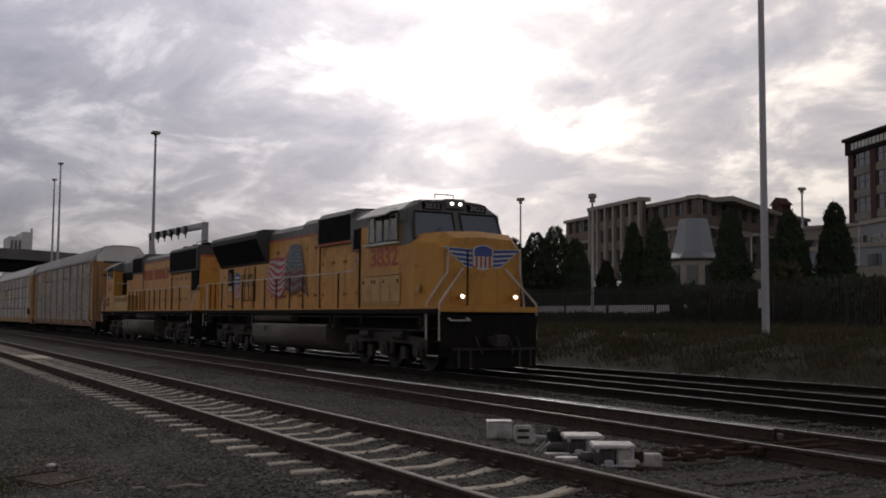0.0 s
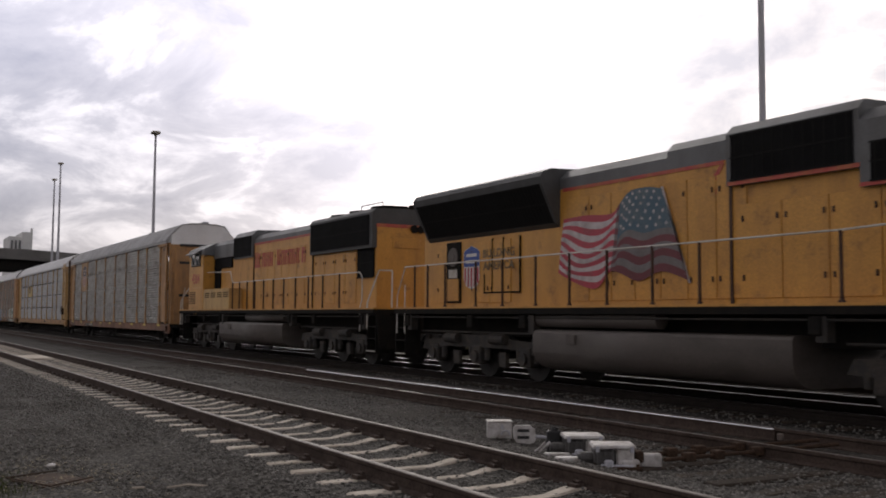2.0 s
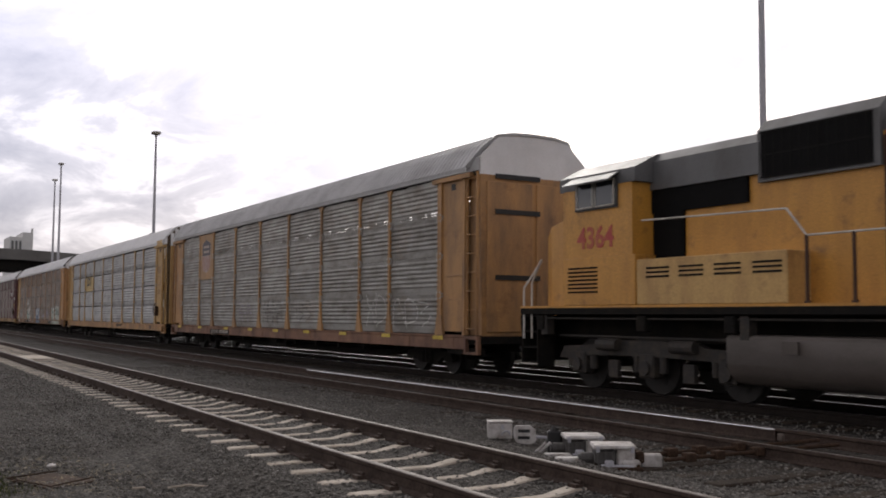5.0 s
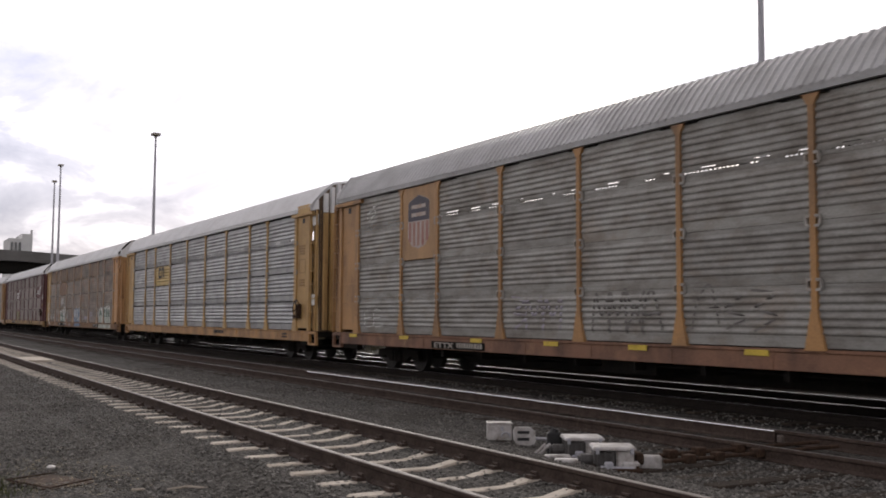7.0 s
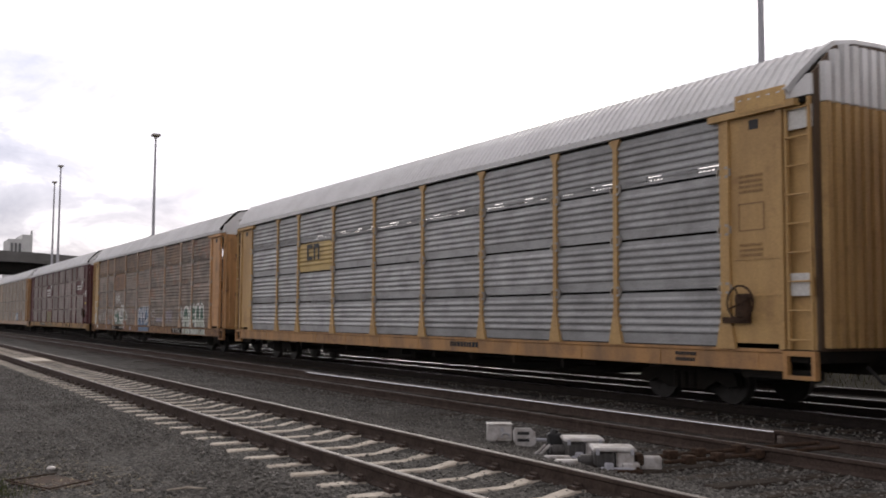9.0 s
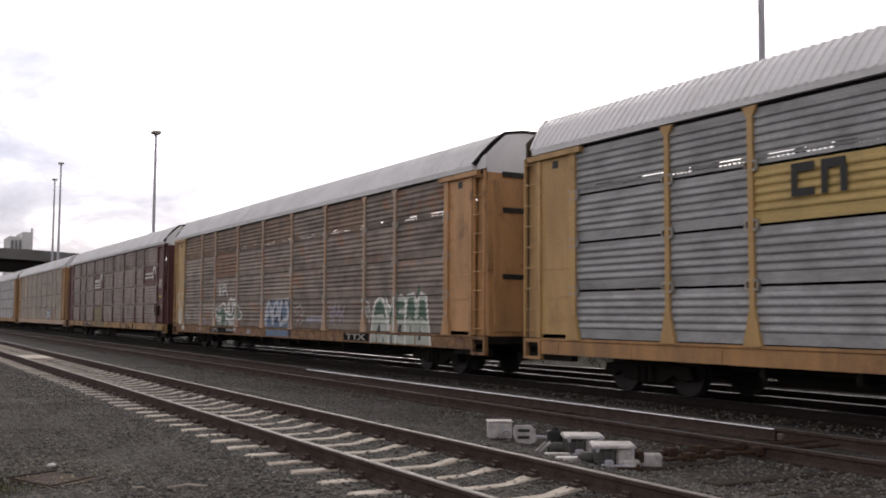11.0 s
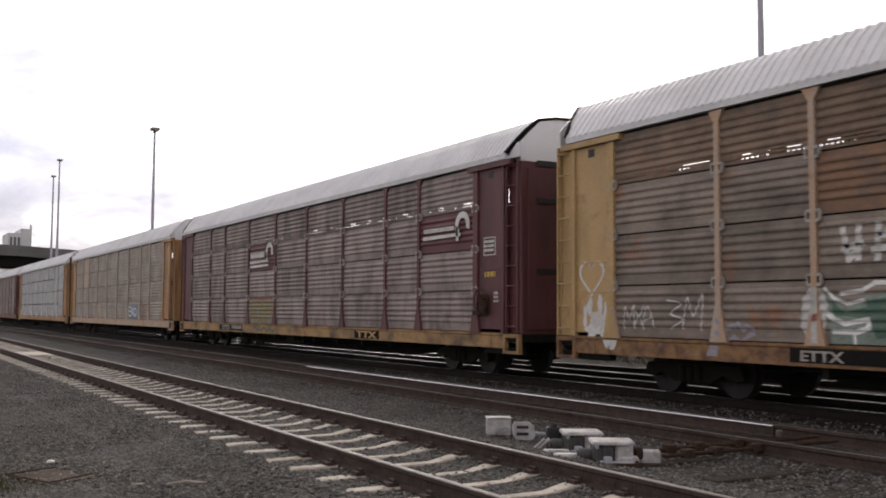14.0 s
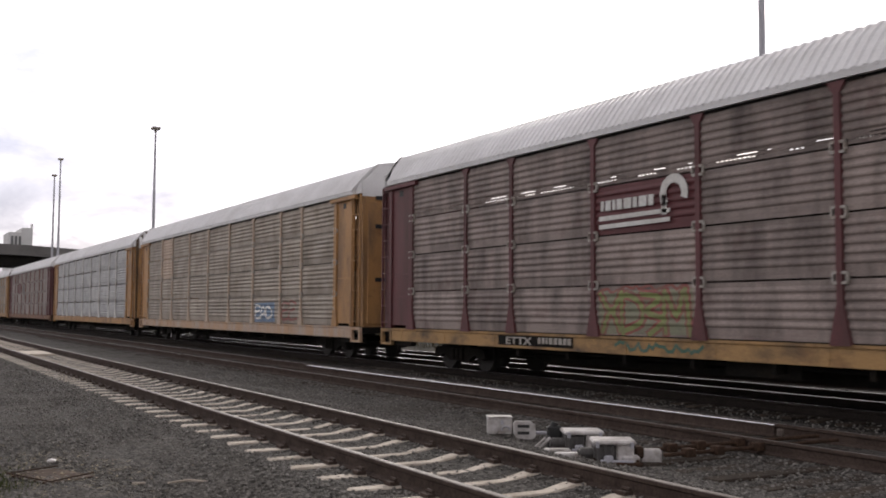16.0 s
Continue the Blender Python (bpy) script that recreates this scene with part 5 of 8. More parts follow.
    ns = part("nose", bm, Y, e)
    bm = bmesh.new()
    for a, b in ((-1.0, -0.45), (-0.4, 0.4), (0.45, 1.0)):
        box(bm, 10.01, 10.035, a, b, 1.78, 2.72, 0.006)
    part("nose_door", bm, Y, ns)
    bm = bmesh.new()
    box(bm, 10.012, 10.028, -0.05, 0.08, 3.28, 3.36)
    box(bm, 10.03, 10.05, -0.5, -0.46, 1.75, 3.2)
    part("nose_seam", bm, M["frame_dark"], ns)
    # winged emblem across the nose: pale-edged head, red stripes, striped wings
    zc = 3.02
    bm = bmesh.new()
    prism(bm, [(a, zc + b) for a, b in shield_shape(0.60, 0.68)], "x", 10.03, 10.045)
    em = part("emblem", bm, M["white_paint"], ns)
    bm = bmesh.new()
    prism(bm, [(a * 0.9, zc + max(b, 0.03) * 0.93) for a, b in shield_shape(0.60, 0.68)], "x", 10.045, 10.052)
    part("emblem_head", bm, M["blue_paint"], em)
    for k in range(4):
        y = -0.205 + 0.137 * k
        bm = bmesh.new()
        box(bm, 10.045, 10.052, y - 0.032, y + 0.032, zc - 0.27, zc + 0.02)
        part("emblem_stripe", bm, M["red_paint"], em)
    for s in (-1, 1):
        for k in range(4):
            y0, y1, z = s * 0.33, s * (1.19 - 0.17 * k), zc + 0.2 - 0.125 * k
            bm = bmesh.new()
            prism(bm, [(y0, z + 0.015), (y1 + s * 0.02, z + 0.055), (y1 - s * 0.08, z - 0.065), (y0, z - 0.11)], "x", 10.022, 10.035)
            f = part("wing_edge", bm, M["white_paint"], em)
            bm = bmesh.new()
            prism(bm, [(y0, z), (y1 - s * 0.03, z + 0.035), (y1 - s * 0.1, z - 0.035), (y0, z - 0.085)], "x", 10.035, 10.043)
            part("wing_stripe", bm, M["blue_paint"], f)
    # front platform, pilot, steps, lamps
    bm = bmesh.new()
    prism(bm, [(-1.5, 1.5), (1.5, 1.5), (1.45, 0.45), (0.4, 0.22), (-0.4, 0.22), (-1.45, 0.45)], "x", 10.3, 10.4)
    prism(bm, [(-1.25, 0.7), (1.25, 0.7), (1.3, 0.15), (-1.3, 0.15)], "x", 10.4, 10.62)
    part("pilot", bm, M["frame_dark"], e)
    bm = bmesh.new()
    for y in (-1.1, -0.75, 0.75, 1.1):
        box(bm, 10.62, 10.66, y - 0.03, y + 0.03, 0.17, 0.68)
    box(bm, 10.62, 10.68, -1.25, 1.25, 0.60, 0.66)
    part("plow_rib", bm, M["truck_steel"], e)
    bm = bmesh.new()
    pipe(bm, [(10.45, -1.3, 1.42), (10.62, -1.3, 1.36), (10.62, -0.75, 1.36), (10.45, -0.75, 1.42)], 0.022)
    part("cut_lever", bm, M["rail_pale"], e)
    bm = bmesh.new()
    box(bm, 10.0, 10.42, -1.5, 1.5, 1.58, 1.72)
    part("front_sill", bm, Y, e)
    for y in (-0.82, 0.82):
        bm = bmesh.new()
        rod(bm, (10.2, y, 1.98), (10.36, y, 1.98), 0.10, 14)
        d = part("ditch_light", bm, Y, e)
        bm = bmesh.new()
        rod(bm, (10.36, y, 1.98), (10.372, y, 1.98), 0.05, 14)
        part("lens", bm, M["lamp"], d)
    bm = bmesh.new()
    box(bm, 8.40, 8.62, -0.3, 0.3, 4.44, 4.72, 0.02)
    d = part("headlight", bm, M["hood_grey"], e)
    for y in (-0.13, 0.13):
        bm = bmesh.new()
        rod(bm, (8.62, y, 4.58), (8.632, y, 4.58), 0.05, 14)
        part("lens", bm, M["lamp"], d)
    for s in (-1, 1):
        bm = bmesh.new()
        box(bm, 8.40, 8.565, s * 0.72 - 0.3, s * 0.72 + 0.3, 4.38, 4.60, 0.01)
        nb = part("number_board", bm, M["grille"], e)
        lettering("digits", "3832", 0.15, M["dim_white"], nb, pose(8.57, s * 0.72, 4.42, 90, 0, 90), 0.48)
    bm = bmesh.new()
    pipe(bm, [(8.3, -0.5, 4.74), (8.3, -0.5, 4.86), (8.3, 0.1, 4.86), (8.3, 0.1, 4.76)], 0.018)
    part("antenna_bar", bm, M["rail_pale"], e)
    for s in (-1, 1):
        end_steps(e, s, -1.5)
        end_steps(e, s, 1.5)
    handrail(e, [-9.2, -8.5, -7.6, -6.15, -5.0, -3.7, -2.5, -1.3, 0.0, 1.2, 4.1], 1.68, 2.78, -1.52,
             [[(4.1, -1.52, 2.78), (5.25, -1.52, 2.82), (5.55, -1.4, 3.45)], [(-9.2, -1.52, 2.78), (-9.75, -1.52, 2.78), (-10.2, -1.52, 2.0), (-10.2, -1.52, 1.0)], [(-9.75, -1.52, 2.3), (-9.75, -1.52, 1.0)]])
    for s in (-1, 1):
        for pts in ([(10.12, s * 1.12, 3.25), (10.12, s * 1.14, 2.60), (9.72, s * 1.53, 1.80), (9.72, s * 1.53, 0.85)], [(10.10, s * 0.66, 2.72), (10.34, s * 1.50, 1.80), (10.34, s * 1.50, 0.85)]):
            bm = bmesh.new()
            pipe(bm, pts, 0.028)
            part("grab_rail", bm, M["rail_pale"], e)
        bm = bmesh.new()
        box(bm, 10.0, 10.13, s * 1.12 - 0.03, s * 1.12 + 0.03, 3.14, 3.20)
        part("rail_bracket", bm, Y, e)
    bm = bmesh.new()
    for x in (-9.3, -8.0, 2.2, 4.9):
        rod(bm, (x, -0.3, 4.6), (x, -0.3, 4.85), 0.03, 6)
    part("lifting_lug", bm, M["frame_dark"], e)
    return e


def trailing_locomotive(x0):
    """Six-axle diesel running hood first; its cab is at the rear of travel."""
    e = thing("trailing_locomotive", "yellow and grey diesel locomotive running long hood first", "locomotive", "train", at=pose(x0, Y_MAIN, 0))
    underbody(e, -4.3, 2.9, -1.2, 2.85)
    Y = M["yellow"]
    bm = bmesh.new()
    box(bm, -10.3, 10.3, -1.565, 1.565, 1.655, 1.70)
    part("walkway", bm, Y, e)
    bm = bmesh.new()
    prism(bm, chamfered(1.0, 1.68, 4.28, 0.02), "x", -6.6, 9.3)
    part("hood", bm, Y, e)
    for a, b, hw, z0, z1 in ((-1.6, 4.5, 1.0, 4.28, 4.62), (-3.95, -1.6, 1.08, 3.75, 4.82)):
        bm = bmesh.new()
        prism(bm, chamfered(hw, z0, z1, 0.2), "x", a, b)
        part("hood_roof", bm, M["hood_grey"], e)
    bm = bmesh.new()
    prism(bm, chamfered(1.16, 3.5, 4.68, 0.12), "x", 4.5, 9.32)
    rad = part("radiator_housing", bm, M["housing_dark"], e)
    grille("radiator_screen", e, 4.62, 9.12, 3.60, 4.48, -1.17, 34)
    bm = bmesh.new()
    box(bm, 9.30, 9.34, -1.0, 1.0, 1.70, 4.12, 0.01)
    part("hood_end", bm, Y, e)
    bm = bmesh.new()
    box(bm, 9.325, 9.35, -1.02, 1.02, 4.12, 4.22)
    part("red_stripe", bm, M["red_paint"], e)
    bm = bmesh.new()
    box(bm, -1.55, 4.45, -1.012, -1.0, 4.20, 4.28)
    part("red_stripe", bm, M["red_paint"], e)
    bm = bmesh.new()
    box(bm, 9.34, 9.365, -0.5, 0.45, 3.5, 3.82, 0.01)
    part("end_panel", bm, Y, e)
    grille("lower_screen", e, 8.05, 9.2, 2.62, 3.52, -1.03, 9)
    grille("brake_grid", e, -3.85, -1.72, 3.82, 4.58, -1.09, 12)
    for x in (4.9, 6.4, 8.0):
        bm = bmesh.new()
        rod(bm, (x + 0.3, 0, 4.66), (x + 0.3, 0, 4.84), 0.66, 22)
        part("radiator_fan", bm, M["frame_dark"], e)
    bm = bmesh.new()
    for dy in (-0.13, 0.0, 0.13):
        rod(bm, (2.6, dy, 4.68), (2.95, dy, 4.68), 0.03, 8, 0.08)
        rod(bm, (2.6, dy, 4.5), (2.6, dy, 4.7), 0.02, 6)
    part("horn", bm, M["frame_dark"], e)
    bm = bmesh.new()
    pipe(bm, [(7.6, -0.7, 4.66), (7.6, -0.7, 4.9), (9.1, -0.7, 4.9), (9.1, -0.7, 4.66)], 0.015)
    part("roof_guard", bm, M["frame_dark"], e)
    bm = bmesh.new()
    rod(bm, (9.15, 0.3, 4.66), (9.15, 0.3, 4.85), 0.12, 10)
    part("roof_cowl", bm, M["frame_dark"], e)
    for y in (-0.22, 0.02):
        bm = bmesh.new()
        rod(bm, (9.32, 0.45 + y, 4.10), (9.42, 0.45 + y, 4.10), 0.12, 14)
        part("rear_headlight", bm, M["frame_dark"], e)
    doors_on_hood(e, [(-1.45 + 0.74 * k, -0.71 + 0.74 * k) for k in range(8)], 1.85, 3.92, -1.0, 6)
    doors_on_hood(e, [(4.65 + 0.82 * k, 5.47 + 0.82 * k) for k in range(4)], 1.85, 3.45, -1.0, 7)
    for x in (-1.55, 4.45):
        bm = bmesh.new()
        box(bm, x - 0.02, x + 0.02, -1.04, -1.0, 1.7, 4.2)
        part("hood_seam", bm, M["post_rust"], e)
    # the railway's name as plain red block shapes of its size
    rng = random.Random(4)
    for k in range(13):
        if k == 5:
            continue
        x = -1.40 + 0.405 * k
        tall = 0.60 if k in (0, 6) else 0.54
        shape = rng.choice(((0, 1, 2), (0, 1, 3), (0, 2, 3), (0, 1, 4)))
        bm = bmesh.new()
        for j in shape:
            a, b, c, d = ((0.0, 0.115, 0.0, 1.0), (0.215, 0.33, 0.0, 1.0), (0.116, 0.214, 0.80, 1.0), (0.116, 0.214, 0.0, 0.2), (0.116, 0.214, 0.4, 0.6))[j]
            box(bm, x + a, x + b, -1.036, -1.024, 3.30 + c * tall, 3.30 + d * tall)
        part("name_block", bm, M["red_paint"], e)
    # cab at the rear of travel
    bm = bmesh.new()
    prism(bm, [(-1.55, 1.70), (-1.55, 4.3), (-1.0, 4.58), (0, 4.62), (1.0, 4.58), (1.55, 4.3), (1.55, 1.70)], "x", -8.75, -6.6)
    cab = part("cab", bm, Y, e)
    bm = bmesh.new()
    prism(bm, [(-1.565, 4.05), (-1.565, 4.32), (-1.0, 4.6), (0, 4.65), (1.0, 4.6), (1.565, 4.32), (1.565, 4.05)], "x", -8.85, -6.5)
    prism(bm, chamfered(1.1, 3.9, 4.62, 0.18), "x", -6.6, -3.9)
    part("cab_roof", bm, M["hood_grey"], cab)
    bm = bmesh.new()
    box(bm, -8.3, -7.0, -1.59, -1.55, 3.6, 4.2)
    part("window_frame", bm, M["housing_dark"], cab)
    for a, b in ((-8.22, -7.72), (-7.64, -7.08)):
        bm = bmesh.new()
        box(bm, a, b, -1.60, -1.588, 3.66, 4.14)
        sw = part("side_window", bm, M["glass"], cab)
        bm = bmesh.new()
        pipe(bm, [(a, -1.605, 3.65), (a, -1.605, 4.15), (b, -1.605, 4.15), (b, -1.605, 3.65), (a, -1.605, 3.65)], 0.018)
        part("sash", bm, M["rail_pale"], sw)
    bm = bmesh.new()
    prism(bm, [(-1.57, 4.26), (-1.57, 4.29), (-1.86, 4.12), (-1.86, 4.09)], "x", -8.4, -6.95)
    part("awning", bm, M["hood_grey"], cab, "dark folded awning")
    lettering("road_number", "4364", 0.42, M["red_paint"], cab, pose(-7.7, -1.556, 2.85, 90), 1.15, "faded red road number")
    # black boxes on the hood stand in for a shaded recess
    bm = bmesh.new()
    box(bm, -6.6, -4.2, -1.06, -1.0, 3.45, 4.1)
    box(bm, -6.55, -5.75, -1.06, -1.0, 1.75, 4.1)
    part("cab_doorway", bm, M["grille"], e, "black sheet for the shaded recess behind the cab")
    bm = bmesh.new()
    box(bm, -8.7, -6.5, -1.575, -1.0, 1.70, 2.66, 0.015)
    part("battery_box", bm, Y, e)
    bm = bmesh.new()
    box(bm, -6.48, -2.95, -1.56, -1.0, 1.70, 2.55, 0.015)
    part("battery_box", bm, M["pale_yellow"], e)
    bm = bmesh.new()
    for k in range(7):
        box(bm, -8.55, -7.6, -1.585, -1.575, 1.95 + 0.08 * k, 1.985 + 0.08 * k)
    for k in range(4):
        for j in range(3):
            box(bm, -6.2 + 0.85 * k, -5.6 + 0.85 * k, -1.57, -1.56, 2.2 + 0.08 * j, 2.235 + 0.08 * j)
    tagged(part("louvre", bm, M["frame_dark"], e), kind="stuff")
    bm = bmesh.new()
    loft(bm, [[(x, -hw, 1.70), (x, -hw, t), (x, hw, t), (x, hw, 1.70)] for x, hw, t in ((-8.7, 1.5, 3.5), (-9.5, 1.3, 3.4), (-9.9, 1.1, 3.2))])
    part("nose", bm, Y, e)
    for s in (-1, 1):
        end_steps(e, s, -1.5)
        end_steps(e, s, 1.5)
        bm = bmesh.new()
        prism(bm, [(-1.5, 1.5), (1.5, 1.5), (1.4, 0.5), (-1.4, 0.5)], "x", *sorted((s * 10.32, s * 10.4)))
        part("pilot", bm, M["frame_dark"], e)
    handrail(e, [-2.6, -1.75, -0.85, 0.05, 1.0, 2.0, 3.05, 4.15, 5.3, 6.5, 7.8], 1.68, 2.75, -1.52,
             [[(7.8, -1.52, 2.75), (9.25, -1.52, 2.75), (9.43, -1.52, 2.6), (9.43, -1.52, 1.95), (9.3, -1.52, 1.7), (9.3, -1.52, 1.0)], [(-2.6, -1.52, 2.75), (-3.0, -1.5, 3.2), (-6.5, -1.4, 3.3)]])
    bm = bmesh.new()
    pipe(bm, [(9.75, -1.5, 1.1), (9.75, -1.5, 1.85), (10.1, -1.3, 2.78), (10.15, -0.9, 2.78), (10.15, -0.9, 1.7)], 0.026)
    part("grab_rail", bm, M["rail_pale"], e)
    bm = bmesh.new()
    pipe(bm, [(10.15, 1.3, 1.7), (10.15, 1.3, 2.78), (10.15, 0.5, 2.78)], 0.026)
    part("grab_rail", bm, M["rail_pale"], e)
    bm = bmesh.new()
    pipe(bm, [(-9.95, -1.5, 1.0), (-9.95, -1.5, 2.2), (-9.6, -1.5, 2.7)], 0.026)
    part("grab_rail", bm, M["rail_pale"], e)
    bm = bmesh.new()
    pipe(bm, [(-10.25, -1.5, 1.0), (-10.25, -1.5, 2.1), (-10.0, -1.2, 2.7)], 0.026)
    part("grab_rail", bm, M["rail_pale"], e)
    return e


# ---- the train's run ----
LEAD, TRAIL, FIRST, PITCH_CAR = -32.05, -53.93, -79.55, 28.90
SLACK = (-0.10, 0.0, -0.12, -0.05)      # coupler slack, car by car


def run(t):
    """How far the train has gone after t seconds."""
    return 9.063 * t + 0.03334 * t ** 2 + 0.000612 * t ** 3 - 0.00001236 * t ** 4


TRAIN = []


def make_train():
    TRAIN.append((lead_locomotive(LEAD), LEAD))
    TRAIN.append((trailing_locomotive(TRAIL), TRAIL))
    for k, (style, label) in enumerate(zip(car_materials(), CAR_LABELS)):
        x = FIRST - PITCH_CAR * k + (SLACK[k] if k < len(SLACK) else 0.0)
        TRAIN.append((autorack(style, x, label), x))


def motions():
    ticks = [k / FPS for k in range(0, 16 * FPS + 1)]
    for ob, x in TRAIN:
        walk(ob, [(0.5 * k, pose(x + run(0.5 * k), Y_MAIN, 0)) for k in range(33)])
    for ob, r, x in WHEELS:
        walk(ob, [(t, pose(x, 0, r) @ Matrix.Rotation(run(t) / r, 4, "Y")) for t in ticks])
# ---- surroundings ----
def clump_mesh(name, cloud, mat, size, seed, squash=1.0):
    """Foliage: many small crossed leaf sprays, one at each point of the cloud."""
    rng = random.Random(seed)
    verts, faces = [], []
    for p in cloud:
        s = size * rng.uniform(0.6, 1.4)
        for _ in range(2):
            a, b = rng.uniform(0, math.tau), rng.uniform(-0.7, 0.9)
            u = Vector((math.cos(a), math.sin(a), 0)) * s
            v = Vector((-math.sin(a) * math.sin(b) * 0.6, math.cos(a) * math.sin(b) * 0.6, math.cos(b))) * s * squash
            q = Vector(p) + Vector([rng.uniform(-s, s) * 0.4 for _ in range(3)])
            n = len(verts)
            verts += [q - u * 0.5, q + v * 0.35 - u * 0.18, q + v, q + v * 0.45 + u * 0.25, q + u * 0.5]
            faces += [(n, n + 4, n + 3, n + 1), (n + 1, n + 3, n + 2)]
    me = bpy.data.meshes.new(name)
    me.from_pydata([tuple(v) for v in verts], [], faces)
    me.materials.append(mat)
    return me


def conifer(x, y, height, radius, seed, label="dark green conical evergreen tree behind the fence"):
    z0 = ground_z(y) - 0.05
    tree = thing("conifer_tree", label, "tree", "evergreens behind the fence", at=pose(x, y, z0))
    bm = bmesh.new()
    rod(bm, (0, 0, -0.2), (0, 0, height * 0.9), 0.13, 8, 0.03)
    rng = random.Random(seed)
    for k in range(14):
        a, z = rng.uniform(0, math.tau), height * rng.uniform(0.1, 0.8)
        r = radius * (1 - z / height) * 0.8
        rod(bm, (0, 0, z), (r * math.cos(a), r * math.sin(a), z + 0.35), 0.03, 5, 0.01)
    part("trunk", bm, M["bark"], tree)
    cloud = []
    for _ in range(8000):
        z = height * (1 - rng.random() ** 0.62) * 0.98 + 0.1
        f = max(0.02, 1 - z / height)
        lump = 1 + 0.22 * noise.noise((math.cos(z * 2.1) * 2 + seed, z * 1.3, seed * 3.7))
        r = radius * 1.06 * (f ** 0.52) * (0.45 + 0.55 * rng.random() ** 0.5) * lump
        a = rng.uniform(0, math.tau)
        lump2 = 1 + 0.25 * noise.noise((math.cos(a) * 1.7 + seed, math.sin(a) * 1.7, z * 1.1))
        cloud.append((r * lump2 * math.cos(a), r * lump2 * math.sin(a), z))
    part("crown", clump_mesh("crown", cloud, M["leaf"], 0.12, seed), None, tree)


def bare_tree(x, y, height, seed):
    z0 = ground_z(y)
    tree = thing("bare_tree", "leafless winter tree with fine twigs", "tree", "bare trees", at=pose(x, y, z0))
    bm = bmesh.new()
    rng = random.Random(seed)

    def grow(p, d, length, r, depth):
        q = p + d * length
        rod(bm, p, q, r, 5, r * 0.65)
        if depth == 0:
            return
        for _ in range(3):
            nd = (d + Vector((rng.uniform(-0.6, 0.6), rng.uniform(-0.6, 0.6), rng.uniform(-0.1, 0.45)))).normalized()
            grow(p + d * length * rng.uniform(0.6, 1.0), nd, length * rng.uniform(0.6, 0.8), r * 0.55, depth - 1)
    grow(Vector((0, 0, -0.1)), Vector((0, 0, 1)), height * 0.32, 0.13, 5)
    part("branches", bm, M["bark"], tree)


def make_hedge():
    rng = random.Random(11)
    cloud = []
    for _ in range(9000):
        x = rng.uniform(-75, -24)
        y = 39.5 + rng.uniform(-1.2, 1.2) - (x + 45) * 0.12
        top = 3.05 + 0.35 * noise.noise((x * 0.35, 2.0, 5.0)) + 0.2 * noise.noise((x * 1.7, 9.0, 5.0))
        cloud.append((x, y, 1.0 + (top - 1.0) * rng.random() ** 0.6))
    ob = new("hedge", clump_mesh("hedge", cloud, M["leaf"], 0.34, 12))
    tagged(ob, "dense dark evergreen hedge behind the fence", "hedge", kind="stuff")
    cloud = []
    for _ in range(6000):
        x = rng.uniform(-58, -31)
        top = 1.56 + 0.12 * noise.noise((x * 0.8, 3.0, 5.0))
        cloud.append((x, 30.6 + rng.uniform(-0.5, 0.5), 1.0 + (top - 1.0) * rng.random() ** 0.6))
    ob = new("ground_cover", clump_mesh("ground_cover", cloud, M["leaf"], 0.18, 13))
    tagged(ob, "low dark green ground cover before the pale wall", "hedge", kind="stuff")


def make_bank_grass():
    """Dry grass and weeds on the bank."""
    rng = random.Random(21)
    verts, faces = [], []
    for _ in range(100000):
        x, y = rng.uniform(-62, -8), 20.3 + 8.4 * rng.random() ** 0.8
        if noise.noise((x * 0.4, y * 0.5, 3.3)) < -0.62:
            continue
        z = ground_z(y) - 0.06
        h = rng.uniform(0.08, 0.30) * (1.5 if rng.random() < 0.06 else 1)
        a, lean = rng.uniform(0, math.tau), rng.uniform(0, 0.5) * h
        w = rng.uniform(0.012, 0.03)
        n = len(verts)
        dx, dy = math.cos(a) * w, math.sin(a) * w
        verts += [(x - dx, y - dy, z), (x + dx, y + dy, z), (x + math.cos(a + 1) * lean * 0.4, y + math.sin(a + 1) * lean * 0.4, z + h * 0.6), (x + math.cos(a + 1) * lean, y + math.sin(a + 1) * lean, z + h)]
        faces += [(n, n + 1, n + 2), (n + 2, n + 1, n + 3)]
    me = bpy.data.meshes.new("bank_grass")
    me.from_pydata(verts, [], faces)
    me.materials.append(M["dry_grass"])
    tagged(new("bank_grass", me), "dry brown grass and weeds on the bank", "grass", kind="stuff")


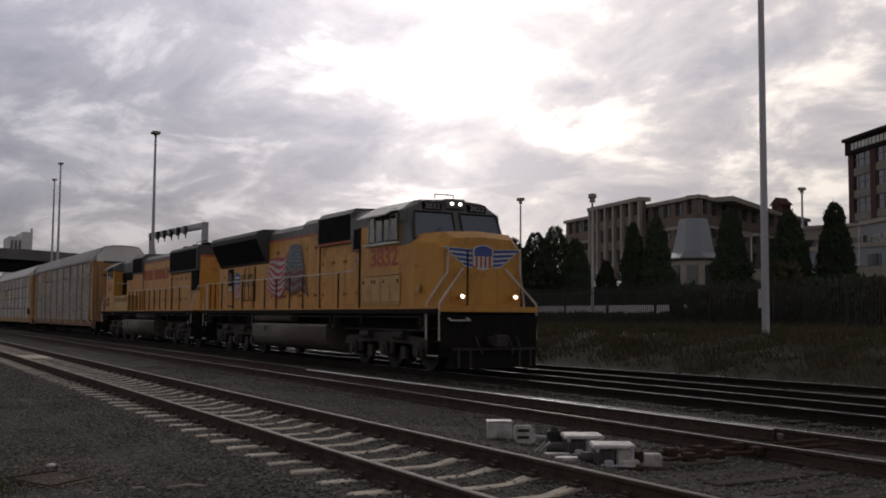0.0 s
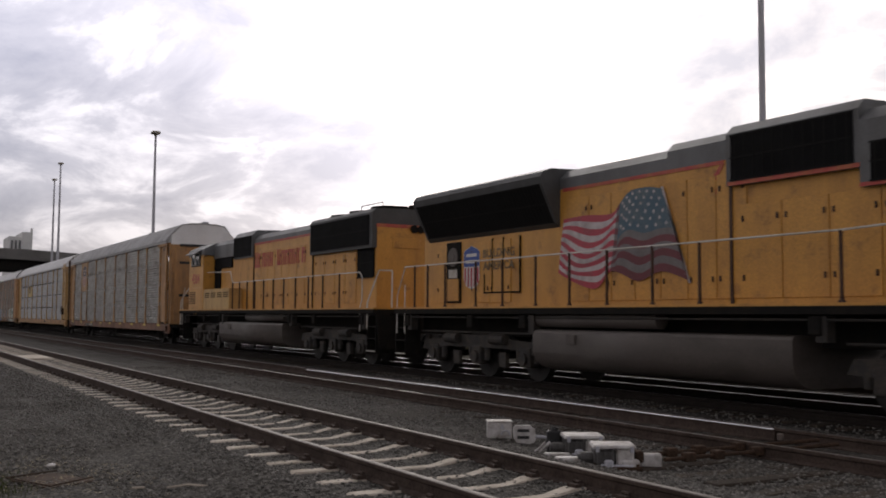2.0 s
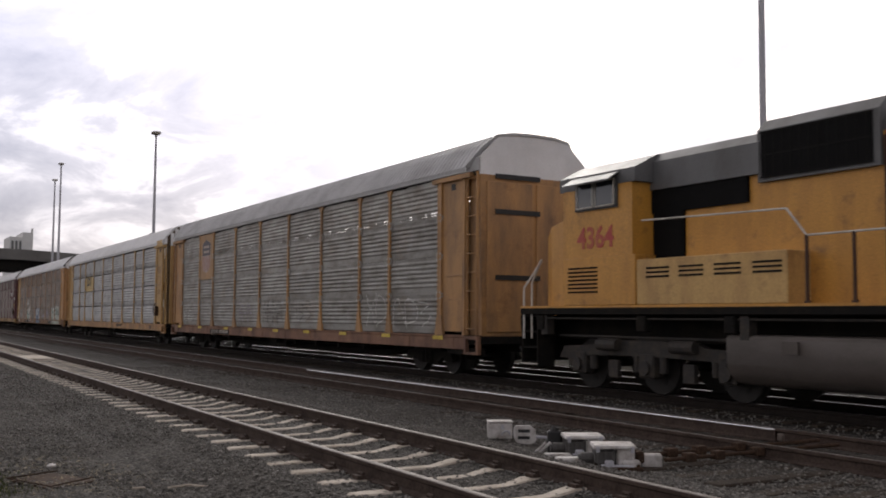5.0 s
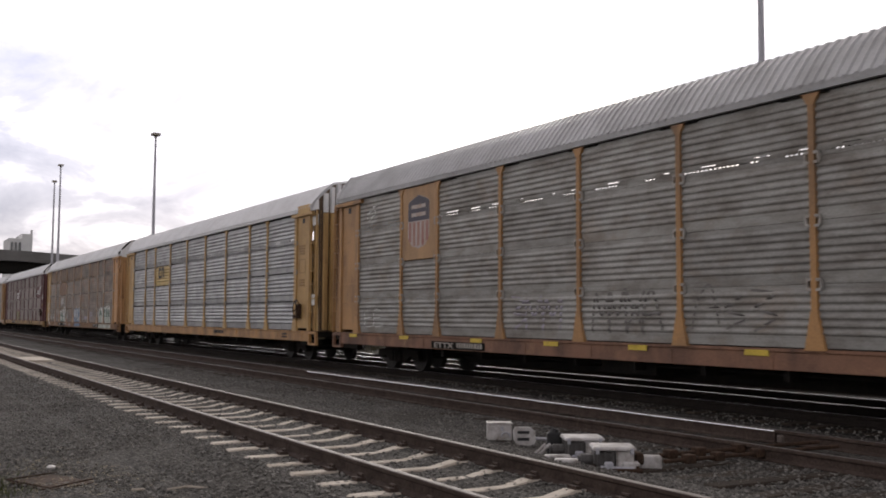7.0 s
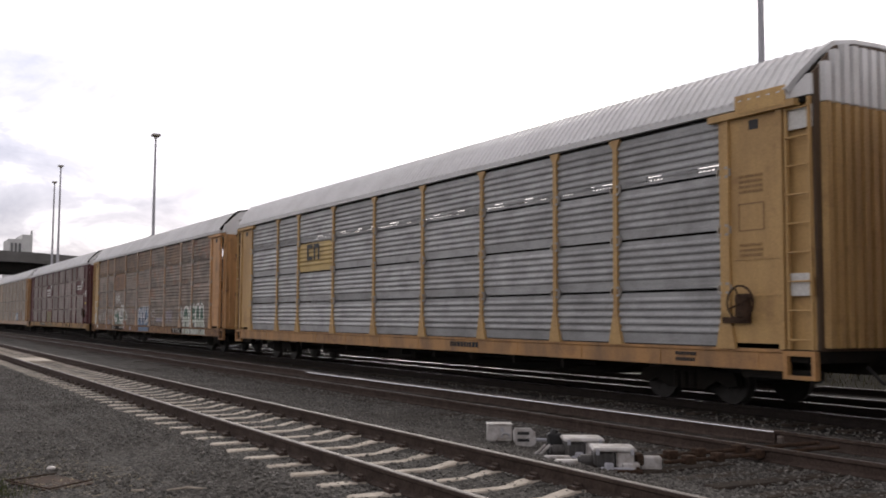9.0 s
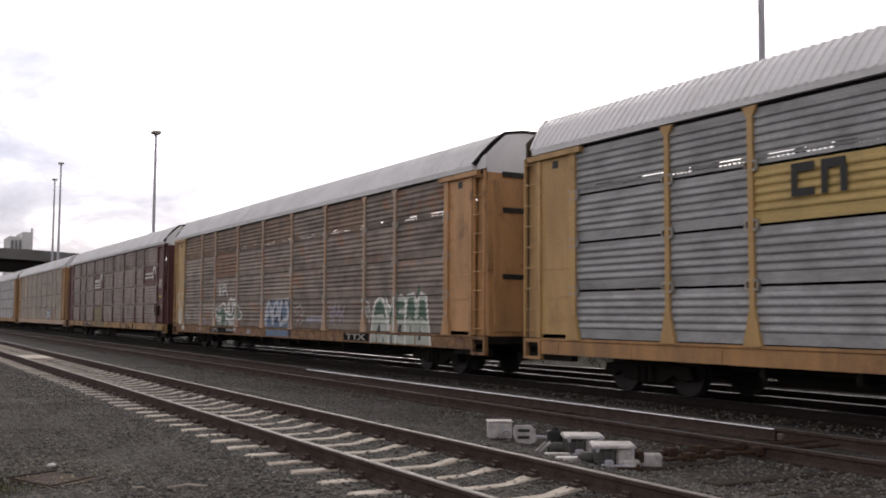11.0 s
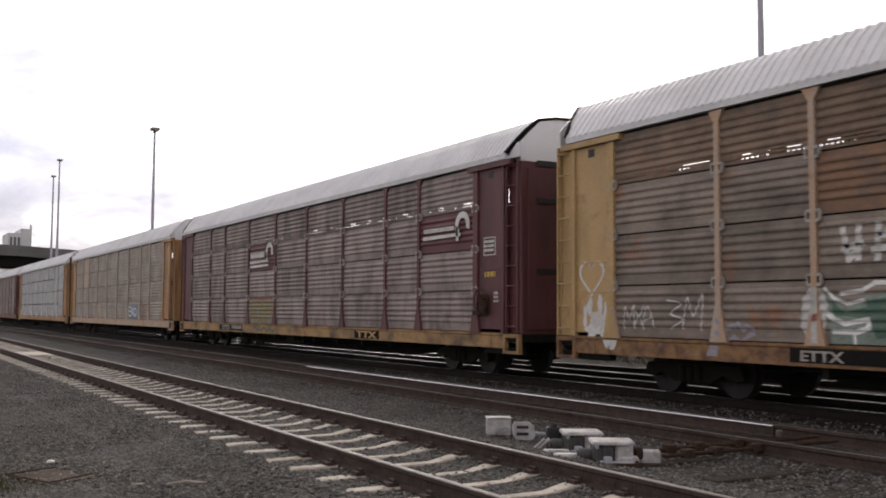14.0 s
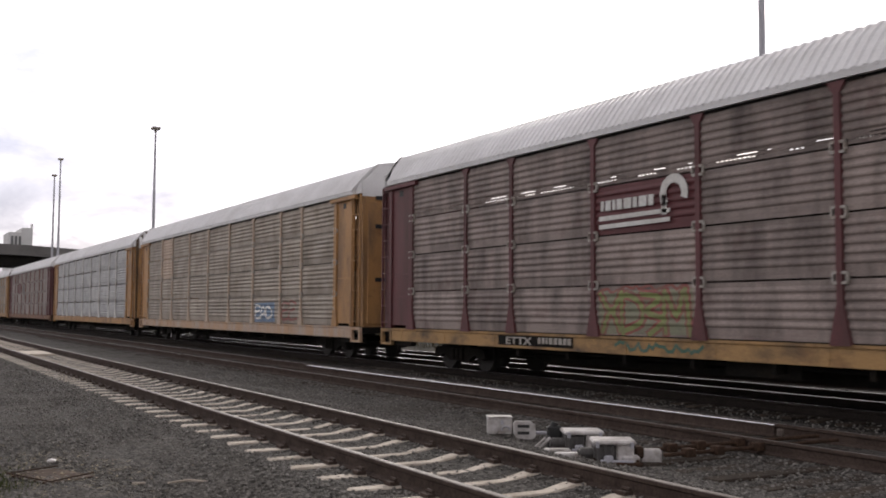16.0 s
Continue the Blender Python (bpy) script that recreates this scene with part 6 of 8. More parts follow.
def make_fence():
    y, z0 = 29.0, 1.08
    f = thing("iron_fence", "black iron picket fence along the bank top", "fence")
    bm = bmesh.new()
    box(bm, -0.018, 0.018, -0.012, 0.012, 0.0, 1.68)
    prism(bm, [(-0.018, 1.68), (0.018, 1.68), (0.0, 1.78)], "y", -0.01, 0.01)
    picket = finish("picket", bm, M["black_iron"])
    for k in range(290):
        part("picket", picket, None, f, at=pose(-46.0 + 0.135 * k, y, z0))
    rest = bmesh.new()
    for k in range(520):
        x = -46.0 - 0.135 * (k + 1)
        box(rest, x - 0.018, x + 0.018, y - 0.012, y + 0.012, z0, z0 + 1.75)
    tagged(part("far_pickets", rest, M["black_iron"], f), kind="stuff")
    bm = bmesh.new()
    box(bm, -0.042, 0.042, -0.042, 0.042, -0.1, 1.86, 0.008)
    box(bm, -0.055, 0.055, -0.055, 0.055, 1.86, 1.89, 0.01)
    post = finish("fence_post", bm, M["black_iron"])
    for k in range(34):
        part("fence_post", post, None, f, at=pose(-6.4 - 3.2 * k, y, z0))
    for z in (0.2, 1.5):
        bm = bmesh.new()
        box(bm, -112, -6.4, y - 0.025, y + 0.025, z0 + z, z0 + z + 0.045)
        part("fence_rail", bm, M["black_iron"], f)


def mast(name, x, y, z0, z1, r0, r1, head, label, group="lamp posts"):
    """Tapered steel lamp mast on a base flange with a lamp head on top."""
    t = thing(name, label, "street lamp", group, at=pose(x, y, z0))
    h = z1 - z0
    bm = bmesh.new()
    rod(bm, (0, 0, 0), (0, 0, h), r0, 12, r1)
    rod(bm, (0, 0, 0), (0, 0, 0.06), r0 * 1.9, 12)
    box(bm, -r0 * 1.3, r0 * 0.2, -r0 * 1.15, -r0 * 0.8, 0.9, 1.5)
    part("mast", bm, M["galv"], t)
    bm = bmesh.new()
    if head == "box":
        w = 0.17 if h < 7 else 0.24 if h < 12 else 0.36
        box(bm, -w, w, -w, w, h, h + 0.24, 0.05)
        box(bm, -0.1, 0.1, -0.1, 0.1, h - 0.2, h)
    elif head == "cluster":
        rod(bm, (0, 0, h), (0, 0, h + 0.35), 0.5, 12, 0.35)
        for k in range(4):
            a = k * math.tau / 4
            box(bm, math.cos(a) * 0.6 - 0.2, math.cos(a) * 0.6 + 0.2, math.sin(a) * 0.6 - 0.2, math.sin(a) * 0.6 + 0.2, h - 0.05, h + 0.2, 0.03)
    else:
        for s in (-1, 1):
            box(bm, s * 0.7 - 0.4, s * 0.7 + 0.4, -0.2, 0.2, h - 0.05, h + 0.12, 0.03)
        box(bm, -0.7, 0.7, -0.05, 0.05, h - 0.1, h)
    part("lamp_head", bm, M["pale_stone"] if head != "cluster" else M["galv"], t)
    return t


def facade(b, p, q, z0, z1, storeys, bays, mat, band, win_w=0.62, win_h=0.6, pier=False):
    """Wall from p to q with a band over each storey and recessed windows, each with frame, bars and sill."""
    p, q = Vector((*p, 0)), Vector((*q, 0))
    length = (q - p).length
    yaw = math.atan2(q.y - p.y, q.x - p.x)
    at = Matrix.Translation((p.x, p.y, z0)) @ Matrix.Rotation(yaw, 4, "Z")
    H = z1 - z0
    bm = bmesh.new()
    box(bm, 0, length, 0.35, 0.7, 0, H)
    part("wall", bm, mat, b, at=at)
    bw = length / bays
    for k in range(bays + 1):
        x = min(max(k * bw, bw * (1 - win_w) / 2), length - bw * (1 - win_w) / 2)
        bm = bmesh.new()
        box(bm, x - bw * (1 - win_w) / 2, x + bw * (1 - win_w) / 2, 0, 0.35, 0, H)
        part("pier", bm, mat, b, at=at)
    sh = H / storeys
    for s in range(storeys):
        bm = bmesh.new()
        box(bm, 0, length, -0.06 if not pier else 0.05, 0.35, s * sh, s * sh + sh * (1 - win_h))
        part("band", bm, band, b, at=at)
    g = bmesh.new()
    w, h = bw * win_w, sh * win_h
    box(g, -w / 2, w / 2, 0.26, 0.30, 0, h)
    glassm = finish("pane", g, M["glass"])
    g = bmesh.new()
    for x in (-w / 2 + 0.05, -w / 6, w / 6, w / 2 - 0.05):
        box(g, x - 0.05, x + 0.05, 0.2, 0.26, 0, h)
    for z in (0.05, h * 0.55, h - 0.05):
        box(g, -w / 2, w / 2, 0.2, 0.255, z - 0.05, z + 0.05)
    framem = finish("window_frame", g, M["hood_grey"])
    for s in range(storeys):
        for k in range(bays):
            m = at @ Matrix.Translation(((k + 0.5) * bw, 0, s * sh + sh * (1 - win_h)))
            wdw = part("window", framem, None, b, at=m)
            part("pane", glassm, None, wdw)


def make_buildings():
    b = thing("brick_office_building", "long dun brick building with pale stone cornice", "building")
    C, A, B2 = (-85.5, 84.2), (-119.6, 90.6), (-97.6, 118.0)
    z0, z1 = 4.5, 15.6
    facade(b, A, C, z0, z1, 4, 13, M["brown_brick"], M["brown_brick"])
    facade(b, C, B2, z0, z1, 4, 12, M["brown_brick"], M["brown_brick"])
    bm = bmesh.new()
    prism(bm, [(A[0] + 0.5, A[1] + 0.9), (C[0] - 1.1, C[1] + 0.9), (B2[0] - 1.0, B2[1] - 0.3), (-130, 125)], "z", z0, z1 - 0.2)
    part("core", bm, M["brown_brick"], b)
    bm = bmesh.new()
    for p, q in ((A, C), (C, B2)):
        p, q = Vector(p), Vector(q)
        d = (q - p).normalized(); n = Vector((d.y, -d.x))
        prism(bm, [tuple(p + n * 0.3 - d * 0.3), tuple(q + n * 0.3 + d * 0.3), tuple(q - n * 1.5), tuple(p - n * 1.5)], "z", z1 + 0.05, z1 + 0.5)
        prism(bm, [tuple(p + n * 0.2), tuple(q + n * 0.2), tuple(q - n * 1.0), tuple(p - n * 1.0)], "z", z1 - 3.3, z1 - 2.9)
    part("cornice", bm, M["pale_stone"], b)
    bm = bmesh.new()
    prism(bm, [(-88, 88), (-84.5, 89), (-96, 112), (-100, 110)], "z", z1, z1 + 0.6)
    part("roof", bm, M["pale_stone"], b)
    bm = bmesh.new()
    box(bm, -97.2, -95.4, 110, 111.8, z1, z1 + 1.9)
    prism(bm, [(-97.5, z1 + 1.9), (-95.1, z1 + 1.9), (-96.3, z1 + 3.0)], "y", 109.8, 112)
    part("roof_turret", bm, M["brick"], b)
    # columned entrance bay in pale stone
    e = thing("columned_wing", "pale stone wing with tall columns on brick building", "building")
    P, Q = Vector((-110.1, 87.9)), Vector((-96.7, 85.3))
    facade(e, P, Q, z0, 16.6, 4, 6, M["dun_brick"], M["dun_brick"], win_w=0.6)
    d = (Q - P).normalized(); n = Vector((d.y, -d.x))
    for k in range(7):
        c = P + d * (Q - P).length * k / 6
        bm = bmesh.new()
        prism(bm, [tuple(c + n * 0.4 - d * 0.27), tuple(c + n * 0.4 + d * 0.27), tuple(c + d * 0.27), tuple(c - d * 0.27)], "z", z0, 16.6)
        part("column", bm, M["pale_stone"], e)
    bm = bmesh.new()
    prism(bm, [tuple(P + n * 0.5 - d * 0.4), tuple(Q + n * 0.5 + d * 0.4), tuple(Q - n * 1.2 + d * 0.4), tuple(P - n * 1.2 - d * 0.4)], "z", 16.5, 17.0)
    part("entablature", bm, M["pale_stone"], e)
    # tall brick block
    t = thing("brick_tower_block", "tall dark red brick block with large windows", "building")
    p, q = (-97.4, 126.9), (-60.0, 110.5)
    facade(t, p, q, 6.0, 26.2, 6, 6, M["brick"], M["sill_stone"], win_w=0.78, win_h=0.66, pier=True)
    bm = bmesh.new()
    prism(bm, [p, q, (-50, 140), (-88, 156)], "z", 6.0, 28.2)
    for v in bm.verts:
        v.co.x += 0.3; v.co.y += 0.72
    part("core", bm, M["brick"], t)
    d = (Vector(q) - Vector(p)).normalized(); yaw = math.atan2(d.y, d.x)
    at = Matrix.Translation((p[0], p[1], 26.2)) @ Matrix.Rotation(yaw, 4, "Z")
    bm = bmesh.new()
    box(bm, -0.4, 40.5, -0.25, 0.6, 0, 2.0)
    box(bm, -0.7, 40.8, -0.6, 0.7, 2.0, 2.5)
    part("parapet", bm, M["frame_dark"], t, at=at)
    bm = bmesh.new()
    rng = random.Random(8)
    x = 1.6
    while x < 26:
        w = rng.uniform(0.5, 0.8)
        box(bm, x, x + w, -0.34, -0.25, 0.55, 1.5)
        x += w + 0.35
    part("sign_bars", bm, M["white_paint"], t, "row of pale unreadable sign letters", at=at)
    # pavilion with a steep grey roof
    v = thing("roof_pavilion", "pavilion with steep grey sheet-metal roof", "building")
    c = Vector((-71.5, 69.8))
    sq = lambda r, z: [(c.x + r * math.cos(a), c.y + r * math.sin(a), z) for a in [radians(20 + 45 * k) for k in range(8)]]
    bm = bmesh.new()
    loft(bm, [sq(1.45, 11.2), sq(2.1, 7.9), sq(2.9, 7.3), sq(2.8, 7.15)])
    part("roof", bm, M["grey_metal"], v)
    bm = bmesh.new()
    loft(bm, [sq(2.4, 7.05), sq(2.4, 4.0)])
    part("wall", bm, M["pale_stone"], v)
    for k in range(8):
        a = radians(42.5 + 45 * k)
        bm = bmesh.new()
        box(bm, -0.55, 0.55, -0.05, 0.05, 4.6, 6.6)
        part("window", bm, M["glass"], v, at=Matrix.Translation((c.x + 2.25 * math.cos(a), c.y + 2.25 * math.sin(a), 0)) @ Matrix.Rotation(a + math.pi / 2, 4, "Z"))
    bm = bmesh.new()
    prism(bm, [(-56, 31.9), (-31.6, 32.3), (-31.6, 32.6), (-56, 32.2)], "z", 1.0, 2.08)
    solid("low_wall", bm, M["far_white"], "low pale wall seen through the fence", kind="structure")
    # pale retaining wall and low buildings up the slope
    bm = bmesh.new()
    prism(bm, [(-44, 46.5), (-18, 56.0), (-18, 56.5), (-44, 47.0)], "z", 2.6, 4.5)
    solid("retaining_wall", bm, M["pale_stone"], "pale concrete retaining wall above the road", kind="structure")
    for nm, pts, za, zb, mt in (("low_pale_building", [(-66, 88), (-56, 84), (-50, 96), (-60, 100)], 5.6, 11.2, "grey_metal"), ("low_grey_building", [(-84, 100), (-68, 104), (-72, 116), (-86, 112)], 6, 12.6, "pale_stone"), ("long_low_building", [(-64, 74), (-46, 72), (-44, 80), (-62, 82)], 4.6, 7.6, "grey_metal")):
        lb = thing(nm, "low pale flat-roofed building up the slope", "building")
        bm = bmesh.new()
        prism(bm, pts, "z", za, zb)
        part("wall", bm, M[mt], lb)
        cx, cy = sum(p[0] for p in pts) / 4, sum(p[1] for p in pts) / 4
        bm = bmesh.new()
        prism(bm, [(cx + (p[0] - cx) * 1.04, cy + (p[1] - cy) * 1.04) for p in pts], "z", zb, zb + 0.4)
        part("roof", bm, M["pale_stone"], lb)
        p, q = Vector(pts[0]), Vector(pts[1])
        for k in range(6):
            c = p + (q - p) * (k + 0.5) / 6
            w = bmesh.new()
            box(w, -0.7, 0.7, -0.06, 0.1, za + (zb - za) * 0.45, za + (zb - za) * 0.8)
            part("window", w, M["glass"], lb, at=Matrix.Translation((c.x, c.y, 0)) @ Matrix.Rotation(math.atan2(q.y - p.y, q.x - p.x), 4, "Z"))
    g = thing("grey_block_building", "distant pale grey concrete building beyond the overpass", "building")
    bm = bmesh.new()
    box(bm, -312, -298.2, 32.3, 35.6, 8, 23.1)
    part("lower_block", bm, M["far_white"], g)
    bm = bmesh.new()
    box(bm, -312, -298.0, 35.6, 38.4, 8, 24.4)
    box(bm, -300, -298.4, 38.0, 38.4, 24.4, 25.6)
    part("upper_block", bm, M["far_white"], g)
    for k in range(3):
        bm = bmesh.new()
        box(bm, -298.2, -298.1, 32.8 + 1.0 * k, 33.4 + 1.0 * k, 19.6, 22.0)
        part("window", bm, M["glass"], g)


def make_overpass():
    o = thing("overpass", "grey concrete road overpass crossing the tracks", "bridge")
    xs = lambda y: -169.5 + 0.0006 * (y - 17) ** 2
    top = lambda y: 11.95 - 0.05 * max(0, y - 17) * 1.0 + 0.02 * min(0, y - 17)
    def strip(name, dx0, dx1, dz0, dz1, mat):
        bm = bmesh.new()
        ys = [-70 + 6 * k for k in range(24)]
        loft(bm, [[(xs(y) + dx0, y, top(y) + dz0), (xs(y) + dx1, y, top(y) + dz0), (xs(y) + dx1, y, top(y) + dz1), (xs(y) + dx0, y, top(y) + dz1)] for y in ys])
        part(name, bm, mat, o)
    strip("deck", -11, 0.3, -1.7, -1.2, M["bridge"])
    strip("parapet", 0.0, 0.3, -1.2, 0.0, M["bridge"])
    strip("parapet", -11, -10.7, -1.2, 0.0, M["bridge"])
    for dx in (-1.0, -4.0, -7.0, -10.0):
        strip("girder", dx - 0.5, dx + 0.3, -3.4, -1.7, M["frame_dark"])
    for y in (-18, 4.0, 33.0, 52.0):
        bm = bmesh.new()
        box(bm, xs(y) - 10.5, xs(y) - 0.2, y - 0.7, y + 0.7, top(y) - 4.3, top(y) - 3.4)
        for x in (-9, -5.4, -1.6):
            rod(bm, (xs(y) + x, y, -0.4), (xs(y) + x, y, top(y) - 4.3), 0.6, 14)
        part("pier", bm, M["bridge"], o)


def make_gantry():
    g = thing("signal_gantry", "grey steel signal gantry with dark signal heads", "signal gantry", at=pose(0, 0, 0))
    A, B = Vector((-97.2, 23.3, 9.4)), Vector((-83.0, 24.4, 9.4))
    for name, P, r in (("leg", A, 0.2), ("leg", B, 0.24)):
        bm = bmesh.new()
        box(bm, P.x - r, P.x + r, P.y - r, P.y + r, 0.6, 9.4, 0.03)
        part(name, bm, M["galv"], g)
    bm = bmesh.new()
    d = (B - A).normalized(); n = Vector((-d.y, d.x, 0)) * 0.3
    for za, zb in ((8.9, 9.35),):
        vs = []
        prism(bm, [tuple((A - n)[:2]), tuple((B - n)[:2]), tuple((B + n)[:2]), tuple((A + n)[:2])], "z", za, zb)
    part("beam", bm, M["galv"], g)
    for k in range(6):
        c = A.lerp(B, 0.1 + 0.13 * k)
        bm = bmesh.new()
        box(bm, c.x - 0.2, c.x + 0.2, c.y - 0.6, c.y - 0.32, 8.55, 9.3, 0.04)
        rod(bm, (c.x, c.y - 0.4, 8.25), (c.x, c.y - 0.4, 8.6), 0.06, 6)
        part("signal_head", bm, M["hood_grey"] if k == 5 else M["black_iron"], g)
    s = thing("diamond_sign", "grey diamond-shaped road sign on a post", "sign")
    c = Vector((-90.4, 21.9, 0))
    bm = bmesh.new()
    prism(bm, [(c.x, 7.9), (c.x + 0.85, 7.1), (c.x, 6.3), (c.x - 0.85, 7.1)], "y", c.y - 0.04, c.y)
    part("plate", bm, M["galv"], s)
    bm = bmesh.new()
    rod(bm, (c.x, c.y + 0.05, 0.2), (c.x, c.y + 0.05, 7.8), 0.06, 8)
    part("post", bm, M["galv"], s)


def parked_car(x, y, yaw, mat, label):
    z = ground_z(y) + 0.02
    c = thing("parked_car", label, "car", "parked cars", at=pose(x, y, z, 0, 0, yaw))
    bm = bmesh.new()
    loft(bm, [[(xx, yy, zz) for yy, zz in ((-0.85, 0.35), (-0.88, 0.75), (-0.7, h), (0.7, h), (0.88, 0.75), (0.85, 0.35))] for xx, h in ((-2.2, 0.85), (-1.9, 0.95), (1.2, 0.95), (2.1, 0.78), (2.25, 0.6))])
    part("body", bm, mat, c)
    bm = bmesh.new()
    loft(bm, [[(xx, yy, zz) for yy, zz in ((-0.78, 0.93), (-0.6, h), (0.6, h), (0.78, 0.93))] for xx, h in ((-1.9, 1.0), (-1.3, 1.42), (0.2, 1.45), (1.1, 0.97))])
    part("cabin", bm, M["glass"], c)
    for wx in (-1.35, 1.35):
        for wy in (-0.8, 0.8):
            bm = bmesh.new()
            rod(bm, (wx, wy - 0.1, 0.31), (wx, wy + 0.1, 0.31), 0.31, 14)
            part("wheel", bm, M["black_iron"], c)


def make_shrub(x, y, h, seed, mat="dry_grass", label="dry brownish shrub behind the fence"):
    rng = random.Random(seed)
    cloud = []
    for _ in range(500):
        a, r, z = rng.uniform(0, math.tau), h * 0.45 * rng.random() ** 0.5, h * rng.random()
        cloud.append((r * math.cos(a) * (1 - 0.5 * z / h), r * math.sin(a) * (1 - 0.5 * z / h), z))
    s = thing("shrub", label, "shrub", "shrubs behind the fence", at=pose(x, y, ground_z(y)))
    part("foliage", clump_mesh("foliage", cloud, M[mat], 0.2, seed), None, s)


def make_surroundings():
    make_fence(); make_bank_grass(); make_hedge(); make_overpass(); make_gantry(); make_buildings()
    for k, (x, y, h, r) in enumerate(((-48.2, 32.6, 4.9, 1.7), (-46.7, 33.2, 5.2, 1.7), (-50.2, 32.0, 4.5, 1.5), (-45.4, 33.6, 5.5, 1.6), (-44.3, 34.2, 4.7, 1.3), (-42.6, 37.0, 5.6, 0.95), (-41.6, 37.8, 5.9, 1.15), (-38.75, 40.6, 5.3, 1.25), (-36.5, 42.6, 4.4, 1.25), (-34.7, 44.0, 4.55, 1.15), (-44.0, 36.2, 3.4, 0.9))):
        conifer(x, y, h, r, 40 + k)
    bare_tree(-47.8, 35.0, 6.4, 5); bare_tree(-50.5, 34.5, 6.0, 6); bare_tree(-53, 36, 6.2, 7)
    mast("tall_lamp_mast", -22.05, 24.6, 0.9, 26.0, 0.125, 0.065, "cluster", "tall tapered grey steel lighting mast beside the fence", "high masts")
    mast("high_mast", -87.5, 21.1, 0.2, 17.4, 0.20, 0.09, "box", "tall grey steel lighting mast by the tracks", "high masts")
    mast("high_mast", -148.3, 22.5, 0.2, 22.8, 0.24, 0.10, "box", "tall grey steel lighting mast by the tracks", "high masts")
    mast("high_mast", -158.3, 23.2, 0.2, 21.7, 0.22, 0.10, "box", "tall grey steel lighting mast by the tracks", "high masts")
    mast("lamp_post", -39.0, 31.2, 1.0, 7.45, 0.075, 0.05, "box", "slim pale lamp post just behind the fence")
    mast("lamp_post", -51.3, 61.4, 3.7, 11.3, 0.12, 0.07, "box", "slim grey lamp post with a boxy head")
    mast("lamp_post", -61.8, 42.5, 2.8, 10.3, 0.10, 0.06, "box", "slim grey lamp post with a boxy head")
    for x, y, z in ((-60.9, 66.3, 8.7), (-54.2, 71.8, 9.4), (-52.8, 72.9, 8.3)):
        mast("car_park_lamp", x, y, ground_z(y), z, 0.08, 0.06, "twin", "pale double-armed car-park lamp post")
    parked_car(-58.5, 47.5, 25, M["white_paint"], "white parked car beyond the hedge")
    parked_car(-44.4, 60.6, 30, M["white_paint"], "white parked car on the slope")
    parked_car(-50.5, 56.0, 28, M["hood_grey"], "grey parked car on the slope")
    make_shrub(-26.1, 30.3, 2.4, 3); make_shrub(-30.5, 30.6, 1.5, 4); make_shrub(-22.6, 31.0, 1.7, 5)
    for k in range(12):
        make_shrub(-31.6 + 0.8 * k, 29.9 + 0.25 * (k % 3), 0.8 + 0.3 * (k % 4 == 1), 60 + k, "leaf", "low dark green shrub at the foot of the fence")
# ---- trackside things ----
def switch_machine(x, y, yaw, label):
    """Cast switch machine: foot plate, ribbed body, overhanging domed lid, motor drum and flange bolts."""
    t = thing("switch_machine", label, "switch machine", "switch machines", at=pose(x, y, -0.235, 0, 0, yaw))
    bm = bmesh.new()
    box(bm, -0.30, 0.30, -0.26, 0.26, 0.0, 0.05, 0.01)
    for sx in (-0.25, 0.25):
        for sy in (-0.21, 0.21):
            rod(bm, (sx, sy, 0.05), (sx, sy, 0.075), 0.022, 6)
    part("foot_plate", bm, M["rust"], t)
    bm = bmesh.new()
    box(bm, 0.02, 0.22, -0.18, 0.18, 0.05, 0.24, 0.02)
    part("body", bm, M["box_white"], t)
    bm = bmesh.new()
    box(bm, -0.22, 0.02, -0.17, 0.17, 0.05, 0.235, 0.03)
    for k in range(3):
        box(bm, -0.19 + 0.08 * k, -0.165 + 0.08 * k, -0.19, 0.19, 0.06, 0.22)
    part("gear_case", bm, M["gear_grey"], t, "dark grey ribbed gear case")
    bm = bmesh.new()
    box(bm, -0.12, -0.02, -0.26, -0.19, 0.02, 0.12, 0.015)
    rod(bm, (-0.16, -0.23, 0.06), (0.2, -0.23, 0.05), 0.018, 8)
    part("connector", bm, M["galv"], t)
    bm = bmesh.new()
    loft(bm, [[(-w, -d, z), (w, -d, z), (w, d, z), (-w, d, z)] for w, d, z in ((0.235, 0.20, 0.238), (0.24, 0.205, 0.255), (0.225, 0.19, 0.278), (0.12, 0.10, 0.285))])
    part("lid", bm, M["box_white"], t, "pale overhanging lid")
    bm = bmesh.new()
    rod(bm, (-0.22, 0.0, 0.11), (-0.36, 0.0, 0.11), 0.07, 14)
    rod(bm, (-0.36, 0.0, 0.11), (-0.39, 0.0, 0.11), 0.05, 12)
    part("motor_drum", bm, M["gear_grey"], t)
    for sx in (-0.19, 0.19):
        bm = bmesh.new()
        box(bm, sx - 0.02, sx + 0.02, -0.215, -0.195, 0.20, 0.265, 0.004)
        part("lid_clasp", bm, M["galv"], t)
    bm = bmesh.new()
    box(bm, 0.24, 0.34, -0.10, 0.10, 0.07, 0.20, 0.02)
    rod(bm, (0.29, 0.12, 0.13), (0.29, 0.34, 0.13), 0.022, 8)
    part("throw_arm", bm, M["rust"], t)


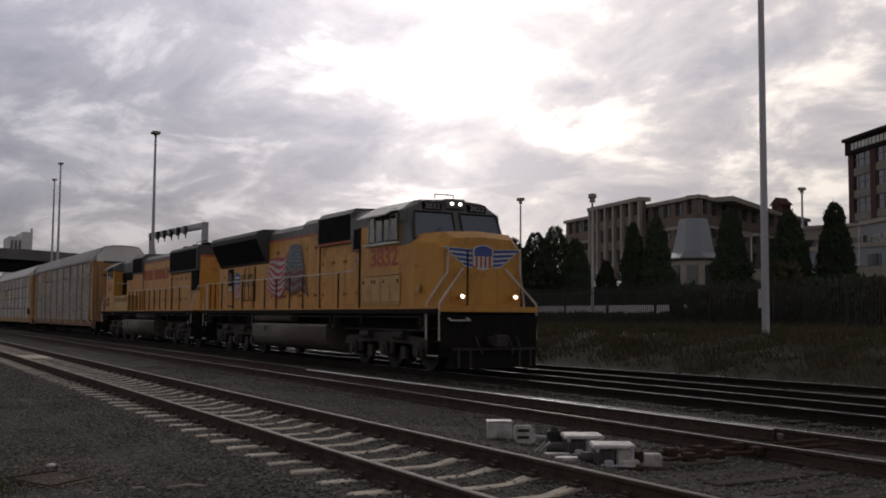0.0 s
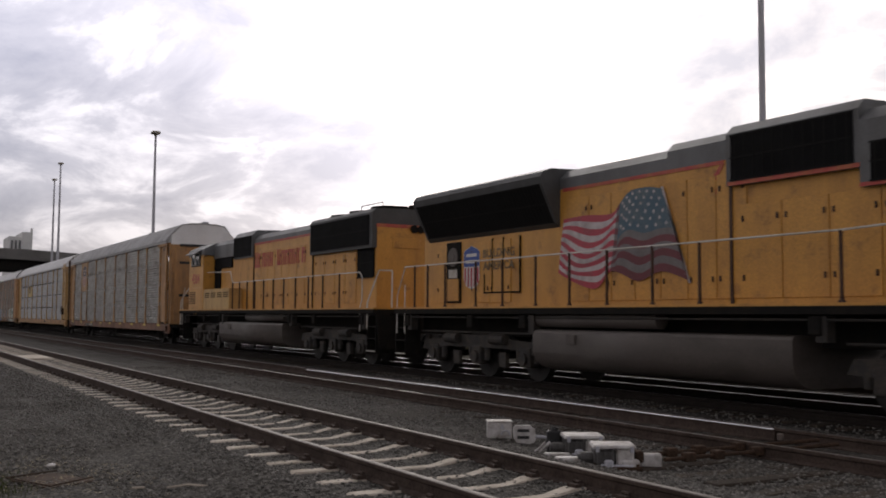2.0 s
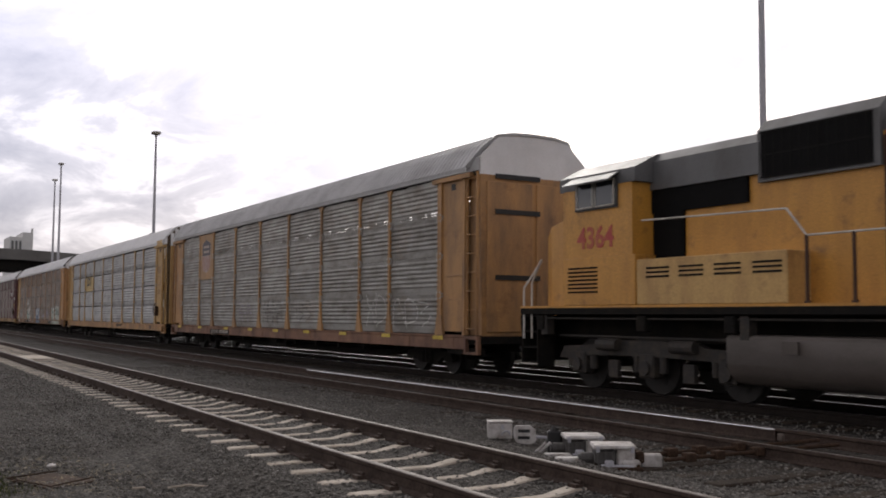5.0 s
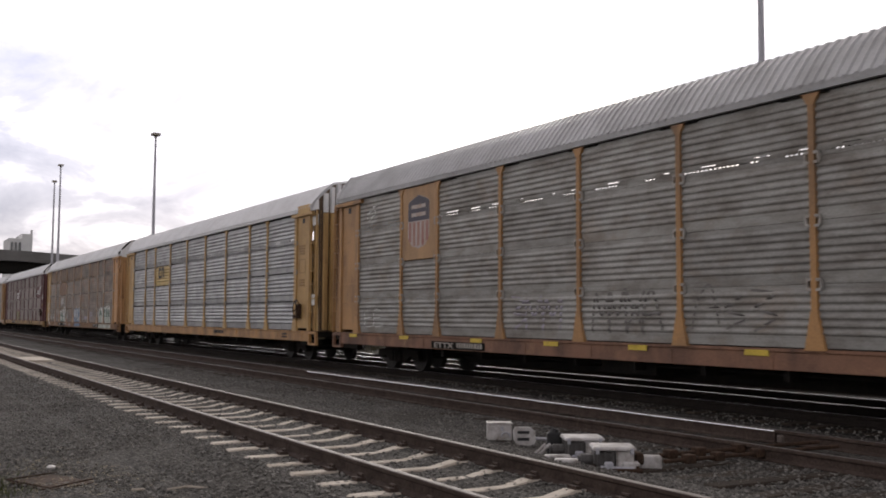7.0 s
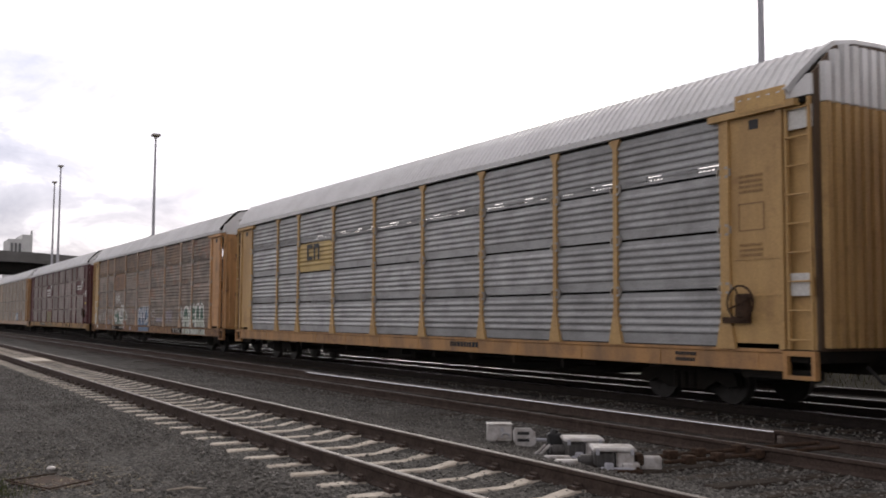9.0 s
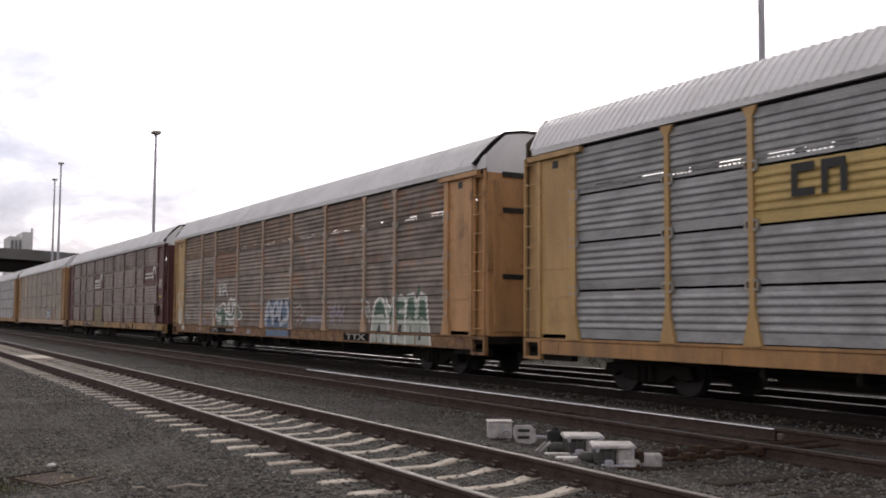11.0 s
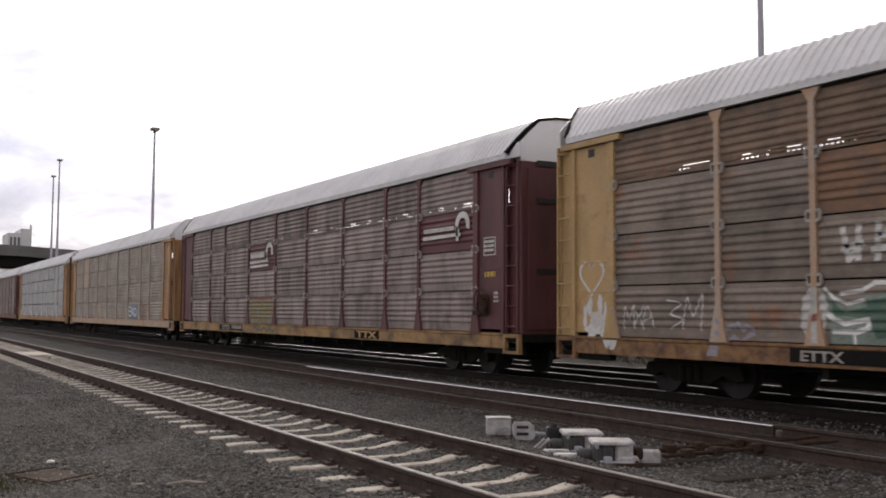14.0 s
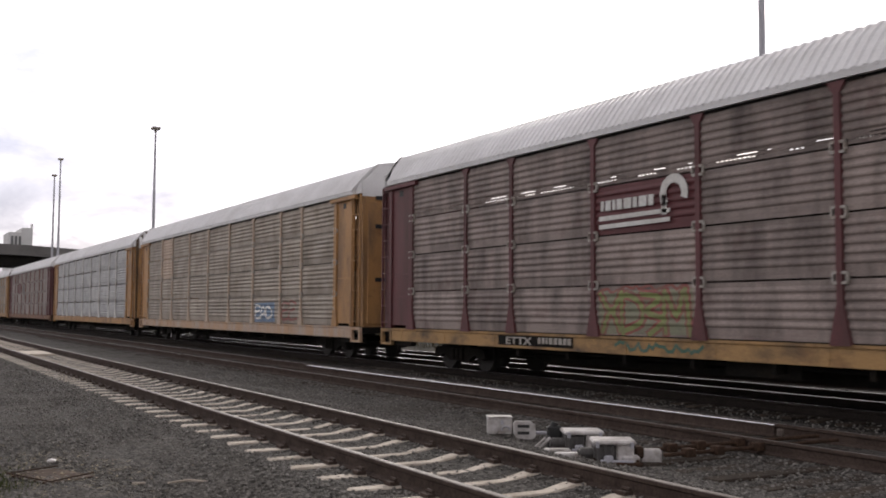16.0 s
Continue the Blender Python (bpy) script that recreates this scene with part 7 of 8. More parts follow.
def make_trackside():
    switch_machine(-9.62, 7.52, 62, "white cast switch machine beside the middle track")
    switch_machine(-8.76, 7.28, 58, "white cast switch machine with chipped lid")
    # junction box with an arched hasp
    b = thing("junction_box", "small white junction box standing on the gravel", "box", at=pose(-11.75, 7.72, -0.25, 0, 0, 62))
    bm = bmesh.new()
    box(bm, -0.17, 0.17, -0.12, 0.12, 0.0, 0.23, 0.015)
    part("body", bm, M["box_white"], b)
    bm = bmesh.new()
    box(bm, -0.18, 0.18, -0.13, 0.13, 0.23, 0.25, 0.008)
    part("lid", bm, M["box_white"], b)
    bm = bmesh.new()
    box(bm, 0.01, 0.05, -0.135, -0.12, 0.14, 0.2)
    part("hasp", bm, M["galv"], b)
    bm = bmesh.new()
    pipe(bm, [(0.08 + 0.06 * math.cos(a), -0.13, 0.06 + 0.06 * math.sin(a)) for a in [k * math.pi / 6 for k in range(7)]], 0.012)
    tagged(part("handle", bm, M["galv"], b), kind="stuff")
    # slotted target plate on a lever
    p = thing("switch_target", "pale slotted target plate on a short lever", "switch lever", at=pose(-11.05, 7.66, -0.25, 0, 0, 62))
    bm = bmesh.new()
    prism(bm, [(-0.14, 0.08), (-0.10, 0.02), (0.12, 0.0), (0.16, 0.06), (0.15, 0.2), (0.08, 0.25), (-0.12, 0.25), (-0.15, 0.2)], "y", -0.02, 0.02)
    part("plate", bm, M["box_white"], p)
    for z in (0.09, 0.18):
        bm = bmesh.new()
        box(bm, -0.09, 0.07, -0.026, -0.02, z - 0.02, z + 0.02)
        part("slot", bm, M["black_iron"], p)
    bm = bmesh.new()
    pipe(bm, [(0.14, 0, 0.1), (0.5, 0.03, 0.08), (0.75, 0.1, 0.12)], 0.022)
    part("lever", bm, M["galv"], p)
    # hand lever with dark arm
    h = thing("hand_throw_lever", "black hand throw lever with white tips", "switch lever", at=pose(-9.98, 7.36, -0.24, 0, 0, 62))
    bm = bmesh.new()
    box(bm, -0.08, 0.1, -0.06, 0.06, 0.0, 0.3, 0.02)
    rod(bm, (0.0, 0, 0.28), (0.02, 0, 0.34), 0.05, 8)
    part("stand", bm, M["black_iron"], h)
    bm = bmesh.new()
    rod(bm, (-0.05, -0.07, 0.16), (-0.2, -0.1, 0.03), 0.022, 8)
    rod(bm, (-0.11, -0.07, 0.16), (-0.24, -0.1, 0.05), 0.016, 8)
    rod(bm, (0.02, -0.1, -0.02), (0.03, -0.1, 0.03), 0.03, 8)
    part("handle", bm, M["box_white"], h)
    # concrete blocks round the machines
    for x, y, yaw, s in ((-9.02, 6.92, 60, (0.20, 0.08, 0.12)), (-8.55, 7.36, 58, (0.10, 0.08, 0.12)), (-9.55, 7.1, 63, (0.16, 0.06, 0.09)), (-8.62, 7.72, 55, (0.12, 0.06, 0.16))):
        bm = bmesh.new()
        box(bm, -s[0], s[0], -s[1], s[1], -0.03, s[2], 0.018)
        solid("concrete_block", bm, M["box_white"], "pale concrete block at the switch machine", "block", "blocks", at=pose(x, y, -0.24, 0, 0, yaw))
    # throw rods and long switch ties
    for k, (x, dz) in enumerate(((-8.72, 0.05), (-8.42, 0.03))):
        bm = bmesh.new()
        rod(bm, (x, 7.75, -0.16 + dz), (x + 0.05, 10.6, -0.15 + dz), 0.024, 8)
        for y in (8.1, 8.55, 9.2):
            box(bm, x - 0.05, x + 0.07, y - 0.07, y + 0.07, -0.2 + dz, -0.1 + dz, 0.01)
        solid("throw_rod", bm, M["rust"], "rusty steel throw rod running to the switch points", "rod", "throw rods")
    rng = random.Random(17)
    for k in range(6):
        x = -9.1 + 0.56 * k
        bm = bmesh.new()
        box(bm, -0.13, 0.13, -0.75, 0.75, -0.2, 0.0, 0.02)
        solid("switch_tie", bm, M["wood_tie"], "long weathered timber tie under the switch", "railway tie", "switch ties", at=pose(x, 8.25 + rng.uniform(-0.15, 0.1), -0.226 + rng.uniform(-0.012, 0.01), 0, 0, rng.uniform(-3, 3)))
    # switch point with its bright planed tip
    bm = bmesh.new()
    prism(bm, rail_profile(Z_MID - 0.006, 0.0), "x", -26.0, -9.5)
    for v in bm.verts:
        k = (v.co.x + 26.0) / 16.5
        v.co.y = v.co.y * (1 - 0.75 * k) + Y_MID + HALF - 0.17 + 0.085 * k
    for f in bm.faces:
        f.material_index = 1 if f.calc_center_median().z > Z_MID - 0.03 else 0
    pt = solid("switch_point", bm, [M["rail_side"], M["polished"]], "polished steel switch point rail along the middle track", "rail")
    # added block in place of the highlight at the point's end
    bm = bmesh.new()
    box(bm, -9.36, -9.27, 10.6, 10.68, -0.19, -0.08, 0.02)
    solid("rail_brace", bm, M["rail_dull"], "small dull block in place of the switch point's glint", "rail brace")
    # crossing slab between the rails farther off
    bm = bmesh.new()
    box(bm, -39.0, -36.0, Y_NEAR - 0.6, Y_NEAR + 0.6, Z_NEAR - 0.25, Z_NEAR - 0.14, 0.02)
    solid("crossing_slab", bm, M["concrete_tie"], "pale concrete crossing slab between the rails", "slab", kind="structure")
    # rusty scrap plate, pale stone, stick
    sc = thing("scrap_plate", "rusty bent scrap plate lying on gravel", "scrap metal", at=pose(-10.55, 1.62, -0.2, 0.5, 1, 25))
    bm = bmesh.new()
    box(bm, -0.36, 0.34, -0.26, 0.26, -0.012, 0.004)
    part("plate", bm, M["rust"], sc)
    for pts in ([(-0.36, -0.28, 0.02), (-0.3, 0.25, 0.03)], [(-0.36, -0.27, 0.02), (0.36, -0.25, 0.02)], [(0.34, -0.26, 0.02), (0.38, 0.2, 0.05)]):
        bm = bmesh.new()
        pipe(bm, pts, 0.008)
        part("edge_bar", bm, M["rust"], sc)
    bm = bmesh.new()
    bmesh.ops.create_icosphere(bm, subdivisions=2, radius=0.05)
    for v in bm.verts:
        v.co *= 1 + 0.35 * noise.noise(v.co * 14)
        v.co.z *= 0.5
    solid("pale_stone", bm, M["box_white"], "pale flat stone lying on the gravel", "stone", at=pose(-11.45, 1.74, -0.18))
    for pts, lab in (([(-9.55, 2.50, -0.19), (-9.48, 2.68, -0.165), (-9.36, 2.86, -0.18)], "thin pale stick lying on the gravel"), ([(-9.75, 2.22, -0.2), (-9.6, 2.3, -0.18)], "short pale twig lying on the gravel")):
        bm = bmesh.new()
        pipe(bm, pts, 0.012, 5)
        solid("stick", bm, M["concrete_tie"], lab, "stick", "sticks")


def make_stones():
    """Loose ballast close to the camera."""
    rng = random.Random(5)
    verts, faces = [], []
    base = [Vector(p) for p in ((1, 0, 0), (-1, 0, 0), (0, 1, 0), (0, -1, 0), (0, 0, 1), (0, 0, -1))]
    tri = [(0, 2, 4), (2, 1, 4), (1, 3, 4), (3, 0, 4), (2, 0, 5), (1, 2, 5), (3, 1, 5), (0, 3, 5)]
    def area():
        k = rng.random()
        if k < 0.5:
            return -5.0 - 30 * rng.random() ** 1.8, rng.uniform(0.0, 3.55)
        if k < 0.74:
            return -5.0 - 28 * rng.random() ** 1.6, rng.uniform(6.1, 9.3)
        if k < 0.92:
            return -5.0 - 22 * rng.random() ** 1.4, rng.uniform(3.5, 6.2)
        return -5.0 - 22 * rng.random() ** 1.2, rng.uniform(10.9, 13.2)
    for _ in range(60000):
        x, y = area()
        s = 0.011 + 0.021 * rng.random() ** 1.8
        z = ground_z(y) + s * 0.25
        rot = Euler((rng.uniform(0, 6), rng.uniform(0, 6), rng.uniform(0, 6))).to_matrix()
        n = len(verts)
        for b in base:
            q = rot @ (b * s * rng.uniform(0.6, 1.25))
            verts.append((x + q.x, y + q.y, z + q.z * 0.7))
        faces += [(n + a, n + b, n + c) for a, b, c in tri]
    me = bpy.data.meshes.new("ballast_stones")
    me.from_pydata(verts, [], faces)
    me.materials.append(M["stone"])
    tagged(new("ballast_stones", me), "loose grey crushed ballast stones", "gravel", kind="stuff")
    # dry straw and leaf bits round the scrap plate
    verts, faces = [], []
    for _ in range(420):
        x, y = rng.gauss(-10.7, 0.9), rng.gauss(1.7, 0.45)
        a, l = rng.uniform(0, 6.3), rng.uniform(0.015, 0.07)
        z = ground_z(y) + rng.uniform(0.008, 0.028)
        n = len(verts)
        dx, dy = math.cos(a) * l, math.sin(a) * l
        w = rng.uniform(0.003, 0.008)
        verts += [(x - dx + dy * w / l, y - dy - dx * w / l, z), (x - dx - dy * w / l, y - dy + dx * w / l, z), (x + dx, y + dy, z + 0.008)]
        faces.append((n, n + 1, n + 2))
    me = bpy.data.meshes.new("straw")
    me.from_pydata(verts, [], faces)
    me.materials.append(material("dry_straw", (0.30, 0.25, 0.16), 0.9, island=0.5))
    tagged(new("straw", me), "scattered dry straw and leaf bits on gravel", "straw", kind="stuff")
    # a little green weed at the edge of the gravel
    verts, faces = [], []
    for _ in range(900):
        x, y = rng.gauss(-10.3, 0.5), rng.gauss(0.95, 0.2)
        h, a = rng.uniform(0.02, 0.06), rng.uniform(0, 6.3)
        n = len(verts)
        verts += [(x, y, -0.22), (x + 0.012 * math.cos(a), y + 0.012 * math.sin(a), -0.22), (x + 0.03 * math.cos(a + 1), y + 0.03 * math.sin(a + 1), -0.2 + h)]
        faces.append((n, n + 1, n + 2))
    me = bpy.data.meshes.new("weeds")
    me.from_pydata(verts, [], faces)
    me.materials.append(material("weed_green", (0.07, 0.085, 0.03), 0.9, island=0.4))
    tagged(new("weeds", me), "low green weeds at the gravel edge", "weeds", kind="stuff")


# ---- markings on the cars ----
def plate(bm, pts, y, t=0.006):
    """Thin flat shape (x, z) lying on a side that faces -y."""
    prism(bm, pts, "y", y - t, y)


def blob(rng, cx, cz, w, h, n=14, wob=0.25):
    return [(cx + w / 2 * math.cos(k * math.tau / n) * (1 + rng.uniform(-wob, wob)), cz + h / 2 * math.sin(k * math.tau / n) * (1 + rng.uniform(-wob, wob))) for k in range(n)]


# skeletons of sprayed angular forms, none of them a letter
FORMS = [
    [[(0, 0), (0.1, 0.7), (0.45, 1.0), (0.9, 0.1)], [(0.15, 0.42), (0.8, 0.5)]],
    [[(0.05, 1.0), (0.5, 0.55), (0.95, 1.0)], [(0.1, 0.0), (0.5, 0.55), (0.85, 0.05)]],
    [[(0.85, 0.9), (0.2, 1.0), (0.1, 0.55), (0.7, 0.6)], [(0.1, 0.55), (0.15, 0.05), (0.9, 0.1)]],
    [[(0.05, 0.0), (0.1, 0.95), (0.5, 0.4), (0.85, 1.0), (0.95, 0.0)]],
    [[(0.1, 0.95), (0.8, 0.85), (0.25, 0.5), (0.9, 0.35), (0.3, 0.0)]],
    [[(0.1, 0.0), (0.05, 0.9), (0.75, 0.75), (0.85, 0.25), (0.1, 0.05)]],
]
POST_X = [-BODY + PLATE + sum(BAYS[:k]) for k in range(len(BAYS) + 1)]


def paint_film(car, name, shapes, mat, lift, label=""):
    """Sprayed colour that follows ridges, posts and sill. shapes: flat outlines (x, z); lift orders the layers."""
    bm = bmesh.new()
    order = bm.faces.layers.int.new("order")      # overlapping strokes lie one upon another
    for k, pts in enumerate(shapes):
        bm.faces.new([bm.verts.new((x, 0, z)) for x, z in pts])[order] = k
    lo, hi = min(v.co.z for v in bm.verts), max(v.co.z for v in bm.verts)
    xa, xb = min(v.co.x for v in bm.verts), max(v.co.x for v in bm.verts)
    h, n, d = PANEL["h"], PANEL["n"], PANEL["d"]
    front = panel_front(h, n, d)
    cuts = [((0, 0, 1.04 + r * 0.972 + z), (0, 0, 1)) for r in range(4) for y, z in front] + [((0, 0, 0.95), (0, 0, 1)), ((0, 0, 0.70), (0, 0, 1))]
    cuts += [((e + s * 0.056, 0, 0), (1, 0, 0)) for e in POST_X for s in (-1, 1)]
    for co, no in cuts:
        if lo < co[2] < hi or (no[0] and xa < co[0] < xb):
            bmesh.ops.bisect_plane(bm, geom=bm.verts[:] + bm.edges[:] + bm.faces[:], plane_co=co, plane_no=no)

    def depth(z):
        if z < 1.0:
            return 0.0
        q = (z - 1.04) % 0.972
        for (ya, za), (yb, zb) in zip(front, front[1:]):
            if za <= q <= zb:
                return 0.005 + ya + (yb - ya) * (q - za) / max(1e-6, zb - za)
        return 0.005
    bmesh.ops.split_edges(bm, edges=bm.edges[:])
    gone = []
    for k, f in enumerate(bm.faces):
        c = f.calc_center_median()
        on_post = any(abs(c.x - e) < 0.056 for e in POST_X) and c.z > 1.04
        if 0.95 < c.z < 1.04 or c.z < 0.70 or (c.z - 1.04) % 0.972 > h:
            gone.append(f)
        for v in f.verts:
            v.co.y = -SIDE + (-0.0565 if on_post else depth(v.co.z)) - lift - 0.00004 * f[order]
    bmesh.ops.delete(bm, geom=gone, context="FACES")
    return tagged(part(name, bm, mat, car, label), kind="stuff")


def stroke_quads(pts, t):
    """Outlines of a thick broken line."""
    out = []
    for (xa, za), (xb, zb) in zip(pts, pts[1:]):
        l = math.hypot(xb - xa, zb - za) or 1
        ux, uz = (xb - xa) / l, (zb - za) / l
        a, b = (xa - ux * t * 0.45, za - uz * t * 0.45), (xb + ux * t * 0.45, zb + uz * t * 0.45)
        nx, nz = -uz * t / 2, ux * t / 2
        out.append([(a[0] + nx, a[1] + nz), (b[0] + nx, b[1] + nz), (b[0] - nx, b[1] - nz), (a[0] - nx, a[1] - nz)])
    return out


def tag_letters(car, x0, z0, n, w, h, fill, edge, seed, thick=0.22, name="graffiti", base=0.0):
    """Angular sprayed forms with a paler outline, none of them readable."""
    rng = random.Random(seed)
    outer, inner = [], []
    for k in range(n):
        form = FORMS[(seed * 7 + k * 5 + rng.randrange(2)) % len(FORMS)]
        lean, hh = rng.uniform(-0.1, 0.2) * h, h * rng.uniform(0.85, 1.08)
        for line in form:
            pts = [(x0 + (k + a * 1.15 - 0.08) * w + b * lean, z0 + b * hh + rng.uniform(-0.03, 0.03) * h) for a, b in line]
            pts = bend(pts)
            outer += stroke_quads(pts, thick * h * 1.7)
            inner += stroke_quads(pts, thick * h * 0.85)
    if edge is not None:
        paint_film(car, name, outer, edge, base + 0.001)
    paint_film(car, name if edge is None else "stroke", inner, fill, base + 0.006)


def scribble(car, x, z, w, h, rows, mat, seed, t=0.035):
    """Thin sprayed zigzag lines."""
    rng = random.Random(seed)
    quads = []
    for r in range(rows):
        zz = z + h * (r + 0.5) / rows
        pts, px = [], x
        while px < x + w:
            pts.append((px, zz + rng.uniform(-0.45, 0.45) * h / rows))
            px += rng.uniform(0.05, 0.16)
        quads += stroke_quads(pts, t)
    paint_film(car, "scribble", quads, mat, 0.0095)


def make_markings():
    cars = [ob for ob, _ in TRAIN if ob.name.startswith("autorack")]
    W, K = M["white_paint"], M["black_iron"]
    spray = lambda nm, col, d: material(nm, col, 0.7, dirt=d, amount=0.85, scale=2.2, streak=1, band=0.2, grain=0.2)
    pale = spray("sprayed_pale", (0.56, 0.56, 0.54), (0.34, 0.32, 0.29))
    white = spray("sprayed_white", (0.78, 0.78, 0.76), (0.55, 0.54, 0.50))
    green = spray("sprayed_green", (0.055, 0.12, 0.085), (0.12, 0.15, 0.12))
    sea = spray("sprayed_grey_green", (0.20, 0.25, 0.21), (0.13, 0.15, 0.13))
    mint = spray("sprayed_mint", (0.48, 0.52, 0.46), (0.31, 0.33, 0.29))
    blue = spray("sprayed_blue", (0.12, 0.19, 0.30), (0.13, 0.16, 0.21))
    ice = spray("sprayed_ice_blue", (0.48, 0.50, 0.54), (0.32, 0.34, 0.38))
    navy = spray("sprayed_navy", (0.022, 0.026, 0.045), (0.05, 0.05, 0.06))
    lilac = spray("sprayed_lilac", (0.30, 0.28, 0.33), (0.22, 0.20, 0.20))
    rosy = spray("sprayed_red", (0.26, 0.08, 0.07), (0.18, 0.12, 0.095))
    lime = spray("sprayed_lime", (0.20, 0.24, 0.08), (0.18, 0.15, 0.09))
    yellow = material("reflector_yellow", (0.62, 0.45, 0.05), 0.5)
    x_bay = lambda i: -BODY + PLATE + sum(BAYS[:i]) + BAYS[i] / 2
    rect = lambda a, b, c, d: [(a, c), (b, c + 0.02), (b - 0.02, d), (a + 0.03, d - 0.03)]
    S = -SIDE - 0.044

    def patch(c, x, w, z0=0.735, z1=0.955):
        bm = bmesh.new()
        box(bm, x, x + w, -SIDE - 0.014, -SIDE + 0.03, z0, z1)
        part("number_patch", bm, M["frame_dark"], c, "black patch behind a number")
    # grey car with the shield on a flat plate
    c = cars[0]
    bm = bmesh.new()
    box(bm, x_bay(1) - 0.92, x_bay(1) + 0.92, -SIDE - 0.03, -SIDE + 0.01, 2.99, 4.92, 0.008)
    plate_ob = part("emblem_plate", bm, material("shield_plate", (0.40, 0.235, 0.105), 0.6, dirt=(0.23, 0.14, 0.08), amount=0.8, scale=1.2, streak=3, grain=0.14), c, "dirty orange plate")
    emblem(c, x_bay(1), 3.98, 1.16, 1.42, -SIDE - 0.031, material("shield_head", (0.045, 0.040, 0.058), 0.6, dirt=(0.10, 0.09, 0.10), amount=0.5, scale=2), material("shield_pale", (0.42, 0.36, 0.33), 0.6, dirt=(0.33, 0.22, 0.15), amount=0.7, scale=2, streak=3), material("shield_red", (0.30, 0.125, 0.105), 0.6, dirt=(0.36, 0.24, 0.18), amount=0.7, scale=2, streak=3))
    for x in (-12.45, -9.25, -5.6, -2.65, 0.05, 2.9, 5.8, 8.7, 11.6):
        bm = bmesh.new()
        box(bm, x, x + 0.5, -SIDE - 0.028, -SIDE - 0.02, 0.89, 0.985)
        part("reflector", bm, yellow, c)
    patch(c, -7.5, 2.5, 0.70, 0.88)
    lettering("reporting_mark", "ETTX", 0.13, M["clip_grey"], c, pose(-6.9, -SIDE - 0.016, 0.725, 90), 0.95, "white stencilled letters")
    bars(c, M["clip_grey"], -6.25, 0.86, 1.15, 0.2, 1, 31, -SIDE - 0.016)
    scribble(c, -11.3, 4.25, 0.55, 0.5, 3, W, 30, 0.04)
    soot = spray("sooty_mark", (0.10, 0.09, 0.085), (0.17, 0.16, 0.15))
    tag_letters(c, x_bay(4) - 1.0, 1.2, 4, 0.5, 0.9, soot, None, 3, 0.08)
    tag_letters(c, x_bay(5) - 1.1, 1.3, 3, 0.6, 0.7, soot, None, 11, 0.07)
    tag_letters(c, x_bay(7) - 0.5, 1.2, 2, 0.65, 0.9, pale, None, 12, 0.05)
    tag_letters(c, x_bay(8) - 1.1, 1.2, 3, 0.7, 0.75, pale, None, 18, 0.06)
    tag_letters(c, x_bay(3) - 1.0, 1.25, 3, 0.6, 0.7, lilac, None, 4, 0.12)
    tag_letters(c, x_bay(0) - 0.9, 1.2, 2, 0.6, 0.5, pale, None, 8, 0.10)
    # silver car: dark block mark, stencils, placards
    c = cars[1]
    bm = bmesh.new()
    for k in range(2):
        x = x_bay(2) - 0.38 + 0.56 * k
        for a, b_, z0, z1 in ((-0.24, -0.12, 3.34, 3.86), (-0.12, 0.2, 3.72, 3.86), ((0.10, 0.22, 3.34, 3.72) if k else (-0.12, 0.2, 3.34, 3.46))):
            plate(bm, [(x + a, z0), (x + b_, z0), (x + b_, z1), (x + a, z1)], S)
    part("block_mark", bm, K, c)
    bars(c, K, x_bay(5), 0.92, 1.3, 0.2, 1, 32, -SIDE - 0.015)
    bars(c, K, x_bay(8) + 0.2, 0.92, 0.5, 0.1, 2, 33, -SIDE - 0.015)
    xe = BODY - 1.2
    faint = material("faint_stencil", (0.24, 0.14, 0.055), 0.6, dirt=(0.32, 0.19, 0.08), amount=0.6, scale=4)
    for z, n, s in ((3.85, 4, 41), (2.72, 3, 43)):
        bars(c, faint, xe - 0.28, z, 0.5, 0.085, n, s, -SIDE - 0.008)
    bm = bmesh.new()
    for a, b_, z0, z1 in ((-0.3, 0.25, 3.36, 3.385), (-0.3, 0.25, 2.92, 2.945), (-0.3, -0.275, 2.945, 3.36), (0.225, 0.25, 2.945, 3.36)):
        box(bm, xe + a, xe + b_, -SIDE - 0.012, -SIDE - 0.005, z0, z1)
    part("stencil_frame", bm, faint, c)
    bm = bmesh.new()
    box(bm, BODY - 0.56, BODY - 0.02, -SIDE + 0.02, -SIDE + 0.04, 4.45, 4.80)
    part("white_patch", bm, W, c)
    bm = bmesh.new()
    box(bm, BODY - 1.45, BODY - 0.42, -SIDE - 0.11, -SIDE - 0.085, 4.86, 5.16)
    part("eave_plate", bm, M["pale_yellow"], c)
    bm = bmesh.new()
    box(bm, BODY - 0.5, BODY - 0.06, -SIDE + 0.015, -SIDE + 0.03, 1.85, 2.2)
    part("placard", bm, W, c)
    # brown car with graffiti and the heart
    c = cars[2]
    # pale block forms with green shading at the front end
    put = lambda shapes: [[(7.62 + 3.5 * u, 0.72 + 1.30 * v) for u, v in p] for p in shapes]
    body = [[(0, 0), (0.03, 0.45), (0.08, 0.85), (0.16, 0.98), (0.24, 0.9), (0.30, 0.55), (0.32, 0)],
            [(0.32, 0), (0.33, 0.5), (0.28, 0.93), (0.36, 0.72), (0.42, 0.95), (0.45, 0.6), (0.44, 0)],
            [(0.44, 0), (0.44, 0.55), (0.43, 0.95), (0.54, 1.0), (0.61, 0.92), (0.60, 0)],
            [(0.60, 0), (0.61, 0.6), (0.64, 1.0), (0.74, 1.03), (0.79, 0.85), (0.85, 1.04), (0.94, 0.95), (0.97, 0.5), (1.0, 0)]]
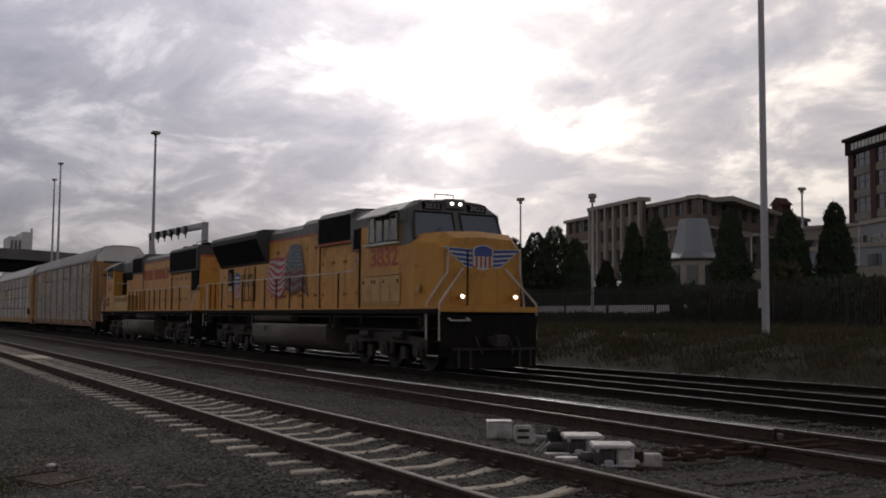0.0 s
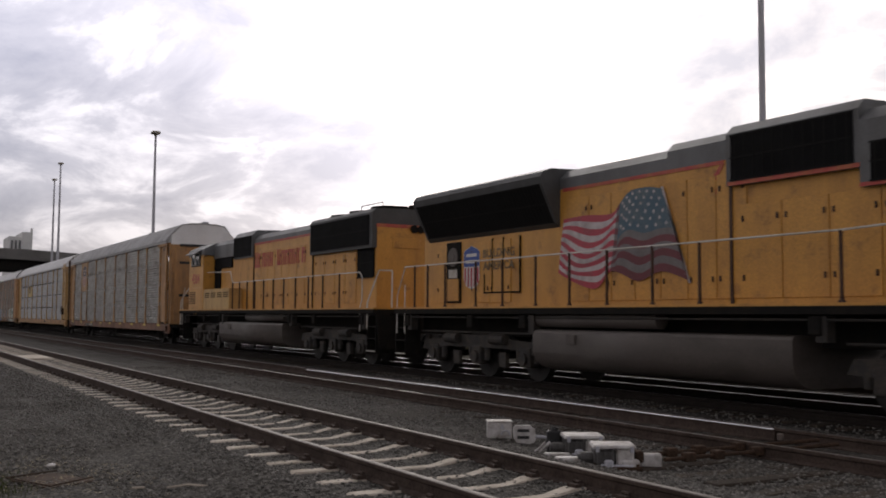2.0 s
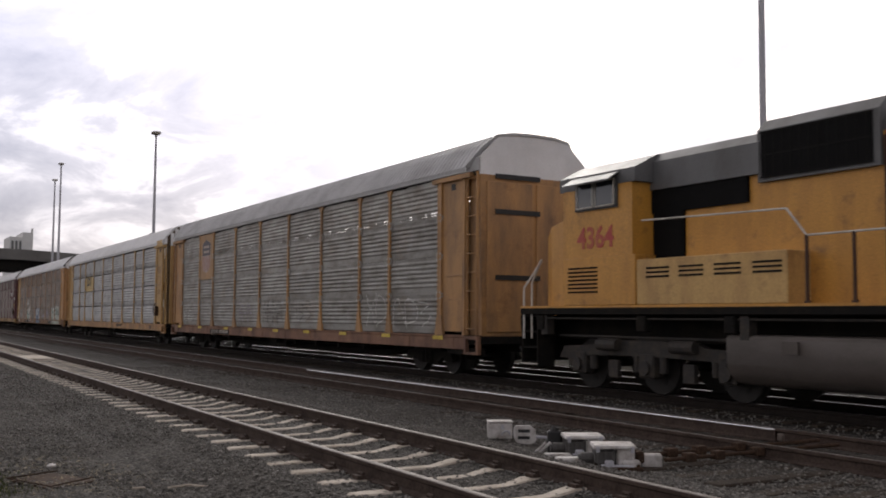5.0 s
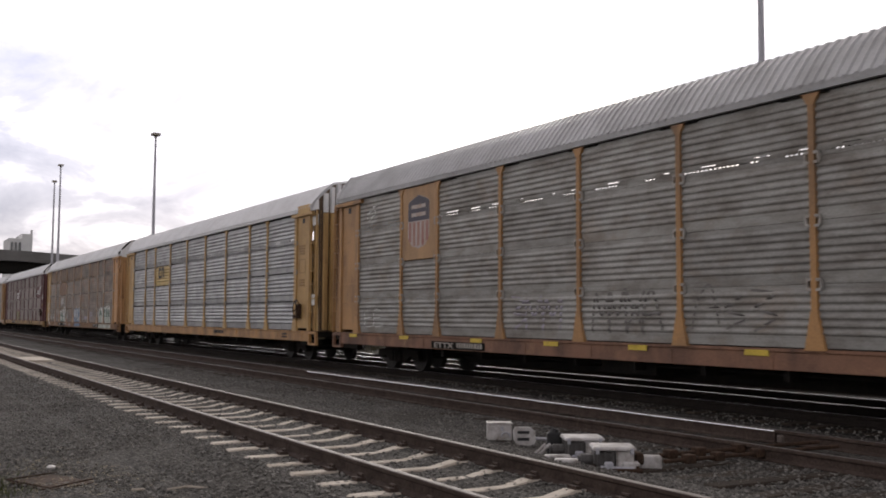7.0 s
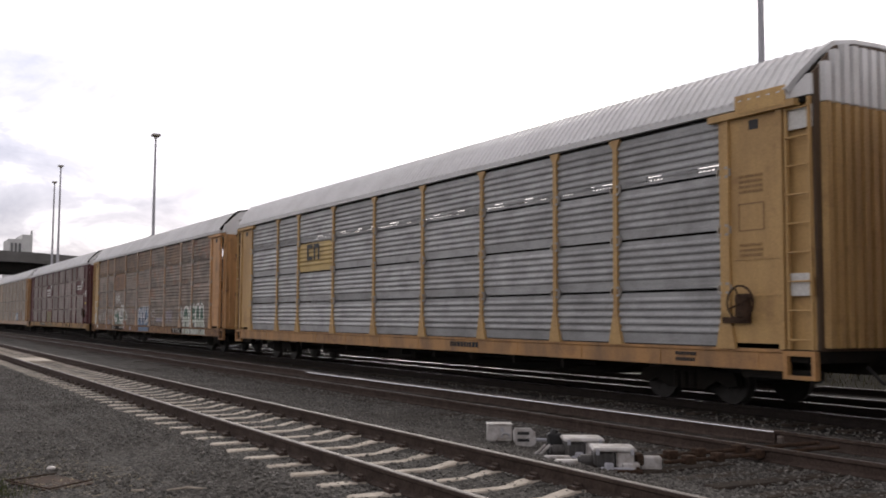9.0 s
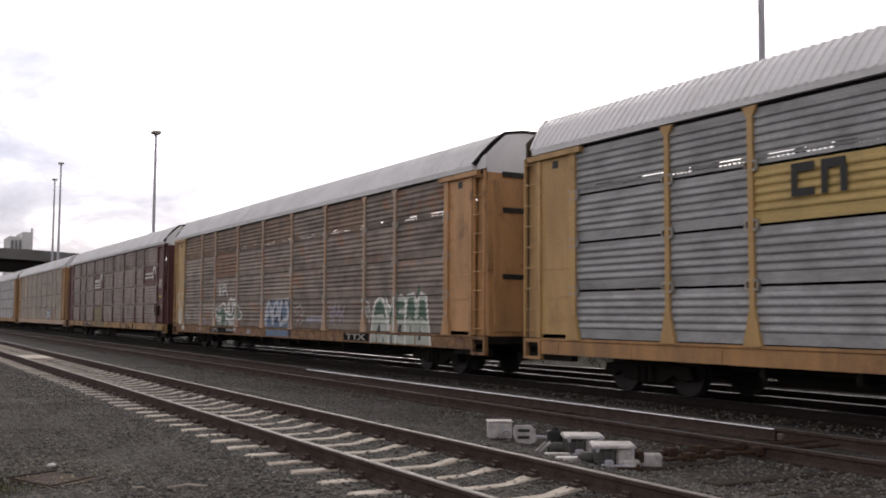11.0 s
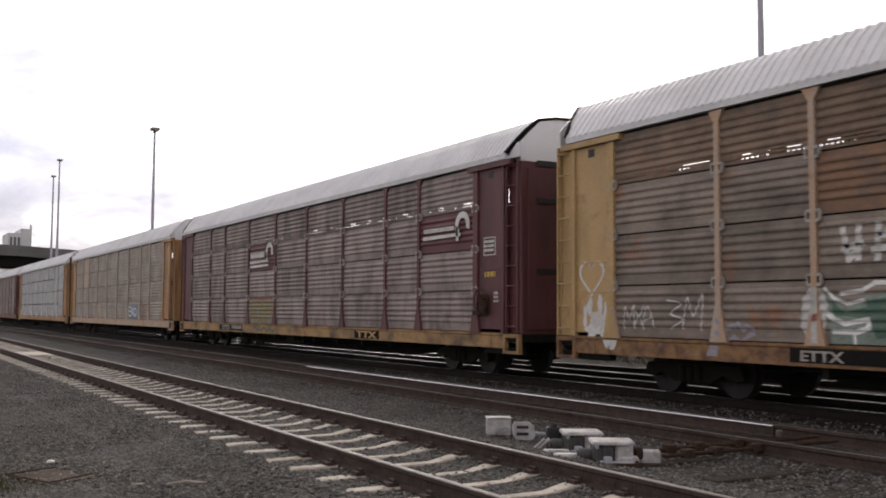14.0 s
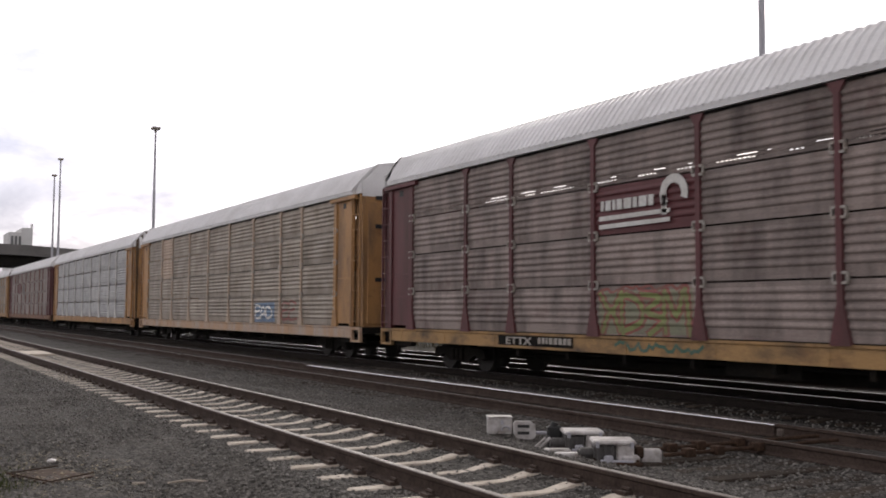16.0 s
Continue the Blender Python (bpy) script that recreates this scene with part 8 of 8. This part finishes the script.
    shade = [[(0.06, 0.55), (0.10, 0.82), (0.17, 0.90), (0.25, 0.78), (0.29, 0.48), (0.22, 0.62), (0.12, 0.60)],
             [(0.30, 0.85), (0.345, 0.60), (0.41, 0.88), (0.43, 0.55), (0.36, 0.36), (0.33, 0.5)],
             [(0.45, 0.90), (0.60, 0.86), (0.60, 0.74), (0.50, 0.72), (0.50, 0.62), (0.60, 0.60), (0.60, 0.50), (0.46, 0.50)]]
    shade_2 = [[(0.63, 0.50), (0.65, 0.93), (0.73, 0.95), (0.77, 0.72), (0.75, 0.45), (0.69, 0.55)], [(0.81, 0.50), (0.84, 0.90), (0.92, 0.88), (0.95, 0.45), (0.88, 0.55)],
               [(0.46, 0.98), (0.47, 1.22), (0.49, 0.98)], [(0.62, 0.98), (0.645, 1.2), (0.66, 1.0)], [(0.77, 0.95), (0.83, 1.26), (0.84, 1.0)], [(0.27, 0.95), (0.30, 1.1), (0.31, 0.9)]]
    slit = [[(0.12, 0.25), (0.165, 0.45), (0.18, 0.22)], [(0.47, 0.18), (0.50, 0.38), (0.55, 0.40), (0.53, 0.15)], [(0.675, 0.2), (0.69, 0.44), (0.705, 0.2)],
            [(0.815, 0.08), (0.845, 0.42), (0.858, 0.10)], [(0.36, 0.0), (0.375, 0.30), (0.395, 0.0)], [(0.22, 0.02), (0.235, 0.14), (0.25, 0.02)]]
    paint_film(c, "graffiti_ground", put(body), mint, 0.0008)
    for p in put(body):
        paint_film(c, "outline", stroke_quads(p, 0.07), white, 0.004)
    for p in put(shade + shade_2):
        paint_film(c, "shading", [p], green, 0.0025)
    paint_film(c, "slit", put(slit), navy, 0.0095)
    scribble(c, 7.1, 1.35, 0.5, 0.6, 3, pale, 42, 0.05)
    tag_letters(c, x_bay(7) - 0.9, 1.25, 2, 0.3, 0.5, pale, None, 15, 0.12)
    # blue block with paler angular forms, dark shadow to the front
    xa = -1.05
    paint_film(c, "graffiti_ground", [rect(xa, xa + 2.25, 0.72, 2.0)], blue, 0.0008)
    paint_film(c, "shadow_edge", [rect(xa + 2.2, xa + 2.5, 0.72, 2.03)], navy, 0.0012)
    paint_film(c, "stroke", [rect(xa - 0.05, xa + 2.4, 2.0, 2.045)], white, 0.002)
    tag_letters(c, xa + 0.05, 1.18, 3, 0.72, 0.78, ice, None, 6, 0.30, base=0.001)
    paint_film(c, "stroke", [[(xa + 0.32, 1.3), (xa + 0.5, 1.3), (xa + 0.4, 1.62)], rect(xa + 0.85, xa + 1.02, 1.45, 1.75), rect(xa + 1.0, xa + 1.2, 1.2, 1.42), [(xa + 1.5, 1.25), (xa + 1.75, 1.3), (xa + 1.6, 1.7)], [(xa + 0.35, 2.0), (xa + 0.6, 2.0), (xa + 0.5, 1.8)], [(xa + 1.6, 2.0), (xa + 1.95, 2.0), (xa + 1.85, 1.75)]], navy, 0.0125)
    # small tags between
    scribble(c, x_bay(5) - 1.05, 1.15, 0.85, 0.7, 3, pale, 43)
    tag_letters(c, x_bay(6) - 1.15, 1.2, 3, 0.42, 0.6, lilac, None, 9, 0.16)
    paint_film(c, "sprayed_patch", [rect(x_bay(5) - 0.1, x_bay(5) + 1.3, 1.2, 1.45)], lilac, 0.0007)
    # pale forms with green and red over the rear bays
    paint_film(c, "graffiti_ground", [[(-7.05, 1.78), (-6.7, 1.58), (-6.4, 1.74), (-6.0, 1.78), (-5.72, 1.55), (-5.2, 1.42), (-4.75, 1.5), (-4.6, 1.8), (-4.3, 1.88), (-4.1, 1.78), (-3.92, 1.55), (-3.75, 1.48), (-3.8, 1.38), (-4.4, 1.3), (-4.9, 1.2), (-5.3, 1.02), (-6.95, 1.02)]], sea, 0.0008)
    paint_film(c, "shading", [[(-6.95, 1.68), (-6.7, 1.5), (-6.35, 1.58), (-6.35, 1.66), (-6.0, 1.72), (-5.8, 1.5), (-5.75, 1.2), (-6.2, 1.12), (-6.3, 1.42), (-6.9, 1.46)], [(-5.6, 1.42), (-5.1, 1.38), (-4.7, 1.44), (-4.5, 1.56), (-4.75, 1.36), (-5.3, 1.31)]], green, 0.0022)
    paint_film(c, "white_fill", [[(-7.46, 1.72), (-7.3, 1.9), (-7.1, 1.86), (-7.0, 1.6), (-7.1, 1.0), (-7.34, 0.98), (-7.5, 1.3)]], pale, 0.0022)
    paint_film(c, "white_fill", [[(-5.5, 1.55), (-5.47, 1.98), (-5.2, 2.12), (-4.95, 2.04), (-4.55, 2.08), (-4.36, 1.95), (-4.42, 1.6), (-4.62, 1.84), (-4.8, 1.72), (-4.9, 1.52), (-5.15, 1.43)], [(-5.45, 1.27), (-5.2, 1.29), (-4.9, 1.22), (-4.86, 1.02), (-5.34, 1.02)]], pale, 0.0034)
    paint_film(c, "shading", [[(-5.2, 1.97), (-5.02, 1.97), (-4.95, 1.62), (-5.02, 1.5), (-5.14, 1.52)]], soot, 0.0048)
    lines = [[(-7.05, 1.86), (-6.9, 1.72), (-6.66, 1.63), (-6.38, 1.68)],
             [(-6.76, 1.78), (-6.4, 1.82), (-6.2, 1.93), (-5.95, 1.93), (-5.76, 1.8), (-5.64, 1.6), (-5.45, 1.5), (-5.15, 1.46), (-4.9, 1.54), (-4.8, 1.74), (-4.64, 1.88), (-4.5, 1.8)],
             [(-7.1, 1.56), (-6.9, 1.41), (-6.7, 1.34), (-6.32, 1.4), (-6.31, 1.28), (-6.5, 1.22), (-6.9, 1.22)], [(-6.56, 1.2), (-6.54, 1.04)],
             [(-5.84, 1.7), (-5.7, 1.5), (-5.68, 1.3), (-5.75, 1.1), (-5.82, 1.0)], [(-5.7, 1.33), (-5.4, 1.29), (-5.0, 1.29), (-4.7, 1.35), (-4.5, 1.5), (-4.38, 1.58)],
             [(-5.5, 1.6), (-5.5, 1.95), (-5.2, 2.14), (-4.96, 2.07), (-4.5, 2.1), (-4.33, 1.95), (-4.34, 1.6)],
             [(-4.25, 1.86), (-4.06, 1.78), (-3.95, 1.6), (-3.72, 1.5), (-3.76, 1.38), (-4.0, 1.3), (-4.3, 1.28)], [(-4.72, 1.28), (-4.7, 0.98), (-4.56, 0.84), (-4.45, 0.97), (-4.52, 1.28)]]
    for k, l in enumerate(lines):
        paint_film(c, "outline", stroke_quads(l, 0.052 + 0.012 * (k % 3)), white, 0.0065)
    paint_film(c, "sprayed_patch", [[(-4.42, 1.27), (-4.1, 1.26), (-4.02, 0.76), (-4.62, 0.76), (-4.42, 1.0)], rect(-7.28, -7.12, 1.36, 1.5)], rosy, 0.0052)
    paint_film(c, "sprayed_patch", [[(-3.2, 0.76), (-3.1, 0.95), (-2.75, 0.94), (-2.7, 0.76)], [(-9.5, 0.76), (-9.4, 0.95), (-9.2, 0.93), (-9.25, 0.76)]], lilac, 0.0052)
    for l in ([(-6.72, 2.72), (-6.62, 2.28), (-6.45, 2.42)], [(-6.45, 2.74), (-6.46, 2.3)], [(-6.7, 2.45), (-6.4, 2.5)], [(-6.12, 2.76), (-6.14, 2.28)], [(-6.2, 2.4), (-5.72, 2.46)], [(-6.1, 2.6), (-5.76, 2.66), (-5.7, 2.4), (-5.56, 2.22)]):
        paint_film(c, "stroke", stroke_quads(l, 0.10), pale, 0.002)
    # thin outlined tags and a splash of paint on the rear bays
    tag_letters(c, x_bay(0) - 1.05, 1.2, 3, 0.28, 0.42, pale, None, 44, 0.09)
    tag_letters(c, x_bay(0) + 0.1, 1.2, 2, 0.42, 0.6, pale, None, 45, 0.06)
    scribble(c, x_bay(1) - 1.0, 0.98, 0.8, 0.4, 2, lilac, 46, 0.07)
    patch(c, 5.78, 1.72)
    lettering("reporting_mark", "TTX", 0.17, M["clip_grey"], c, pose(6.62, -SIDE - 0.016, 0.765, 90), 1.35, "white stencilled letters")
    patch(c, -7.72, 2.92)
    lettering("reporting_mark", "ETTX", 0.16, M["clip_grey"], c, pose(-7.14, -SIDE - 0.016, 0.765, 90), 0.78, "white stencilled letters")
    bars(c, M["clip_grey"], -5.62, 0.925, 1.25, 0.17, 1, 52, -SIDE - 0.016)
    rings = []
    for k in range(33):
        a = k * math.tau / 32
        dx, dz = 0.0235 * 16 * math.sin(a) ** 3, 0.024 * (13 * math.cos(a) - 5 * math.cos(2 * a) - 2 * math.cos(3 * a) - math.cos(4 * a))
        at = lambda q, y: (-BODY + 1.15 + q * dx, -SIDE - y, 2.2 + q * dz)
        rings.append([at(1.06, 0.012), at(0.90, 0.012), at(0.90, 0.006), at(1.06, 0.006)])
    bm = bmesh.new()
    loft(bm, rings)
    part("painted_heart", bm, W, c, "white spray-painted heart")
    rng = random.Random(9)
    for cx, cz, w, h in ((-BODY + 1.35, 1.35, 0.5, 0.35), (-BODY + 1.1, 1.6, 0.2, 0.4), (-BODY + 1.42, 1.65, 0.18, 0.35), (-BODY + 1.6, 1.25, 0.3, 0.7), (-BODY + 0.95, 1.4, 0.12, 0.5), (-BODY + 1.58, 1.12, 0.34, 0.5), (-BODY + 1.72, 1.02, 0.3, 0.4), (-BODY + 1.2, 1.15, 0.5, 0.3)):
        bm = bmesh.new()
        plate(bm, blob(rng, cx, cz, w, h, 18, 0.4), -SIDE - 0.010 - 0.004 * rng.random(), 0.003)
        part("paint_splash", bm, W, c)
    # maroon car: white arches on bars, stencils
    c = cars[3]
    for xc, zc, r, x0, lines, tall in ((-2.02, 3.60, 0.36, -4.1, (3.30, 3.14), 0.22), (11.36, 3.58, 0.34, 9.4, (3.36,), 0.12)):
        bm = bmesh.new()
        ring = lambda q, a: (xc + q * math.cos(a), zc + q * math.sin(a))
        for j in range(11):
            a0, a1 = radians(-20 + 22 * j), radians(-20 + 22 * (j + 1))
            plate(bm, [ring(r * 0.55, a0), ring(r, a0), ring(r, a1), ring(r * 0.55, a1)], S)
        plate(bm, [(xc - 0.30, zc - 0.36), (xc - 0.18, zc - 0.36), (xc - 0.20, zc), (xc - 0.32, zc)], S)
        part("arch_emblem", bm, W, c)
        for z in lines:
            bm = bmesh.new()
            plate(bm, [(x0, z - 0.05), (xc - 0.1, z - 0.03), (xc - 0.1, z + 0.05), (x0, z + 0.04)], S)
            part("emblem_bar", bm, W, c)
        bars(c, W, x0 + 0.05, lines[0] + 0.12 + tall, 1.5, tall, 1, int(60 + xc), S, tall=0.9)
    xe = BODY - 1.2
    bm = bmesh.new()
    for a, b, z0, z1 in ((-0.25, 0.25, 3.20, 3.22), (-0.25, 0.25, 2.8, 2.82), (-0.25, -0.23, 2.8, 3.22), (0.23, 0.25, 2.8, 3.22)):
        box(bm, xe + a, xe + b, -SIDE - 0.012, -SIDE - 0.005, z0, z1)
    part("stencil_frame", bm, W, c)
    bars(c, W, xe - 0.2, 3.15, 0.4, 0.1, 3, 71, -SIDE - 0.01)
    bars(c, yellow, xe - 0.2, 2.42, 0.45, 0.2, 1, 72, -SIDE - 0.01)
    bars(c, W, xe + 0.2, 1.95, 0.18, 0.09, 3, 73, -SIDE - 0.01)
    patch(c, 5.2, 1.6, 0.71, 0.95)
    lettering("reporting_mark", "TTX", 0.19, M["pale_yellow"], c, pose(6.0, -SIDE - 0.016, 0.74, 90), 1.3, "ochre stencilled letters")
    patch(c, -7.75, 2.75)
    lettering("reporting_mark", "ETTX", 0.16, M["clip_grey"], c, pose(-6.95, -SIDE - 0.016, 0.765, 90), 1.0, "white stencilled letters")
    bars(c, M["clip_grey"], -6.2, 0.93, 1.15, 0.22, 1, 75, -SIDE - 0.016)
    xa = x_bay(3) - 1.3
    paint_film(c, "graffiti_ground", [rect(xa, xa + 2.6, 1.06, 1.9)], spray("sprayed_faint_green", (0.21, 0.22, 0.15), (0.19, 0.165, 0.13)), 0.0008)
    tag_letters(c, xa + 0.1, 1.1, 4, 0.6, 0.75, lime, rosy, 12, 0.15, base=0.001)
    scribble(c, xa + 0.1, 1.85, 2.4, 0.15, 1, rosy, 47, 0.05)
    scribble(c, xa + 0.5, 0.74, 2.3, 0.2, 1, green, 48, 0.06)
    # tan car: blue and rosy tags low down
    c = cars[4]
    paint_film(c, "graffiti_ground", [rect(x_bay(6) - 1.2, x_bay(6) + 0.9, 1.06, 1.78)], blue, 0.0008)
    tag_letters(c, x_bay(6) - 1.1, 1.18, 3, 0.6, 0.45, white, None, 13, 0.2, base=0.001)
    tag_letters(c, x_bay(7) - 0.8, 1.15, 2, 0.7, 0.6, rosy, None, 14, 0.16)
make_ground()
make_surroundings()
make_train()
make_markings()
make_trackside()
make_stones()
make_tracks()
motions()
